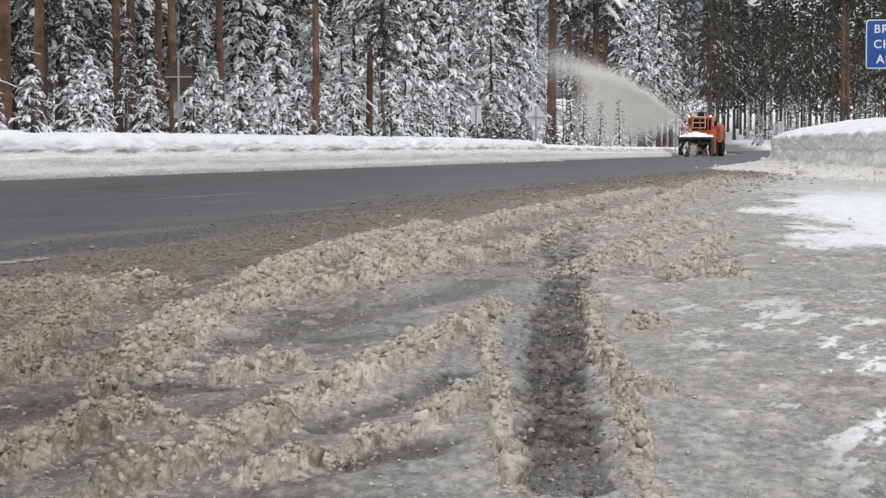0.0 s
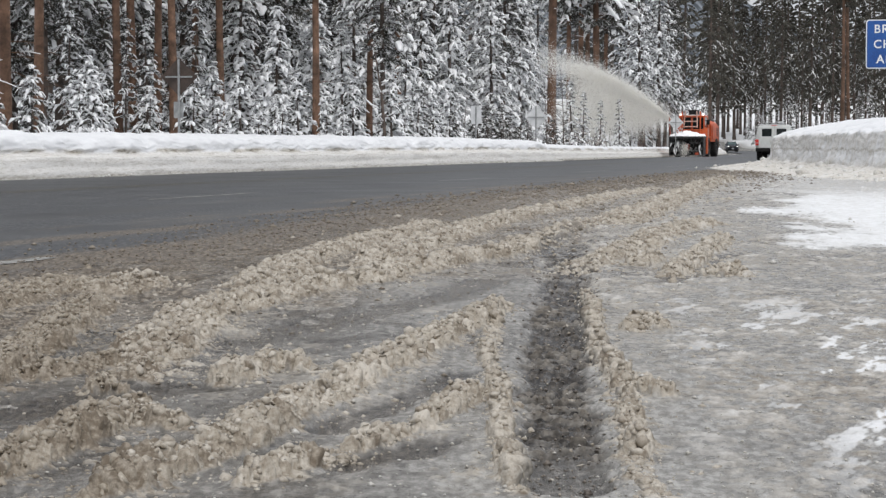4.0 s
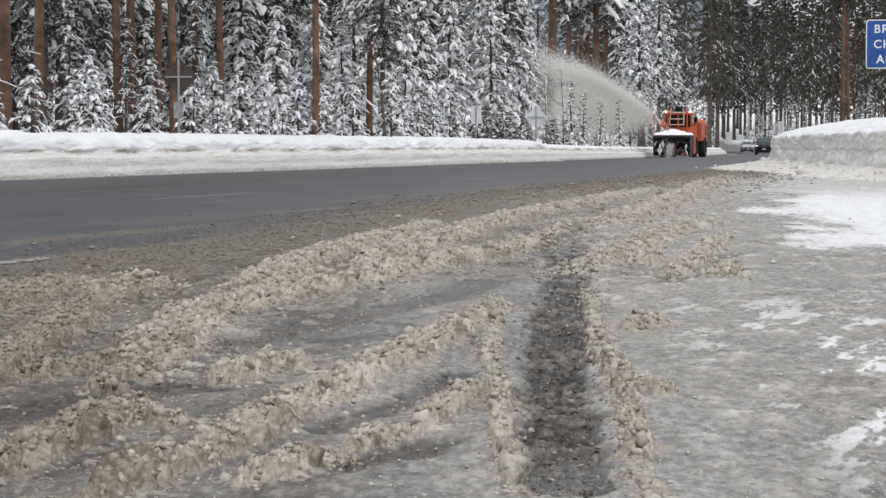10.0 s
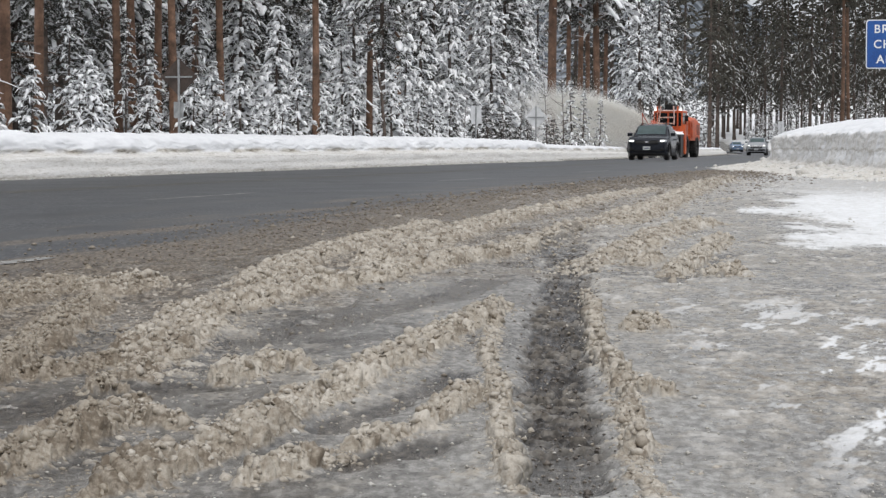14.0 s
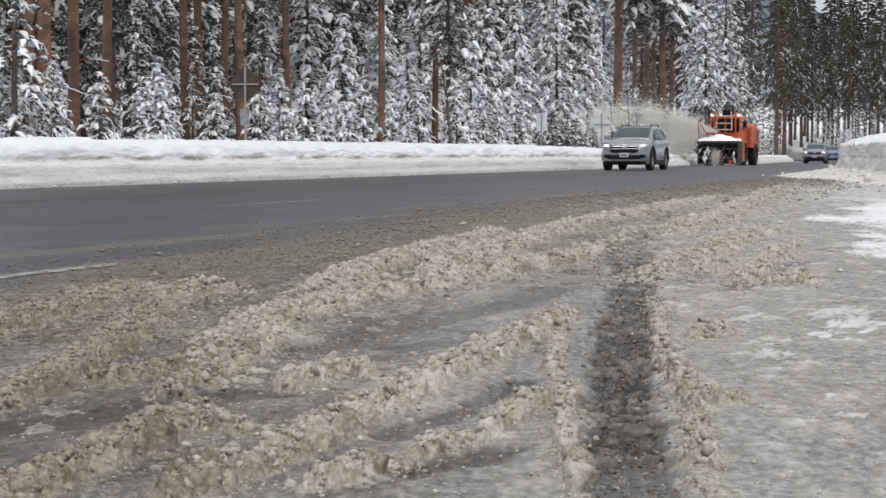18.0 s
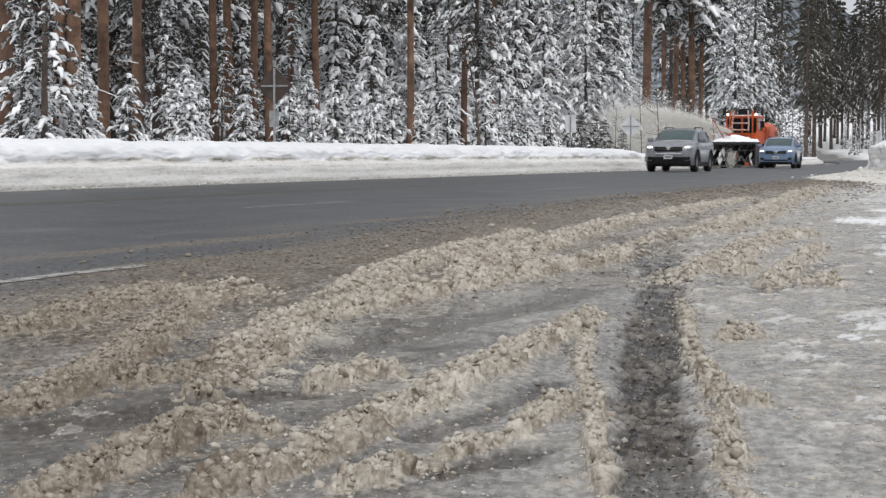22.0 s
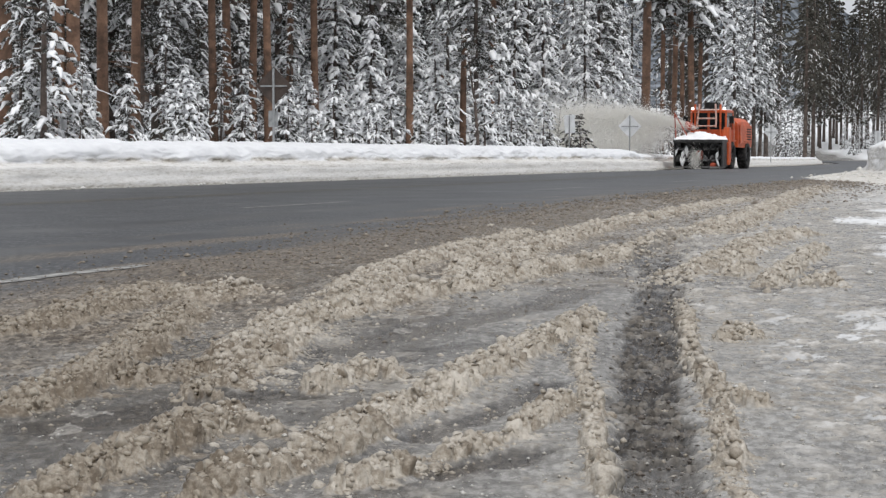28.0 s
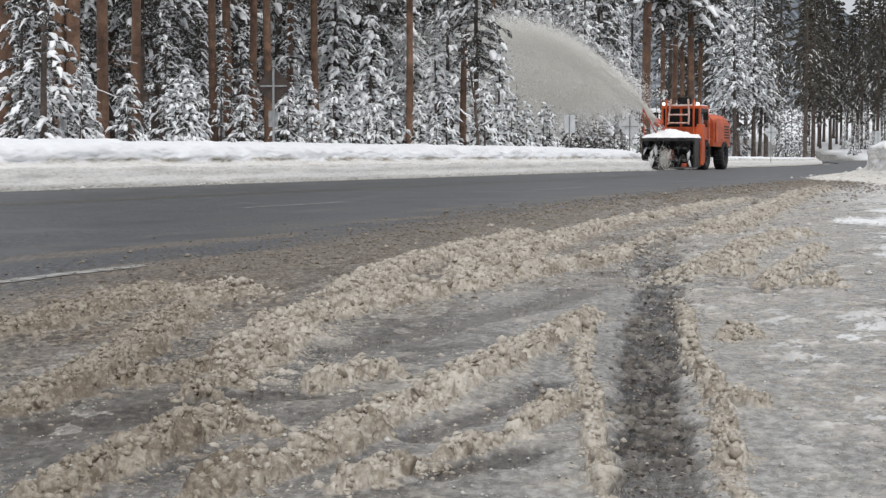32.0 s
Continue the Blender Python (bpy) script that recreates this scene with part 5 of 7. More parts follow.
# ---- wooded mountain in the distance ----
def build_mountain():
    a = np.radians(np.linspace(-70, 70, 90))
    r = np.linspace(900, 2300, 26)
    A, R = np.meshgrid(a, r, indexing="ij")
    X, Y = np.sin(A) * R, np.cos(A) * R
    u = np.tan(A)
    rise = sstep(900, 2000, R)
    height = 85 + 95 * np.exp(-((u - 0.115) / 0.035) ** 2) + 60 * np.exp(-((u - 0.02) / 0.09) ** 2) + 40 * np.exp(-((u - 0.35) / 0.12) ** 2)
    Z = rise * height * (1 + 0.18 * fbm(X * 0.004, Y * 0.004, 4, 9)) + 14 * np.abs(fbm(X * 0.02, Y * 0.02, 3, 19)) * rise + 5
    m = material("distant_forest", (0.035, 0.045, 0.055), (0.34, 0.37, 0.41), 0.9, scale=0.06, stops=(0.42, 0.78), fine=0.25)
    ob = new("backdrop", grid_mesh("backdrop", np.stack([X, Y, Z], -1), m))
    tagged(ob, "distant mountainside of dark snowy forest", "mountain", kind="structure")


build_mountain()


# ---- vehicles ----
TYRE = material("black_tyre_rubber", (0.012, 0.012, 0.013), (0.05, 0.046, 0.042), 0.85, scale=9, bump=0.3, bump_scale=50)
RIM = material("grey_alloy", (0.28, 0.28, 0.29), (0.5, 0.5, 0.51), 0.38, 0.8, scale=8)
GLASS = material("dark_tinted_glass", (0.012, 0.015, 0.016), (0.024, 0.029, 0.030), 0.08, scale=2, spec=0.16)
SCREEN = material("green_tinted_windscreen", (0.028, 0.055, 0.055), (0.065, 0.10, 0.098), 0.06, scale=1.5, spec=0.6)
BLACK = material("black_plastic_trim", (0.006, 0.006, 0.007), (0.022, 0.021, 0.02), 0.6, scale=7, fine=40, spec=0.2)
CHROME = material("chrome_trim", (0.5, 0.5, 0.51), (0.7, 0.7, 0.71), 0.2, 0.9, scale=5)
LAMP = material("lit_headlamp", (0.9, 0.9, 0.88), (1, 1, 1), 0.2, scale=5, emit=(1.0, 0.97, 0.9, 1.8))
DIM_LAMP = material("clear_lamp_glass", (0.45, 0.46, 0.47), (0.65, 0.66, 0.67), 0.15, scale=8)
RED_LAMP = material("red_lamp", (0.45, 0.015, 0.015), (0.7, 0.04, 0.03), 0.2, scale=6, emit=(1.0, 0.06, 0.04, 0.05))
PLATE = material("pale_plate", (0.55, 0.56, 0.56), (0.72, 0.73, 0.73), 0.5, scale=12)
MARK = material("plate_bar_blue_grey", (0.10, 0.11, 0.18), (0.16, 0.17, 0.24), 0.5, scale=12)
ORANGE = material("weathered_orange_paint", (0.46, 0.075, 0.020), (0.72, 0.135, 0.034), 0.5, scale=2.4, fine=18, bump=0.1, bump_scale=20)
RED_STEEL = material("worn_red_steel", (0.30, 0.05, 0.025), (0.50, 0.10, 0.05), 0.6, scale=4, fine=20)
STEEL = material("bare_grey_steel", (0.10, 0.10, 0.10), (0.25, 0.245, 0.24), 0.5, 0.5, scale=6, fine=30)
SOOTY = material("dark_worn_steel", (0.018, 0.018, 0.018), (0.075, 0.072, 0.07), 0.55, 0.2, scale=5, fine=24)
FROSTED = material("snow_streaked_steel", (0.03, 0.03, 0.03), (0.40, 0.40, 0.40), 0.6, scale=5, fine=22, stops=(0.42, 0.62))
PALE = material("frosted_pale_steel", (0.50, 0.16, 0.09), (0.74, 0.62, 0.56), 0.6, scale=7)
SPRAY = bpy.data.materials.new("blown_snow")
SPRAY.use_nodes = True


def spray_nodes(m):
    """Fine snow in the air: light passes through every grain."""
    nodes, links = m.node_tree.nodes, m.node_tree.links
    out = nodes["Material Output"]
    nodes.remove(nodes["Principled BSDF"])
    co = nodes.new("ShaderNodeTexCoord").outputs["Object"]
    n1 = tex(nodes, links, "ShaderNodeTexNoise", 1.2, 3, 0.6, co)
    col = ramp(nodes, links, n1.outputs[0], [(0.3, (0.86, 0.845, 0.80)), (0.7, (0.97, 0.965, 0.95))])
    a, b, mx = nodes.new("ShaderNodeBsdfDiffuse"), nodes.new("ShaderNodeBsdfTranslucent"), nodes.new("ShaderNodeMixShader")
    for sh in (a, b):
        links.new(col.outputs[0], sh.inputs["Color"])
    links.new(a.outputs[0], mx.inputs[1])
    links.new(b.outputs[0], mx.inputs[2])
    links.new(mx.outputs[0], out.inputs["Surface"])


spray_nodes(SPRAY)


def paint(name, low, high, rough=0.3, metal=0.25):
    """Car paint with road film."""
    m = material(name, low, high, rough, metal, scale=1.8, fine=11, stops=(0.3, 0.7), spec=0.5 if metal > 0.2 else 0.25)
    m.node_tree.nodes["Principled BSDF"].inputs["Coat Weight"].default_value = 0.5 if metal > 0.2 else 0.1
    return m


def box(so, x0, x1, y0, y1, z0, z1, bev=0.0):
    """A box with chamfered edges."""
    b = min(bev, 0.45 * min(x1 - x0, y1 - y0, z1 - z0))
    if b <= 0:
        so.add([Vector((x, y, z)) for x in (x0, x1) for y in (y0, y1) for z in (z0, z1)],
               [(0, 1, 3, 2), (4, 6, 7, 5), (0, 4, 5, 1), (2, 3, 7, 6), (0, 2, 6, 4), (1, 5, 7, 3)])
        return
    bm = bmesh.new()
    bmesh.ops.create_cube(bm, size=1.0)
    for v in bm.verts:
        v.co = Vector((x0 + (v.co.x + 0.5) * (x1 - x0), y0 + (v.co.y + 0.5) * (y1 - y0), z0 + (v.co.z + 0.5) * (z1 - z0)))
    bmesh.ops.bevel(bm, geom=bm.edges[:], offset=b, segments=2, affect="EDGES", profile=0.6)
    bm.verts.index_update()
    so.add([v.co.copy() for v in bm.verts], [[v.index for v in f.verts] for f in bm.faces])
    bm.free()


def boxes(name, mat_, parent, *dims, label="", bev=0.02, at=None):
    so = Soup()
    for d in dims:
        box(so, *d, bev)
    return part(name, so.mesh(name, mat_, False), parent, label, at)


def lathe(so, prof, n=28, axis="Y"):
    """Turn a profile (radius, offset) round the axle."""
    pts = []
    for r, o in prof:
        for i in range(n):
            a = 2 * math.pi * i / n
            pts.append(Vector((r * math.cos(a), o, r * math.sin(a))))
    m = len(prof)
    so.add(pts, [(k * n + i, k * n + (i + 1) % n, (k + 1) * n + (i + 1) % n, (k + 1) * n + i) for k in range(m - 1) for i in range(n)])


def make_wheel(parent, x, y, r, width, side, rim_mat, spokes=5, lugs=False):
    hub = new("wheel")
    hub.parent = parent
    hub.matrix_basis = pose(x, y, r)
    w = width / 2
    so = Soup()
    lathe(so, [(r * 0.62, -w * 0.8), (r * 0.72, -w), (r * 0.93, -w), (r, -w * 0.72), (r, w * 0.72), (r * 0.93, w), (r * 0.72, w), (r * 0.62, w * 0.8), (r * 0.62, -w * 0.8)], 32)
    if lugs:
        for k in range(22):
            a = 2 * math.pi * k / 22
            c, s = math.cos(a), math.sin(a)
            for o in (-1, 1):
                q = [Vector((c * rr - s * d * 0.045 * r, o * w * 0.5 + e * w * 0.42, s * rr + c * d * 0.045 * r)) for rr in (r * 0.98, r * 1.035) for d in (-1, 1) for e in (-1, 1)]
                so.add(q, [(0, 1, 3, 2), (4, 6, 7, 5), (0, 4, 5, 1), (2, 3, 7, 6), (0, 2, 6, 4), (1, 5, 7, 3)])
    part("tyre", so.mesh("tyre", TYRE), hub)
    so = Soup()
    lathe(so, [(r * 0.635, side * w * 0.75), (r * 0.60, side * w * 0.70), (r * 0.58, side * w * 0.15), (0.03, side * w * 0.1)], 28)
    for k in range(spokes):
        a = 2 * math.pi * k / spokes
        c, s = math.cos(a), math.sin(a)
        q = []
        for rr, hw, o in ((r * 0.1, 0.05, 0.55), (r * 0.6, 0.035, 0.72)):
            for d in (-1, 1):
                for e in (o, o - 0.25):
                    q.append(Vector((c * rr - s * d * hw, side * w * e, s * rr + c * d * hw)))
        so.add(q, [(0, 2, 6, 4), (1, 5, 7, 3), (0, 4, 5, 1), (2, 3, 7, 6), (4, 6, 7, 5)])
    lathe(so, [(0.001, side * w * 0.62), (r * 0.17, side * w * 0.6), (r * 0.17, side * w * 0.1)], 14)
    part("rim", so.mesh("rim", rim_mat, False), hub)
    return hub


def body_shell(stations, axles, arch, step=0.05):
    """A lofted car body: stations of (x, half width, sill, shoulder, crown); its lower edge curves over the wheels."""
    st = np.array(sorted(stations))
    xs = np.unique(np.round(np.r_[np.arange(st[0, 0], st[-1, 0], step), st[:, 0]], 3))
    so = Soup()
    rings = []
    for x in xs:
        w, zs, zb, zt = (np.interp(x, st[:, 0], st[:, k]) for k in (1, 2, 3, 4))
        for ax, r in axles:
            if abs(x - ax) < arch:
                zs = max(zs, r + math.sqrt(arch * arch - (x - ax) ** 2))
        zs = min(zs, zb - 0.1)
        half = [(w * 0.95, zs), (w * 0.995, zs + 0.03), (w, zs + 0.45 * (zb - zs)), (w * 1.0, zb - 0.16 if zb - 0.16 > zs + 0.04 else zs + 0.05), (w * 0.975, zb - 0.03), (w * 0.92, zb + 0.012),
                (w * 0.55, zt), (0, zt + 0.01)]
        rings.append([Vector((x, y, z)) for y, z in half] + [Vector((x, -y, z)) for y, z in half[-2::-1]])
    n = len(rings[0])
    fc = [(k * n + i, (k + 1) * n + i, (k + 1) * n + i + 1, k * n + i + 1) for k in range(len(rings) - 1) for i in range(n - 1)]
    fc += [tuple(range(n)), tuple((len(rings) - 1) * n + i for i in range(n))[::-1]]
    so.add([p for r in rings for p in r], fc)
    return so


class Cabin:
    """The upper body: at each x the half width and height of belt and roof edge."""

    def __init__(self, stations):
        self.s = np.array(sorted(stations))

    def at(self, x):
        return [float(np.interp(x, self.s[:, 0], self.s[:, k])) for k in (1, 2, 3, 4)]   # belt half width, belt z, roof half width, roof z

    def side(self, x, f, sgn, out=0.008):
        wb, zb, wr, zr = self.at(x)
        return Vector((x, sgn * (wb + (wr - wb) * f + out), zb + (zr - 0.05 - zb) * f))

    def shell(self):
        so = Soup()
        rings = []
        for x in np.unique(np.round(np.r_[np.arange(self.s[0, 0], self.s[-1, 0], 0.08), self.s[:, 0]], 3)):
            wb, zb, wr, zr = self.at(x)
            half = [(wb, zb - 0.03), (wr + (wb - wr) * 0.5, (zb + zr - 0.05) / 2), (wr, zr - 0.05), (wr * 0.93, zr - 0.012), (wr * 0.7, zr + 0.008), (0, zr + 0.02)]
            rings.append([Vector((x, y, z)) for y, z in half] + [Vector((x, -y, z)) for y, z in half[-2::-1]])
        n = len(rings[0])
        fc = [(k * n + i, (k + 1) * n + i, (k + 1) * n + i + 1, k * n + i + 1) for k in range(len(rings) - 1) for i in range(n - 1)]
        fc += [tuple(range(n)), tuple((len(rings) - 1) * n + i for i in range(n))[::-1]]
        so.add([p for r in rings for p in r], fc)
        return so

    def pane(self, parent, name, corners, sgn, mat_=None, out=0.008):
        so = Soup()
        so.add([self.side(x, f, sgn, out) for x, f in corners], [tuple(range(len(corners)))])
        return part(name, so.mesh(name, mat_ or GLASS, False), parent)

    def screen(self, parent, name, xa, xb, mat_, share=0.9, lift=0.012, inset=0.0):
        """A glass across the car between two stations."""
        so = Soup()
        pts = []
        n = 7
        for x in (xa, xb):
            wb, zb, wr, zr = self.at(x)
            for k in range(n):
                y = (-1 + 2 * k / (n - 1)) * share
                z = zr + 0.02 - 0.028 * abs(y) ** 2.2
                pts.append(Vector((x, y * wr, z + lift)))
        so.add(pts, [(k, k + 1, n + k + 1, n + k) for k in range(n - 1)])
        return part(name, so.mesh(name, mat_, True), parent)


def curved_strip(so, x_of, y0, y1, z0, z1, n=10, depth=0.05, m=5):
    """A band that follows the bowed nose of a car: x_of(y, z) gives its front."""
    pts = []
    for k in range(n + 1):
        y = y0 + (y1 - y0) * k / n
        zs = [z0 + (z1 - z0) * j / m for j in range(m + 1)]
        pts += [Vector((x_of(y, zs[0]) - depth, y, zs[0]))] + [Vector((x_of(y, z), y, z)) for z in zs] + [Vector((x_of(y, zs[-1]) - depth, y, zs[-1]))]
    q = m + 3
    fc = [(k * q + j, (k + 1) * q + j, (k + 1) * q + j + 1, k * q + j + 1) for k in range(n) for j in range(q - 1)]
    fc += [tuple(range(q)), tuple(n * q + j for j in range(q))[::-1]]
    so.add(pts, fc)


def make_suv(label, body, length=4.6, width=1.86, height=1.69, style="bars", lamp=LAMP, rails=True, nose=0.0, rim=RIM, trim=BLACK):
    root = new("suv")
    tagged(root, label, "car", "oncoming cars")
    k, w, dz = length / 4.6, width / 2 / 0.925, height - 1.69
    h = 0.05 + nose
    stn = [(2.30, 0.60, 0.34, 0.62 + h, 0.64 + h), (2.27, 0.70, 0.27, 0.74 + h, 0.76 + h), (2.18, 0.80, 0.24, 0.85 + h, 0.88 + h), (2.02, 0.875, 0.23, 0.93 + h, 0.965 + h), (1.7, 0.915, 0.23, 0.98 + h, 1.03 + h),
           (1.0, 0.925, 0.23, 1.03 + h * 0.8, 1.10 + h * 0.5), (0, 0.925, 0.23, 1.05, 1.06), (-1.3, 0.925, 0.23, 1.09, 1.10), (-2.0, 0.90, 0.26, 1.12, 1.13), (-2.20, 0.85, 0.32, 1.10, 1.11), (-2.30, 0.74, 0.40, 1.0, 1.01)]
    stn = [(x * k, a * w, b, c, d) for x, a, b, c, d in stn]
    r = 0.365
    axles = [(1.40 * k, r), (-1.34 * k, r)]
    part("body", body_shell(stn, axles, 0.43).mesh("body", body), root)
    zr = 1.69 + dz - 0.02
    cab = Cabin([(x * k, a * w, b, c * w, d) for x, a, b, c, d in ((1.02, 0.84, 1.085 + h * 0.5, 0.72, 1.10 + h * 0.5), (0.22, 0.885, 1.04, 0.69, zr - 0.06), (-0.3, 0.885, 1.04, 0.69, zr), (-1.2, 0.88, 1.07, 0.68, zr - 0.015),
                                                                   (-1.95, 0.86, 1.10, 0.64, zr - 0.10), (-2.22, 0.80, 1.09, 0.66, 1.16))])
    part("cabin", cab.shell().mesh("cabin", body), root)
    cab.screen(root, "windscreen", 0.95 * k, 0.27 * k, SCREEN)
    cab.screen(root, "rear_window", -2.0 * k, -2.17 * k, GLASS)
    for sg in (1, -1):
        cab.pane(root, "side_window", [(0.70 * k, 0.10), (0.20 * k, 0.90), (-0.40 * k, 0.93), (-0.40 * k, 0.08)][::sg], sg)
        cab.pane(root, "side_window", [(-0.46 * k, 0.08), (-0.46 * k, 0.93), (-1.18 * k, 0.93), (-1.24 * k, 0.08)][::sg], sg)
        cab.pane(root, "side_window", [(-1.30 * k, 0.08), (-1.25 * k, 0.92), (-1.70 * k, 0.85), (-1.92 * k, 0.18)][::sg], sg)
        cab.pane(root, "window_surround", [(0.76 * k, 0.05), (0.20 * k, 0.95), (-0.45 * k, 0.96), (-1.25 * k, 0.95), (-1.72 * k, 0.89), (-1.96 * k, 0.14)][::sg], sg, BLACK, 0.003)
        for ax, rr in axles:
            make_wheel(root, ax, sg * (0.80 * w), rr, 0.235, sg, rim)
        ms = Soup()
        box(ms, 0.62 * k, 0.74 * k, *sorted((sg * 0.86 * w, sg * 1.10 * w)), 1.10, 1.25, 0.04)
        part("wing_mirror", ms.mesh("wing_mirror", body, False), root)
        boxes("door_handle", body, root, (-0.34 * k, -0.18 * k, *sorted((sg * 0.92 * w, sg * 0.955 * w)), 0.93, 0.96), (-1.12 * k, -0.96 * k, *sorted((sg * 0.92 * w, sg * 0.955 * w)), 0.95, 0.98), bev=0.008)
        boxes("sill_trim", trim, root, (-0.90 * k, 0.95 * k, *sorted((sg * 0.86 * w, sg * 0.94 * w)), 0.20, 0.36), bev=0.02)
        for ax, rr in axles:
            arch = Soup()
            pts = []
            n = 16
            for i in range(n + 1):
                a = math.pi * i / n
                for q in (0.405, 0.475):
                    for o in (0.905, 0.945):
                        pts.append(Vector((ax + q * math.cos(a), sg * o * w * 0.995, rr + q * math.sin(a))))
            arch.add(pts, [f for i in range(n) for f in ((4 * i, 4 * i + 4, 4 * i + 6, 4 * i + 2), (4 * i + 1, 4 * i + 3, 4 * i + 7, 4 * i + 5), (4 * i, 4 * i + 1, 4 * i + 5, 4 * i + 4))])
            part("wheel_arch_trim", arch.mesh("wheel_arch_trim", trim), root)
        boxes("tail_light", RED_LAMP, root, (-2.27 * k, -2.10 * k, *sorted((sg * 0.66 * w, sg * 0.84 * w)), 0.86, 1.06))
        if rails:
            boxes("roof_rail", trim, root, (-1.6 * k, 0.05 * k, *sorted((sg * 0.53 * w, sg * 0.57 * w)), zr + 0.035, zr + 0.065), (-0.02 * k, 0.05 * k, *sorted((sg * 0.53 * w, sg * 0.57 * w)), zr - 0.02, zr + 0.05),
                  (-1.6 * k, -1.53 * k, *sorted((sg * 0.53 * w, sg * 0.57 * w)), zr - 0.03, zr + 0.05), bev=0.01)

    def nx(y, z):
        side = np.interp(abs(y) / w, [0, 0.6, 0.70, 0.80, 0.875, 0.915], [2.30, 2.295, 2.27, 2.18, 2.02, 1.7])
        rise = np.interp(z, [0.2, 0.30, 0.62 + h, 0.74 + h, 0.85 + h, 0.93 + h, 1.0 + h], [2.24, 2.30, 2.30, 2.27, 2.18, 2.02, 1.75])
        return float(min(side, rise) * k + 0.026)
    so = Soup()
    curved_strip(so, nx, -0.80 * w, 0.80 * w, 0.20, 0.42 if style == "trim" else 0.33)
    part("lower_bumper", so.mesh("lower_bumper", trim), root)
    so = Soup()
    curved_strip(so, nx, -0.60 * w, 0.60 * w, 0.40, 0.55 if style != "rim" else 0.45)
    part("air_intake", so.mesh("air_intake", BLACK), root)
    so = Soup()
    deep = 0.60 if style == "bars" else 0.69
    curved_strip(so, nx, -0.52 * w, 0.52 * w, deep + h, 0.85 + h)
    curved_strip(so, nx, -0.44 * w, 0.44 * w, deep - 0.03 + h, deep + 0.01 + h)
    part("grille", so.mesh("grille", BLACK), root)
    if style == "bars":
        for z in (0.695 + h, 0.79 + h):
            so = Soup()
            curved_strip(so, lambda y, zz: nx(y, zz) + 0.012, -0.53 * w, 0.53 * w, z, z + 0.035)
            part("grille_bar", so.mesh("grille_bar", CHROME), root)
    elif style == "rim":
        so = Soup()
        curved_strip(so, lambda y, zz: nx(y, zz) + 0.012, -0.60 * w, 0.60 * w, 0.845 + h, 0.875 + h)
        curved_strip(so, lambda y, zz: nx(y, zz) + 0.012, -0.42 * w, 0.42 * w, 0.665 + h, 0.685 + h)
        part("grille_surround", so.mesh("grille_surround", body), root)
    else:
        so = Soup()
        curved_strip(so, lambda y, zz: nx(y, zz) + 0.012, -0.62 * w, 0.62 * w, 0.84 + h, 0.875 + h)
        part("grille_surround", so.mesh("grille_surround", body), root)
        so = Soup()
        curved_strip(so, lambda y, zz: nx(y, zz) + 0.014, -0.5 * w, 0.5 * w, 0.60 + h * 0.5, 0.645 + h * 0.5)
        part("skid_trim", so.mesh("skid_trim", CHROME), root)
    for sg in (1, -1):
        so = Soup()
        a, b = sorted((sg * 0.58 * w, sg * 0.86 * w))
        curved_strip(so, lambda y, zz: nx(y, zz) + 0.006, a, b, 0.77 + h, 0.875 + h, 6)
        part("headlight_housing", so.mesh("headlight_housing", DIM_LAMP), root)
        so = Soup()
        a, b = sorted((sg * 0.61 * w, sg * 0.77 * w))
        curved_strip(so, lambda y, zz: nx(y, zz) + 0.014, a, b, 0.79 + h, 0.86 + h, 5)
        part("headlight", so.mesh("headlight", lamp), root, "lit white headlight")
        so = Soup()
        a, b = sorted((sg * 0.60 * w, sg * 0.78 * w))
        curved_strip(so, lambda y, zz: nx(y, zz) + 0.006, a, b, 0.44, 0.56, 5)
        part("fog_lamp_recess", so.mesh("fog_lamp_recess", BLACK), root)
    pl = boxes("number_plate", PLATE, root, (nx(0, 0.52) - 0.005, nx(0, 0.52) + 0.02, -0.16, 0.16, 0.47, 0.62), bev=0.006)
    boxes("plate_bar", MARK, pl, (nx(0, 0.52) + 0.021, nx(0, 0.52) + 0.024, -0.11, 0.11, 0.52, 0.57), bev=0)
    boxes("badge", CHROME, root, (nx(0, 0.75 + h) + 0.005, nx(0, 0.75 + h) + 0.03, -0.07, 0.07, 0.725 + h, 0.80 + h), bev=0.012)
    boxes("underbody", BLACK, root, (-2.1 * k, 2.1 * k, -0.62 * w, 0.62 * w, 0.24, 0.80), (-0.85 * k, 0.9 * k, -0.85 * w, 0.85 * w, 0.24, 0.5), bev=0.03)
    return root


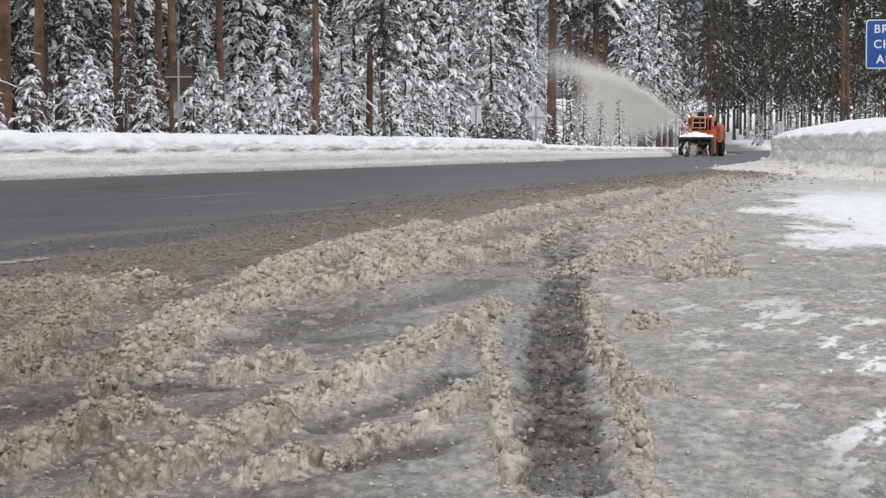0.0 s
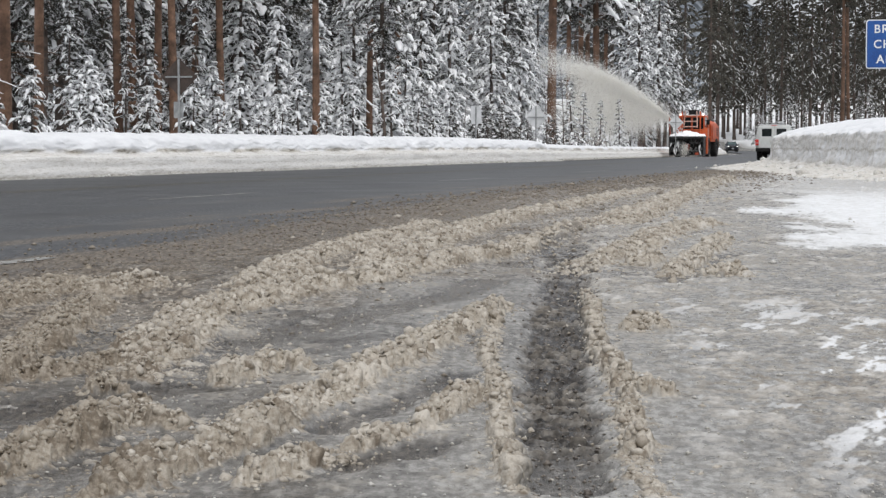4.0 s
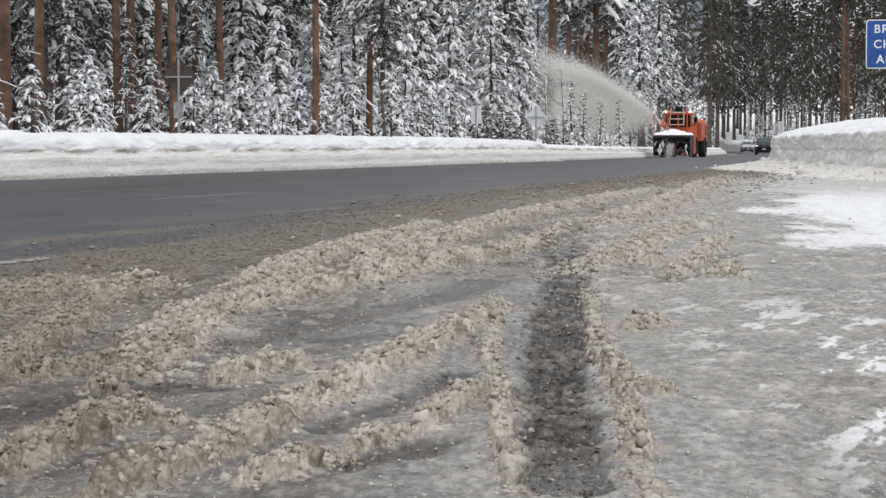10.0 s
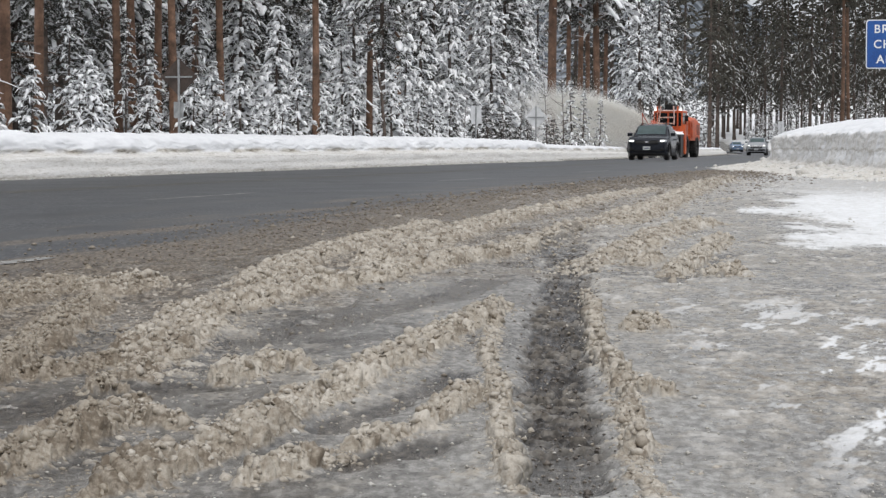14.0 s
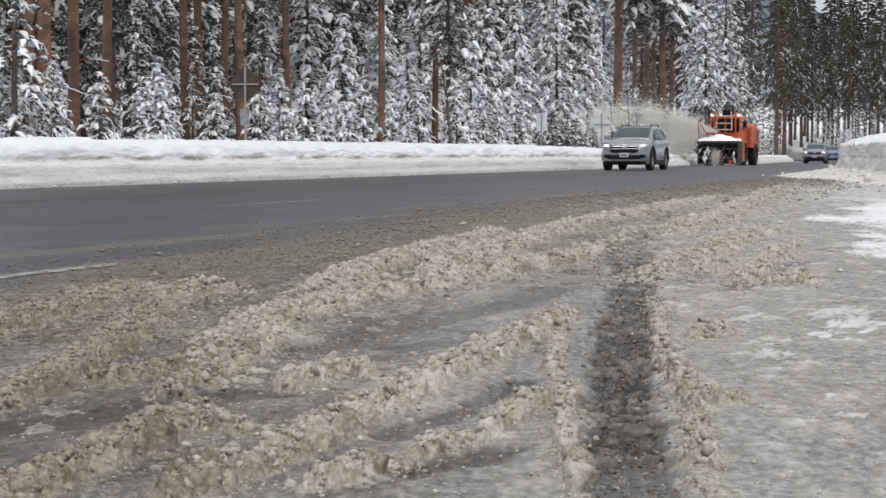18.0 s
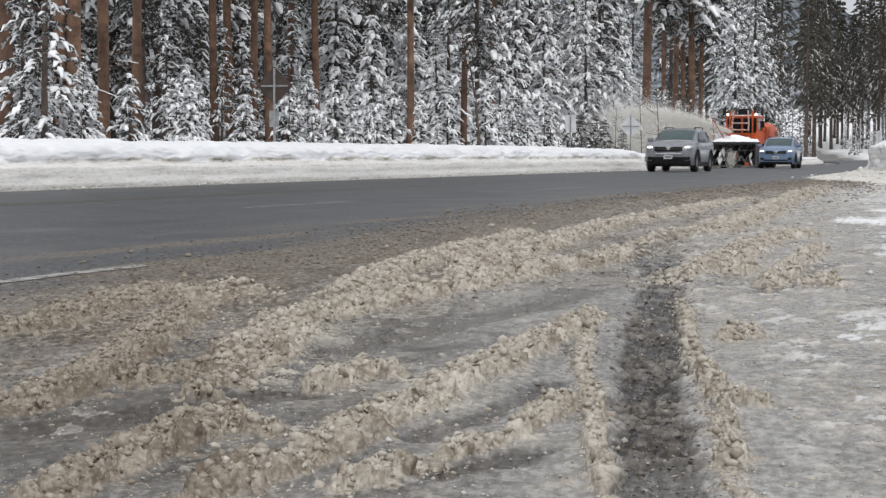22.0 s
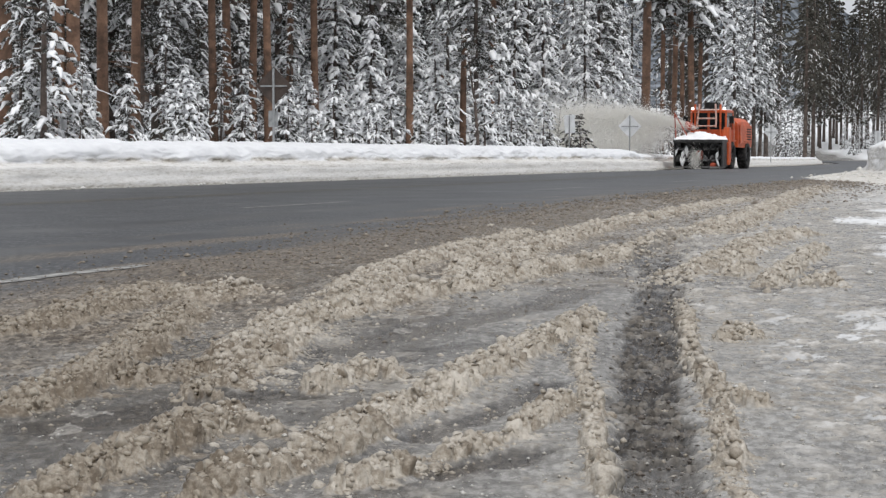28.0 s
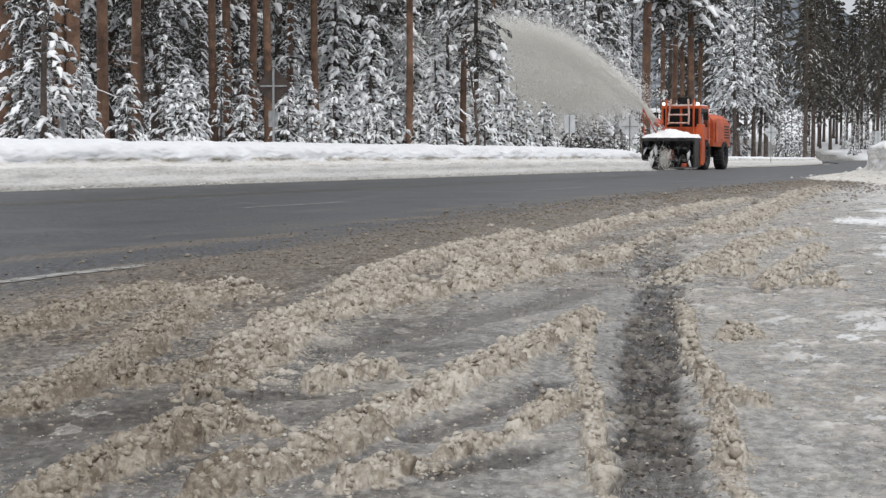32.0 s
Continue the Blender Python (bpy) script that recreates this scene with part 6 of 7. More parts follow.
def make_pickup():
    """White pickup with a tall white box cap over its bed."""
    root = new("pickup_truck")
    tagged(root, "white pickup truck with a tall white cap and barn doors", "truck")
    body = paint("dirty_white_paint", (0.66, 0.67, 0.65), (0.80, 0.81, 0.80), 0.4)
    w = 0.88
    stn = [(2.42, 0.60, 0.46, 0.82, 0.84), (2.38, 0.74, 0.42, 0.92, 0.94), (2.22, 0.84, 0.40, 0.98, 1.01), (1.9, 0.87, 0.40, 1.01, 1.05), (1.05, 0.88, 0.40, 1.05, 1.10), (0.0, 0.88, 0.40, 1.06, 1.07),
           (-1.0, 0.88, 0.42, 1.07, 1.08), (-2.36, 0.88, 0.50, 1.07, 1.08), (-2.42, 0.86, 0.52, 1.05, 1.06)]
    r = 0.37
    axles = [(1.50, r), (-1.42, r)]
    part("body", body_shell(stn, axles, 0.45).mesh("body", body), root)
    cab = Cabin([(1.0, 0.80, 1.08, 0.70, 1.10), (0.35, 0.84, 1.06, 0.62, 1.58), (-0.2, 0.85, 1.06, 0.64, 1.645), (-0.72, 0.85, 1.06, 0.66, 1.62), (-0.78, 0.84, 1.06, 0.66, 1.58)])
    part("cab", cab.shell().mesh("cab", body), root)
    cab.screen(root, "windscreen", 0.93, 0.40, SCREEN)
    for sg in (1, -1):
        cab.pane(root, "side_window", [(0.68, 0.10), (0.32, 0.90), (-0.25, 0.92), (-0.25, 0.08)][::sg], sg)
        cab.pane(root, "side_window", [(-0.33, 0.08), (-0.33, 0.90), (-0.66, 0.90), (-0.70, 0.08)][::sg], sg)
        for ax, rr in axles:
            make_wheel(root, ax, sg * 0.75, rr, 0.25, sg, RIM, 6)
        boxes("wing_mirror", BLACK, root, (0.62, 0.74, *sorted((sg * 0.90, sg * 1.10)), 1.13, 1.32), bev=0.03)
        boxes("door_handle", BLACK, root, (-0.18, -0.02, *sorted((sg * 0.875, sg * 0.905)), 0.93, 0.97), bev=0.008)
        tl = boxes("tail_light", RED_LAMP, root, (-2.455, -2.30, *sorted((sg * 0.735, sg * 0.895)), 0.72, 1.0), bev=0.015, label="red tail light")
        boxes("reversing_lamp", PLATE, tl, (-2.462, -2.45, *sorted((sg * 0.75, sg * 0.885)), 0.815, 0.845), bev=0)
        boxes("sill", BLACK, root, (-0.90, 1.0, *sorted((sg * 0.80, sg * 0.87)), 0.36, 0.44))
        boxes("mud_flap", BLACK, root, (-1.93, -1.90, *sorted((sg * 0.66, sg * 0.86)), 0.22, 0.5), bev=0)
    # the cap over the bed
    so = Soup()
    rings = []
    for x, wt, zt in ((-0.80, 0.74, 1.60), (-1.2, 0.755, 1.685), (-2.30, 0.765, 1.69), (-2.42, 0.76, 1.67)):
        rings.append([Vector((x, y, z)) for y, z in ((0.875, 1.075), (0.83, 1.35), (wt + 0.02, zt - 0.09), (wt - 0.05, zt - 0.015), (wt * 0.6, zt + 0.02), (0, zt + 0.035),
                                                     (-wt * 0.6, zt + 0.02), (-wt + 0.05, zt - 0.015), (-wt - 0.02, zt - 0.09), (-0.83, 1.35), (-0.875, 1.075))])
    n = 11
    so.add([p for q in rings for p in q], [(a * n + i, a * n + i + 1, a * n + n + i + 1, a * n + n + i) for a in range(3) for i in range(n - 1)] + [tuple(range(n))[::-1], tuple(3 * n + i for i in range(n))])
    cap = part("cap", so.mesh("cap", body, False), root, "tall white fibreglass cap")
    boxes("rain_gutter", BLACK, cap, (-2.28, -0.98, 0.765, 0.80, 1.545, 1.60), (-2.28, -0.98, -0.80, -0.765, 1.545, 1.60), bev=0.01)
    boxes("brake_light", RED_LAMP, cap, (-2.445, -2.42, -0.14, 0.14, 1.655, 1.68), bev=0.005)
    for sg in (1, -1):
        for a, b in ((-1.66, -1.14), (-2.22, -1.74)):
            so = Soup()
            ya, yb = 0.872, 0.812
            so.add([Vector((a, sg * ya, 1.16)), Vector((b, sg * ya, 1.16)), Vector((b, sg * yb, 1.50)), Vector((a, sg * yb, 1.50))], [(0, 1, 2, 3)[::sg]])
            part("cap_window", so.mesh("cap_window", GLASS, False), cap)
        door = boxes("barn_door", body, root, (-2.47, -2.40, *sorted((sg * 0.02, sg * 0.73)), 0.56, 1.62), bev=0.02)
        boxes("door_window", GLASS, door, (-2.478, -2.46, *sorted((sg * 0.13, sg * 0.56)), 1.16, 1.50), bev=0.004)
        boxes("window_rubber", BLACK, door, (-2.474, -2.46, *sorted((sg * 0.115, sg * 0.575)), 1.145, 1.515), bev=0.004)
    boxes("latch", STEEL, root, (-2.50, -2.46, -0.06, 0.06, 0.98, 1.12), bev=0.01)
    boxes("rear_bumper", BLACK, root, (-2.62, -2.40, -0.86, 0.86, 0.42, 0.60), bev=0.04)
    pl = boxes("number_plate", PLATE, root, (-2.635, -2.615, -0.16, 0.16, 0.46, 0.59), bev=0.006)
    boxes("plate_bar", MARK, pl, (-2.638, -2.634, -0.11, 0.11, 0.50, 0.545), bev=0)
    boxes("roof_hatch", BLACK, root, (-1.95, -1.2, -0.36, 0.36, 1.70, 1.765), bev=0.03, label="black roof vent")
    boxes("front_bumper", BLACK, root, (2.36, 2.52, -0.82, 0.82, 0.42, 0.60), bev=0.05)
    boxes("headlight", DIM_LAMP, root, (2.30, 2.40, 0.52, 0.80, 0.74, 0.90), (2.30, 2.40, -0.80, -0.52, 0.74, 0.90))
    boxes("grille", BLACK, root, (2.38, 2.435, -0.48, 0.48, 0.68, 0.90))
    boxes("chassis", BLACK, root, (-2.35, 2.2, -0.55, 0.55, 0.34, 0.85), bev=0.03)
    so = Soup()
    so.tube([Vector((-2.3, 0, 0.30)), Vector((-1.2, 0, 0.32))], [0.04, 0.04], 8)
    box(so, -1.55, -1.30, -0.7, 0.7, 0.27, 0.40, 0.04)
    part("axle", so.mesh("axle", BLACK), root)
    root.scale = (0.93, 0.93, 0.93)
    return root


def grains(seed, count, length, radius, tall=1.0):
    rng = np.random.RandomState(seed)
    count = int(count * 1.35)
    c = rng.normal(size=(count, 3)) * np.array([length * 0.5, radius * 0.40, radius * 0.40 * tall])
    size = rng.uniform(0.010, 0.022, (count, 1, 1))
    v = (c[:, None, :] + rng.normal(size=(count, 3, 3)) * size).reshape(-1)
    me = bpy.data.meshes.new("puff")
    me.vertices.add(count * 3)
    me.vertices.foreach_set("co", v.astype(np.float32))
    me.loops.add(count * 3)
    me.loops.foreach_set("vertex_index", np.arange(count * 3, dtype=np.int32))
    me.polygons.add(count)
    me.polygons.foreach_set("loop_start", np.arange(0, count * 3, 3, dtype=np.int32))
    me.update(calc_edges=True)
    me.materials.append(SPRAY)
    return me


def make_blower():
    """Orange snow blower truck with a wide rotary head."""
    root = new("snow_blower_truck")
    tagged(root, "orange rotary snow blower truck with a snow-caked black head", "snow blower")
    # running gear
    boxes("chassis", BLACK, root, (-3.9, 2.4, -0.75, 0.75, 0.55, 1.0), (-3.95, -3.7, -1.0, 1.0, 0.7, 1.1), bev=0.04)
    for x in (1.35, -2.35):
        for sg in (1, -1):
            make_wheel(root, x, sg * 1.0, 0.66, 0.46, sg, SOOTY, 6, True)
    # engine cover at the back
    so = Soup()
    rings = []
    for x, w, z0, z1 in ((-3.95, 0.98, 1.12, 2.05), (-3.75, 1.12, 1.08, 2.35), (-2.9, 1.16, 1.06, 2.56), (-1.1, 1.16, 1.06, 2.60), (-0.25, 1.12, 1.08, 2.50)):
        rings.append([Vector((x, y, z)) for y, z in ((w, z0), (w * 1.02, (z0 + z1) / 2), (w * 0.98, z1 - 0.22), (w * 0.82, z1 - 0.05), (w * 0.4, z1), (-w * 0.4, z1), (-w * 0.82, z1 - 0.05),
                                                     (-w * 0.98, z1 - 0.22), (-w * 1.02, (z0 + z1) / 2), (-w, z0))])
    n = 10
    so.add([p for q in rings for p in q], [(a * n + i, a * n + n + i, a * n + n + (i + 1) % n, a * n + (i + 1) % n) for a in range(4) for i in range(n)] + [tuple(range(n)), tuple(4 * n + i for i in range(n))[::-1]])
    cover = part("engine_cover", so.mesh("engine_cover", ORANGE, False), root)
    for sg in (1, -1):
        boxes("side_panel", ORANGE, cover, (-3.4, -0.5, *sorted((sg * 1.17, sg * 1.20)), 1.25, 2.2), bev=0.01)
        for k in range(5):
            boxes("louvre", BLACK, cover, (-3.2, -2.2, *sorted((sg * 1.198, sg * 1.215)), 1.45 + 0.13 * k, 1.51 + 0.13 * k), bev=0)
        for mx_ in ((-3.2, -1.5), (0.55, 2.15)):
            boxes("mudguard", ORANGE, root, (*mx_, *sorted((sg * 0.80, sg * 1.22)), 1.36, 1.42), bev=0.02)
    # cab
    cab = boxes("cab", ORANGE, root, (-0.2, 1.45, -0.92, 0.92, 1.10, 1.95), (-0.2, 1.45, -0.92, 0.92, 2.78, 2.92), (-0.2, -0.05, -0.92, 0.92, 1.95, 2.8), (1.33, 1.45, 0.82, 0.92, 1.95, 2.8), (1.33, 1.45, -0.92, -0.82, 1.95, 2.8),
                (1.33, 1.45, -0.06, 0.06, 1.95, 2.8), bev=0.04)
    for a, b in ((-0.82, -0.06), (0.06, 0.82)):
        boxes("windscreen", GLASS, cab, (1.36, 1.40, a, b, 1.94, 2.80), bev=0)
    for sg in (1, -1):
        boxes("side_window", GLASS, cab, (-0.05, 1.34, *sorted((sg * 0.86, sg * 0.89)), 1.95, 2.78), bev=0)
        boxes("cab_mirror", BLACK, root, (1.40, 1.5, *sorted((sg * 1.05, sg * 1.28)), 2.25, 2.62), bev=0.03)
        boxes("mirror_arm", BLACK, root, (1.40, 1.44, *sorted((sg * 0.9, sg * 1.1)), 2.55, 2.59), bev=0)
        for o in (0.80, 0.60):
            boxes("work_lamp", LAMP if o > 0.7 else DIM_LAMP, root, (1.42, 1.52, *sorted((sg * (o - 0.065), sg * (o + 0.065))), 2.93, 3.05), bev=0.03, label="round work lamp")
    boxes("roof_snow", SNOW, root, (-0.2, 1.35, -0.85, 0.85, 2.915, 2.97), bev=0.025, label="white snow on the roof")
    boxes("beacon_box", BLACK, root, (0.35, 0.95, -0.30, 0.36, 2.92, 3.32), bev=0.05, label="black exhaust and beacon housing")
    # guard ladder before the cab
    so = Soup()
    for y in (-0.52, 0.42):
        so.tube([Vector((1.68, y, 2.05)), Vector((1.60, y, 2.5)), Vector((1.50, y * 0.85, 3.22))], [0.045, 0.045, 0.045], 6)
    for z, x in ((2.12, 1.67), (2.50, 1.60), (2.92, 1.53)):
        so.tube([Vector((x, -0.52, z)), Vector((x, 0.42, z))], [0.04, 0.04], 6)
    part("guard_frame", so.mesh("guard_frame", PALE), root, "frosted pale red guard frame")
    for y in (0.62, -0.66):
        so = Soup()
        so.tube([Vector((1.55, y, 1.2)), Vector((1.52, y, 3.2))], [0.05, 0.05], 6)
        part("exhaust_stack", so.mesh("exhaust_stack", ORANGE), root)
    # rotary head
    head = new("blower_head")
    head.parent = root
    head.matrix_basis = Matrix.Diagonal((1, 0.94, 1, 1))
    boxes("housing", SOOTY, head, (2.45, 2.6, -1.28, 1.28, 0.12, 1.42), (2.45, 3.75, 1.22, 1.30, 0.12, 1.38), (2.45, 3.75, -1.30, -1.22, 0.12, 1.38), (2.45, 3.85, -1.30, 1.30, 1.34, 1.44), (3.70, 3.86, -1.30, 1.30, 1.28, 1.44), bev=0.03)
    boxes("cutting_edge", STEEL, head, (3.0, 3.75, -1.28, 1.28, 0.06, 0.13), bev=0.01)
    boxes("frame_arm", RED_STEEL, head, (1.2, 2.5, -0.66, -0.50, 0.45, 0.75), (1.2, 2.5, 0.50, 0.66, 0.45, 0.75), bev=0.03)
    boxes("side_column", ORANGE, head, (2.0, 2.5, 1.05, 1.36, 0.3, 2.05), (2.35, 2.75, 1.22, 1.40, 0.2, 1.3), bev=0.04, label="orange drive column")
    for sg in (1, -1):
        for lo in (0.42, 0.98):
            au = Soup()
            pts = []
            m = 44
            for i in range(m + 1):
                a = sg * 2 * math.pi * 2.2 * i / m
                y = sg * (0.22 + 0.98 * i / m)
                for rr in (0.10, 0.27):
                    for o in (-0.012, 0.012):
                        pts.append(Vector((rr * math.cos(a), y + o, rr * math.sin(a))))
            au.add(pts, [f for i in range(m) for f in ((4 * i, 4 * i + 4, 4 * i + 6, 4 * i + 2), (4 * i + 1, 4 * i + 3, 4 * i + 7, 4 * i + 5), (4 * i + 2, 4 * i + 6, 4 * i + 7, 4 * i + 3))])
            au.tube([Vector((0, sg * 0.2, 0)), Vector((0, sg * 1.22, 0))], [0.06, 0.06], 8)
            part("auger", au.mesh("auger", FROSTED, False), head, "snowy steel ribbon auger", pose(3.38, 0, lo))
    boxes("skid_plate", RED_STEEL, head, (2.9, 3.7, 0.62, 0.90, 0.08, 0.30), bev=0.08, label="red skid at the foot of the head")
    drum = Soup()
    lathe(drum, [(0.02, -0.16), (0.20, -0.16), (0.24, -0.12), (0.24, 0.12), (0.20, 0.16), (0.02, 0.16)], 18)
    part("gearbox", drum.mesh("gearbox", RED_STEEL), head, "worn red gearbox", pose(3.35, 0, 0.68))
    rng = random.Random(5)
    for k in range(5):
        y = -1.0 + 0.5 * k
        boxes("curtain_flap", BLACK, head, (3.80, 3.86, y - 0.13, y + 0.10, 1.0 + 0.2 * rng.random(), 1.30), bev=0.01)
    # caked snow on the head
    so = Soup()
    nx_, ny_ = 14, 26
    P = []
    for i in range(nx_ + 1):
        for j in range(ny_ + 1):
            u, v = i / nx_, j / ny_
            edge = max(0.0, math.sin(math.pi * min(1, max(0, u)))) ** 0.22 * max(0.0, math.sin(math.pi * v)) ** 0.18
            z = 1.43 + edge * (0.13 + 0.34 * (1 - u) * math.exp(-((v - 0.42) / 0.36) ** 2) + 0.20 * noise.noise(Vector((u * 3, v * 5, 0))) + 0.10 * noise.noise(Vector((u * 9, v * 14, 3))))
            P.append(Vector((2.35 + (1.50 + 0.10 * noise.noise(Vector((v * 9, 7, 1)))) * u, -1.30 + 2.60 * v, z)))
    so.add(P, [(i * (ny_ + 1) + j, (i + 1) * (ny_ + 1) + j, (i + 1) * (ny_ + 1) + j + 1, i * (ny_ + 1) + j + 1) for i in range(nx_) for j in range(ny_)])
    part("caked_snow", so.mesh("caked_snow", SNOW), head, "white snow caked on the head")
    for k in range(9):
        c = Soup()
        y, z, sl = rng.uniform(-1.1, 1.1), rng.uniform(0.25, 0.95), rng.choice((-1, 1)) * rng.uniform(0.05, 0.22)
        c.tube([Vector((3.52, y, z + 0.24)), Vector((3.62, y + 0.4 * sl, z + 0.08)), Vector((3.64, y + 0.8 * sl, z - 0.1)), Vector((3.55, y + sl, z - 0.26))], [0.02, 0.055 + 0.04 * rng.random(), 0.05, 0.015], 6)
        part("snow_lump", c.mesh("snow_lump", SNOW), head, "white snow stuck in the auger")
    so = Soup()
    so.tube([Vector((2.6, -0.2, 1.3)), Vector((2.6, -0.35, 1.75)), Vector((2.62, -0.65, 2.05)), Vector((2.65, -0.95, 2.2))], [0.22, 0.22, 0.20, 0.18], 10)
    part("chute", so.mesh("chute", RED_STEEL), head, "red discharge chute")
    so = Soup()
    so.tube([Vector((3.3, -1.27, 1.3)), Vector((3.3, -1.36, 2.75))], [0.035, 0.03], 6)
    so.tube([Vector((3.3, -1.36, 2.72)), Vector((3.25, -0.62, 1.5))], [0.03, 0.03], 6)
    part("marker_pole", so.mesh("marker_pole", RED_STEEL), head, "red marker pole")
    ob = part("snow_spray", grains(90, 2600, 0.16, 0.42, 1.5), head, "white snow spilling from the augers", pose(3.78, -0.12, 0.45))
    ob["kind"] = "stuff"
    boxes("step", BLACK, root, (0.2, 0.9, 0.92, 1.15, 0.6, 0.66), (0.2, 0.9, 0.92, 1.15, 0.95, 1.0), bev=0.01)
    boxes("hand_rail", PALE, root, (1.2, 1.24, 0.95, 0.99, 1.2, 2.4), (-0.1, -0.06, 0.95, 0.99, 1.2, 2.4), bev=0)
    return root


# ---- the plume of blown snow: puffs of grains along the throw ----
PUFFS = [(0.04, 0.20, 6000), (0.11, 0.32, 10000), (0.19, 0.46, 14000), (0.28, 0.62, 17000), (0.38, 0.80, 19000), (0.49, 1.0, 20000), (0.61, 1.2, 20000), (0.74, 1.45, 18000), (0.88, 1.7, 13000), (1.03, 2.0, 9000),
         (1.2, 2.3, 5500), (1.38, 2.6, 3500)]
VEILS = [(0.24, 1.0, 0.55, 9000), (0.36, 1.4, 0.95, 16000), (0.50, 1.8, 1.5, 24000), (0.64, 2.1, 2.1, 27000), (0.80, 2.4, 2.8, 22000), (0.96, 2.6, 3.5, 14000), (0.66, 1.7, 0.9, 12000), (0.85, 1.9, 1.3, 11000)]


def make_plume():
    root = new("snow_plume")
    tagged(root, "greyish white plume of blown snow from the chute", "snow plume")
    made = []
    for k, (tau, rad, n) in enumerate(PUFFS):
        ob = part("puff", grains(100 + k, n, 0.40 + 0.80 * rad, 0.62 * rad), root)
        ob["kind"] = "stuff"
        made.append((ob, tau, 0.0))
    for k, (tau, rad, drop, n) in enumerate(VEILS):
        ob = part("veil", grains(200 + k, int(n * 1.7), 1.3, rad, 1.2), root)
        ob["kind"] = "stuff"
        made.append((ob, tau, drop))
    return root, made


# ---- road signs ----
SIGN_BACK = material("dull_aluminium_sign_back", (0.70, 0.71, 0.72), (0.82, 0.83, 0.84), 0.5, 0.0, scale=3, fine=25)
BROWN_BACK = material("dark_brown_sign_back", (0.045, 0.032, 0.026), (0.085, 0.06, 0.048), 0.7, scale=3, fine=25)
POST = material("galvanised_post", (0.26, 0.27, 0.27), (0.42, 0.43, 0.43), 0.5, 0.4, scale=6)
BLUE = material("blue_sign_face", (0.010, 0.065, 0.26), (0.018, 0.095, 0.34), 0.4, scale=2, fine=30)
WHITE = material("white_sign_sheeting", (0.72, 0.73, 0.74), (0.85, 0.86, 0.86), 0.45, scale=5)


def slab(name, outline, thick, mat_, parent, at=None, label=""):
    """A flat plate from an outline in the y-z plane."""
    n = len(outline)
    so = Soup()
    so.add([Vector((-thick / 2, y, z)) for y, z in outline] + [Vector((thick / 2, y, z)) for y, z in outline],
           [tuple(range(n))[::-1], tuple(range(n, 2 * n))] + [(i, (i + 1) % n, n + (i + 1) % n, n + i) for i in range(n)])
    return part(name, so.mesh(name, mat_, False), parent, label, at)


def rounded(w, h, r, n=5):
    out = []
    for cx, cy, a0 in ((w / 2 - r, h / 2 - r, 0), (-w / 2 + r, h / 2 - r, 90), (-w / 2 + r, -h / 2 + r, 180), (w / 2 - r, -h / 2 + r, 270)):
        for k in range(n + 1):
            a = radians(a0 + 90 * k / n)
            out.append((cx + r * math.cos(a), cy + r * math.sin(a)))
    return out


def make_diamond_sign(x, y, z0, mid, side, yaw, mat_, label, brace=True, tab=False, post_w=0.05):
    root = new("road_sign")
    root.matrix_basis = pose(x, y, z0, 0, 0, yaw)
    tagged(root, label, "road sign", "road signs seen from behind")
    d = side / math.sqrt(2)
    slab("panel", [(0, d), (-d, 0), (0, -d), (d, 0)], 0.006, mat_, root, pose(0.03, 0, mid))
    boxes("post", POST, root, (-0.02, 0.02, -post_w / 2, post_w / 2, -0.4, mid + d * 0.92), bev=0.006)
    if brace:
        boxes("crossbar", POST, root, (-0.03, 0.03, -d * 0.72, d * 0.72, mid - 0.02, mid + 0.02), bev=0.004)
    if tab:
        slab("tab_panel", rounded(0.26, 0.42, 0.03), 0.006, POST, root, pose(0.035, 0.02, mid - d - 0.34))
    return root


def make_square_sign(x, y, z0, mid, w, h, yaw, label):
    root = new("road_sign")
    root.matrix_basis = pose(x, y, z0, 0, 0, yaw)
    tagged(root, label, "road sign", "road signs seen from behind")
    slab("panel", rounded(w, h, 0.04), 0.006, SIGN_BACK, root, pose(0.03, 0, mid, -3))
    boxes("post", POST, root, (-0.02, 0.02, -0.025, 0.025, -0.4, mid + h * 0.45), bev=0.006)
    return root


def letters(parent, text, x, z, size, name="lettering"):
    cu = bpy.data.curves.new(name, "FONT")
    cu.body, cu.size, cu.extrude, cu.space_character = text, size, 0.002, 1.15
    cu.offset = 0.004
    ob = new("text_source", cu)
    bpy.context.view_layer.update()
    me = bpy.data.meshes.new_from_object(ob.evaluated_get(bpy.context.evaluated_depsgraph_get()))
    bpy.data.objects.remove(ob)
    me.materials.clear()
    me.materials.append(WHITE)
    return part(name, me, parent, "", pose(x, -0.012, z, 90))


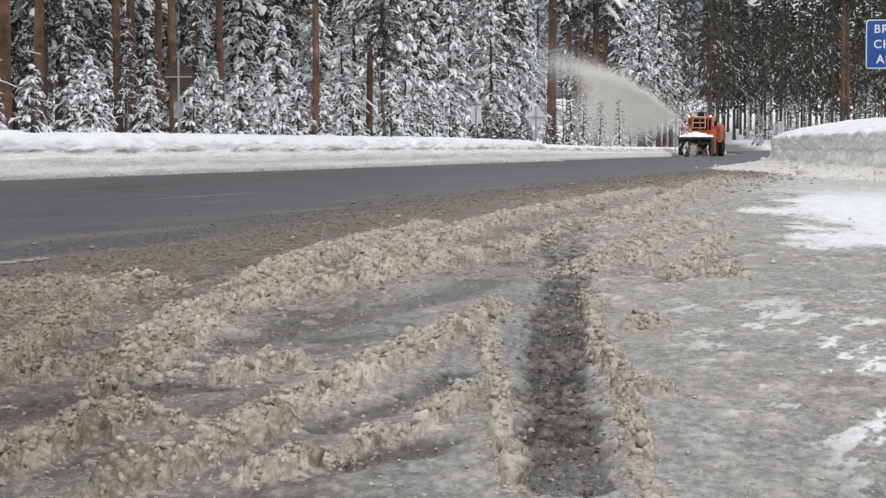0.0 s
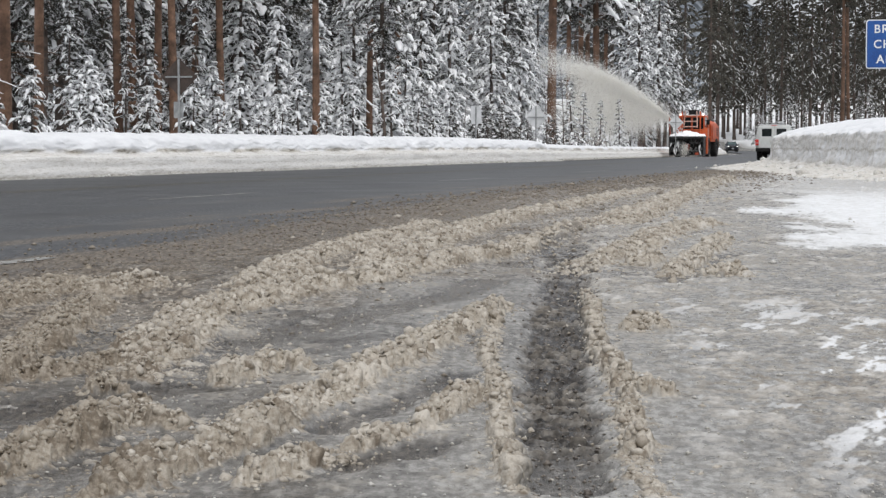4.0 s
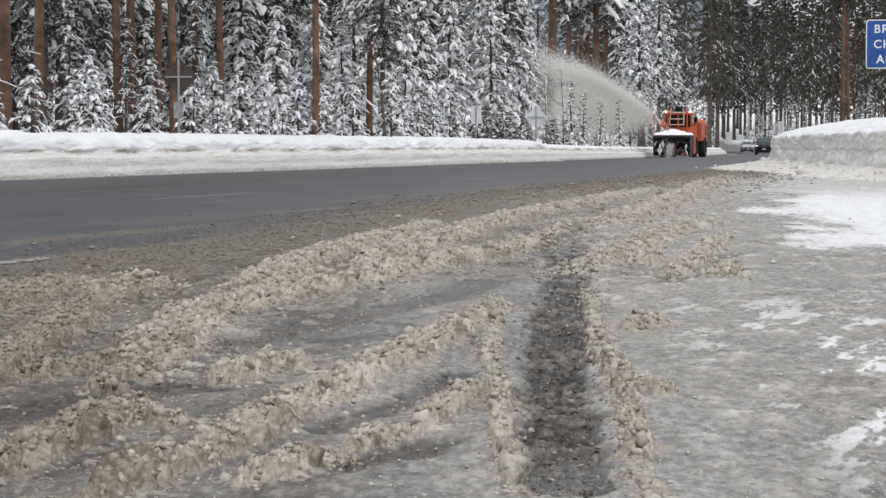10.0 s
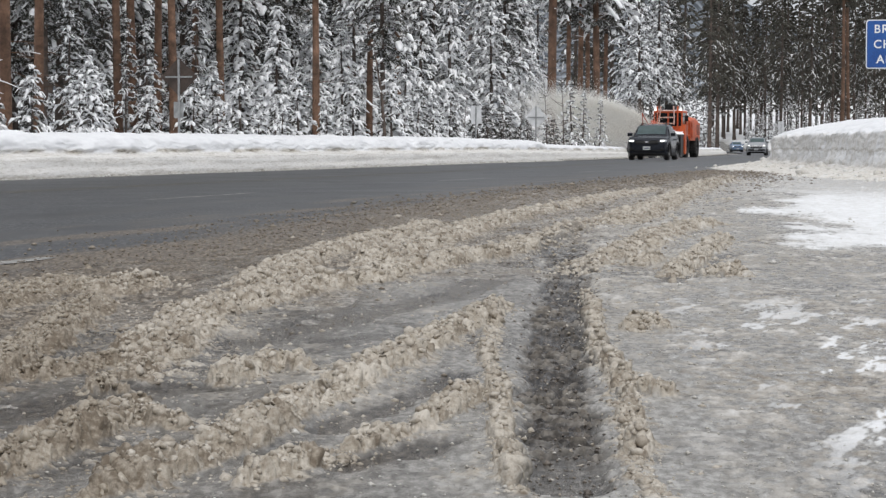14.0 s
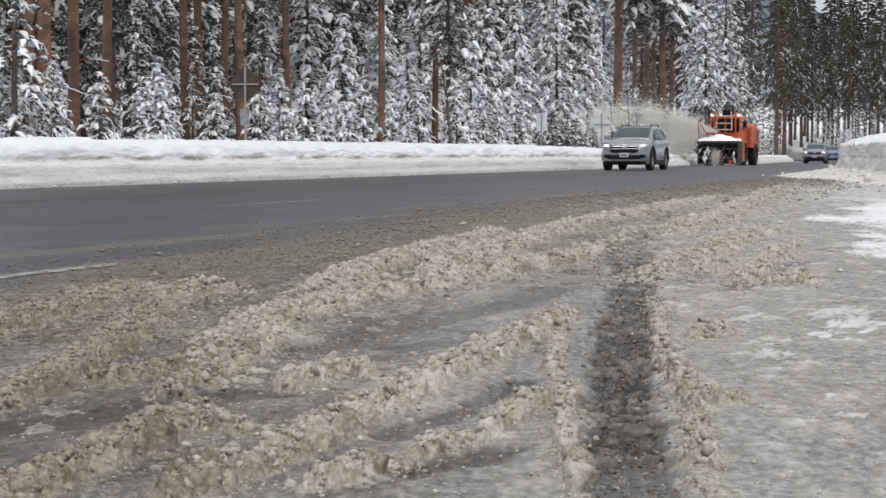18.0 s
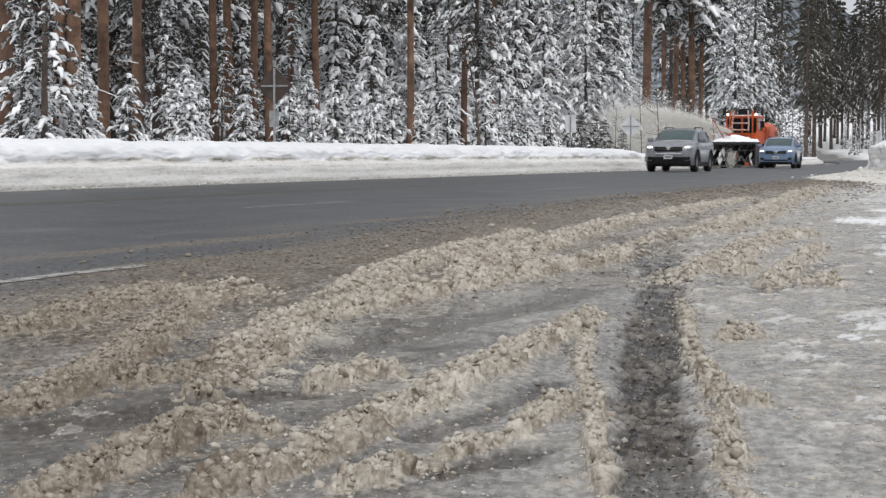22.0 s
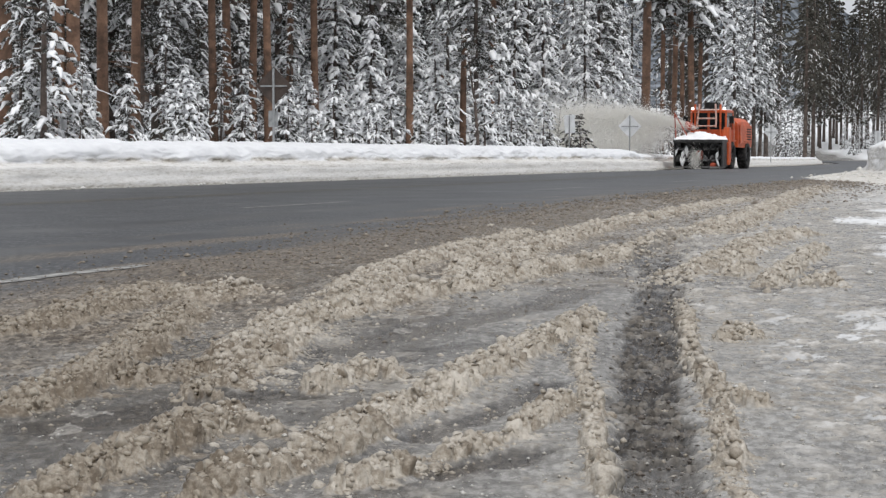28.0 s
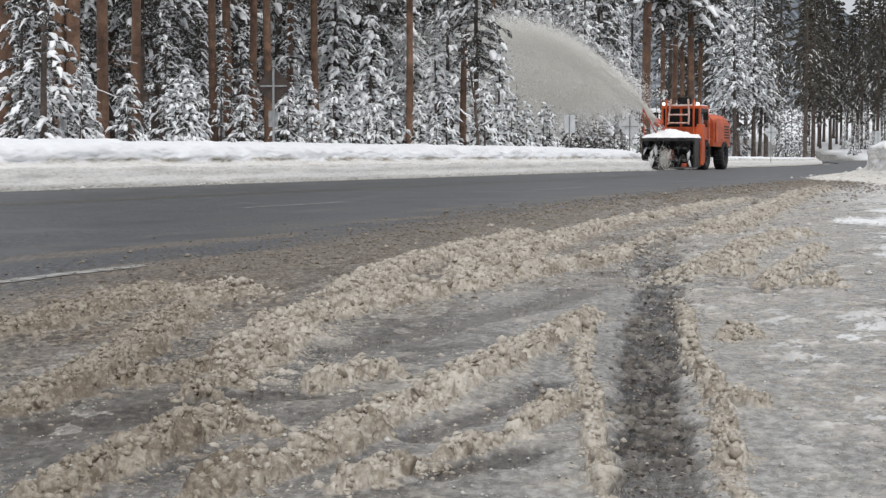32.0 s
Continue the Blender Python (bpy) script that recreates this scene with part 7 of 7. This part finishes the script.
def build_signs():
    # bearing, distance, height of the middle
    x, y = spot(318, 50.5)
    make_diamond_sign(x, y, 0.9, 1.47, 0.70, 78, BROWN_BACK, "dark back of a diamond road sign on a steel post", tab=True, post_w=0.055)
    x, y = spot(842, 83)
    make_square_sign(x, y, 0.85, 1.05, 0.50, 0.76, 62, "grey back of a small square road sign on a post")
    x, y = spot(948, 90)
    make_diamond_sign(x, y, 0.75, 1.15, 0.76, 72, SIGN_BACK, "grey back of a diamond road sign on two thin posts")
    x, y = spot(1195, 138)
    make_diamond_sign(x, y, 0.5, 1.7, 0.76, 70, SIGN_BACK, "grey diamond road sign on a post beyond the bank")
    x, y = spot(1381, 215)
    make_square_sign(x, y, 0.0, 2.4, 0.65, 1.6, 80, "narrow white road sign far along the road")
    # blue lay-by sign, its left edge in view
    root = new("blue_sign")
    x, y = spot(1529, 46)
    root.matrix_basis = pose(x, y, 0.05, 0, 0, -12)
    tagged(root, "blue highway sign with white capital letters above the snow bank", "road sign")
    w, h = 1.75, 1.13
    mid = 2.92
    back = slab("border", rounded(w, h, 0.07), 0.006, WHITE, root, pose(w / 2, 0.002, mid, 0, 0, 90))
    slab("panel", rounded(w - 0.05, h - 0.05, 0.05), 0.006, BLUE, root, pose(w / 2, -0.004, mid, 0, 0, 90))
    for k, (t, lx, bx, bw) in enumerate((("BR", 0.18, 0.60, 0.55), ("CH", 0.17, 0.60, 0.55), ("AR", 0.24, 0.66, 0.45))):
        z = mid + 0.26 - 0.35 * k
        letters(root, t, lx, z, 0.27)
        boxes("lettering_bar", WHITE, root, (bx, bx + bw, -0.014, -0.008, z, z + 0.19), bev=0)
    for px in (0.75, 1.5):
        boxes("post", POST, root, (px - 0.05, px + 0.05, 0.01, 0.09, -0.3, mid + 0.5), bev=0.01)


build_signs()


# ---- what moves ----
silver = make_suv("silver suv with lit headlights on the wet road", paint("silver_paint", (0.27, 0.284, 0.304), (0.37, 0.385, 0.405), 0.3, 0.4), 4.30, 1.76, 1.60, "bars")
navy = make_suv("dark navy suv with lit headlights on the wet road", paint("navy_paint", (0.006, 0.008, 0.013), (0.016, 0.019, 0.027), 0.25, 0.1), 4.68, 1.88, 1.66, "rim", rim=RIM)
grey = make_suv("dark grey suv with lit headlights on the wet road", paint("graphite_paint", (0.20, 0.21, 0.23), (0.30, 0.31, 0.33)), 4.60, 1.86, 1.62, "trim", nose=0.03)
blue = make_suv("pale blue suv with lit headlights on the wet road", paint("steel_blue_paint", (0.13, 0.20, 0.32), (0.21, 0.30, 0.44)), 4.78, 1.90, 1.63, "rim", nose=0.02)
pickup = make_pickup()
blower = make_blower()
plume, plume_parts = make_plume()


def drive(thing, rows, reverse=True, off=0.0, wheels=True, roll=80.0, span=None, crab=0.0):
    """Key a vehicle along the lane: rows of seconds and metres along it (and metres to its left)."""
    out = []
    for row in rows:
        t, s = row[:2]
        o = row[2] if len(row) > 2 else off
        x, y = lane(s, o)
        out.append((t, pose(float(x), float(y), float(road_z(y)) + 0.008, 0, 0, heading(s) + crab + (180 if reverse else 0))))
    walk(thing, out)
    if wheels:
        a, b = span or (rows[0][0], rows[-1][0])
        n = int((b - a) / 0.1)
        for hub in [c for c in thing.children if c.name.startswith("wheel") and "trim" not in c.name]:
            at = hub.matrix_basis.translation.copy()
            spin = [(a + 0.1 * k, Matrix.Translation(at) @ Matrix.Rotation(radians(roll) * k, 4, "Y")) for k in range(n + 1)]
            walk(hub, ([(0, Matrix.Translation(at))] if a > 0.05 else []) + spin + ([(32, spin[-1][1])] if b < 31.9 else []))


def throw(t):
    """Angle and speed of the throw at t seconds, and how far along it the snow still shows."""
    e = np.interp(t, [0, 6, 9, 12, 13, 14, 17, 19, 21, 23, 25, 28, 30, 31, 31.5, 32], [38, 38, 37, 37, 36, 21, 16, 13, 14, 15, 15, 15, 19, 29, 41, 48])
    v = np.interp(t, [0, 9, 12, 14.5, 17, 21, 23, 25, 28, 30, 31, 32], [16.2, 16, 15.5, 14, 13.5, 13.5, 13, 11.5, 11, 9.6, 10.6, 12.1])
    far = np.interp(t, [0, 9, 12, 13, 14.5, 17, 21, 23, 25, 28, 30, 31, 32], [0.60, 0.59, 0.53, 0.46, 0.44, 0.40, 0.44, 0.52, 0.62, 0.68, 0.78, 0.85, 0.92])
    return radians(float(e)), float(v), float(far)


def motions():
    drive(navy, [(0, 440), (2, 385), (3.5, 345.7), (5.5, 276), (6.3, 250), (8, 226), (10, 201), (10.5, 191), (11, 180.1), (11.5, 164.4), (12, 148.2), (12.5, 133.1), (13, 119), (13.5, 106.5), (14, 95.5),
                 (14.5, 83.5), (15.5, 62.5), (16.5, 42.3), (17, 31.4), (18, 10.4), (20, -31), (22, -70), (24, -88), (32, -90)], span=(9, 18.5))
    drive(silver, [(0, 520), (5, 405), (7.5, 345), (8.5, 328), (9.5, 310), (10.5, 290), (12.5, 227), (13.5, 193), (14, 181.8), (14.5, 170.7), (15.5, 140), (16.5, 108.5), (17, 96.5), (17.5, 85.4), (18, 74.8),
                   (18.5, 64), (19, 54.3), (19.5, 43.7), (20, 32.5), (21, 10), (23, -33), (25, -72), (27, -90), (32, -92)], span=(13, 21.5))
    drive(grey, [(0, 560), (6, 470), (9, 400), (11, 350), (11.5, 340.5), (12.5, 315), (13.5, 295), (15, 235), (16.5, 188), (17, 181), (17.5, 174.2), (18, 166), (18.5, 155.4), (19, 142.2), (19.5, 128.6), (20, 115.4),
                 (20.5, 104), (21, 94.2), (21.5, 85.6), (22, 77.6), (23, 61.7), (23.5, 53.1), (24, 44), (24.5, 34), (25.5, 13), (27.5, -30), (29.5, -70), (31, -88), (32, -90)], span=(16, 26))
    drive(blue, [(0, 575), (8, 470), (12, 375), (13.5, 339), (14, 322.5), (16, 252), (18, 203), (18.5, 194.4), (19, 185.8), (19.5, 174.5), (20, 160.8), (20.5, 147.2), (21, 133.4), (21.5, 120.4), (22, 108.6),
                 (23, 89), (23.5, 80.5), (24, 72.3), (24.5, 63.7), (25, 54.9), (25.5, 46), (26.5, 26), (27.5, 5), (29.5, -37), (31, -66), (32, -80)], span=(18, 28))
    drive(pickup, [(0, 6.5, -7.0), (0.5, 17.2, -6.9), (1, 28.3, -6.9), (1.5, 38.1, -6.9), (2, 47.9, -6.85), (2.4, 56.3, -6.6), (2.8, 65.2, -6.2), (3, 70.2, -6.0), (3.3, 78, -5.8), (3.5, 83, -5.8), (4.5, 107, -5.6),
                   (6.5, 155, -5.5), (10, 205, -5.5), (20, 228, -5.5), (32, 240, -5.5)], reverse=False, span=(0, 5), roll=-80.0)
    work = [(0, 153.4), (3, 148), (6, 142.6), (9, 137.5), (13, 130.9), (16, 126.6), (19, 122.7), (23, 115.0), (25, 110), (28, 103.7), (30, 99.4), (32, 95.2)]
    drive(blower, [(t, s, 2.75) for t, s in work], roll=20.0, crab=-4.5)
    ts = [r[0] for r in work]
    # augers turn in the head
    for ob in [c for h in blower.children if h.name.startswith("blower_head") for c in h.children if c.name.startswith("auger")]:
        at = ob.matrix_basis.translation.copy()
        walk(ob, [(0.2 * k, Matrix.Translation(at) @ Matrix.Rotation(radians(-75) * k, 4, "Y")) for k in range(161)])
    # the plume rides with the chute, to the truck's right
    rows = []
    for k in range(65):
        t = 0.5 * k
        s = float(np.interp(t, ts, [r[1] for r in work]))
        x, y = lane(s - 2.65, 2.75 + 0.95)
        rows.append((t, pose(float(x), float(y), float(road_z(y)) + 2.1, 0, 0, heading(s) + 90)))
    walk(plume, rows)
    for n, (ob, tau, drop) in enumerate(plume_parts):
        rows = []
        for k in range(65):
            t = 0.5 * k
            e, v, far = throw(t)
            tt = tau * far
            px, pz = v * math.cos(e) * tt, v * math.sin(e) * tt - 4.9 * tt * tt
            tilt = math.degrees(math.atan2(v * math.sin(e) - 9.8 * tt, v * math.cos(e)))
            turn = ((k * 47 + n * 31) % 7 - 3) * 5
            rows.append((t, pose(px, 0.075 * tt * v, max(pz - drop, -1.2), 0, 0 if drop else -tilt, 0) @ pose(0, 0, 0, 0 if drop else k * 40, 0, turn if drop else 0)))
        walk(ob, rows)


motions()
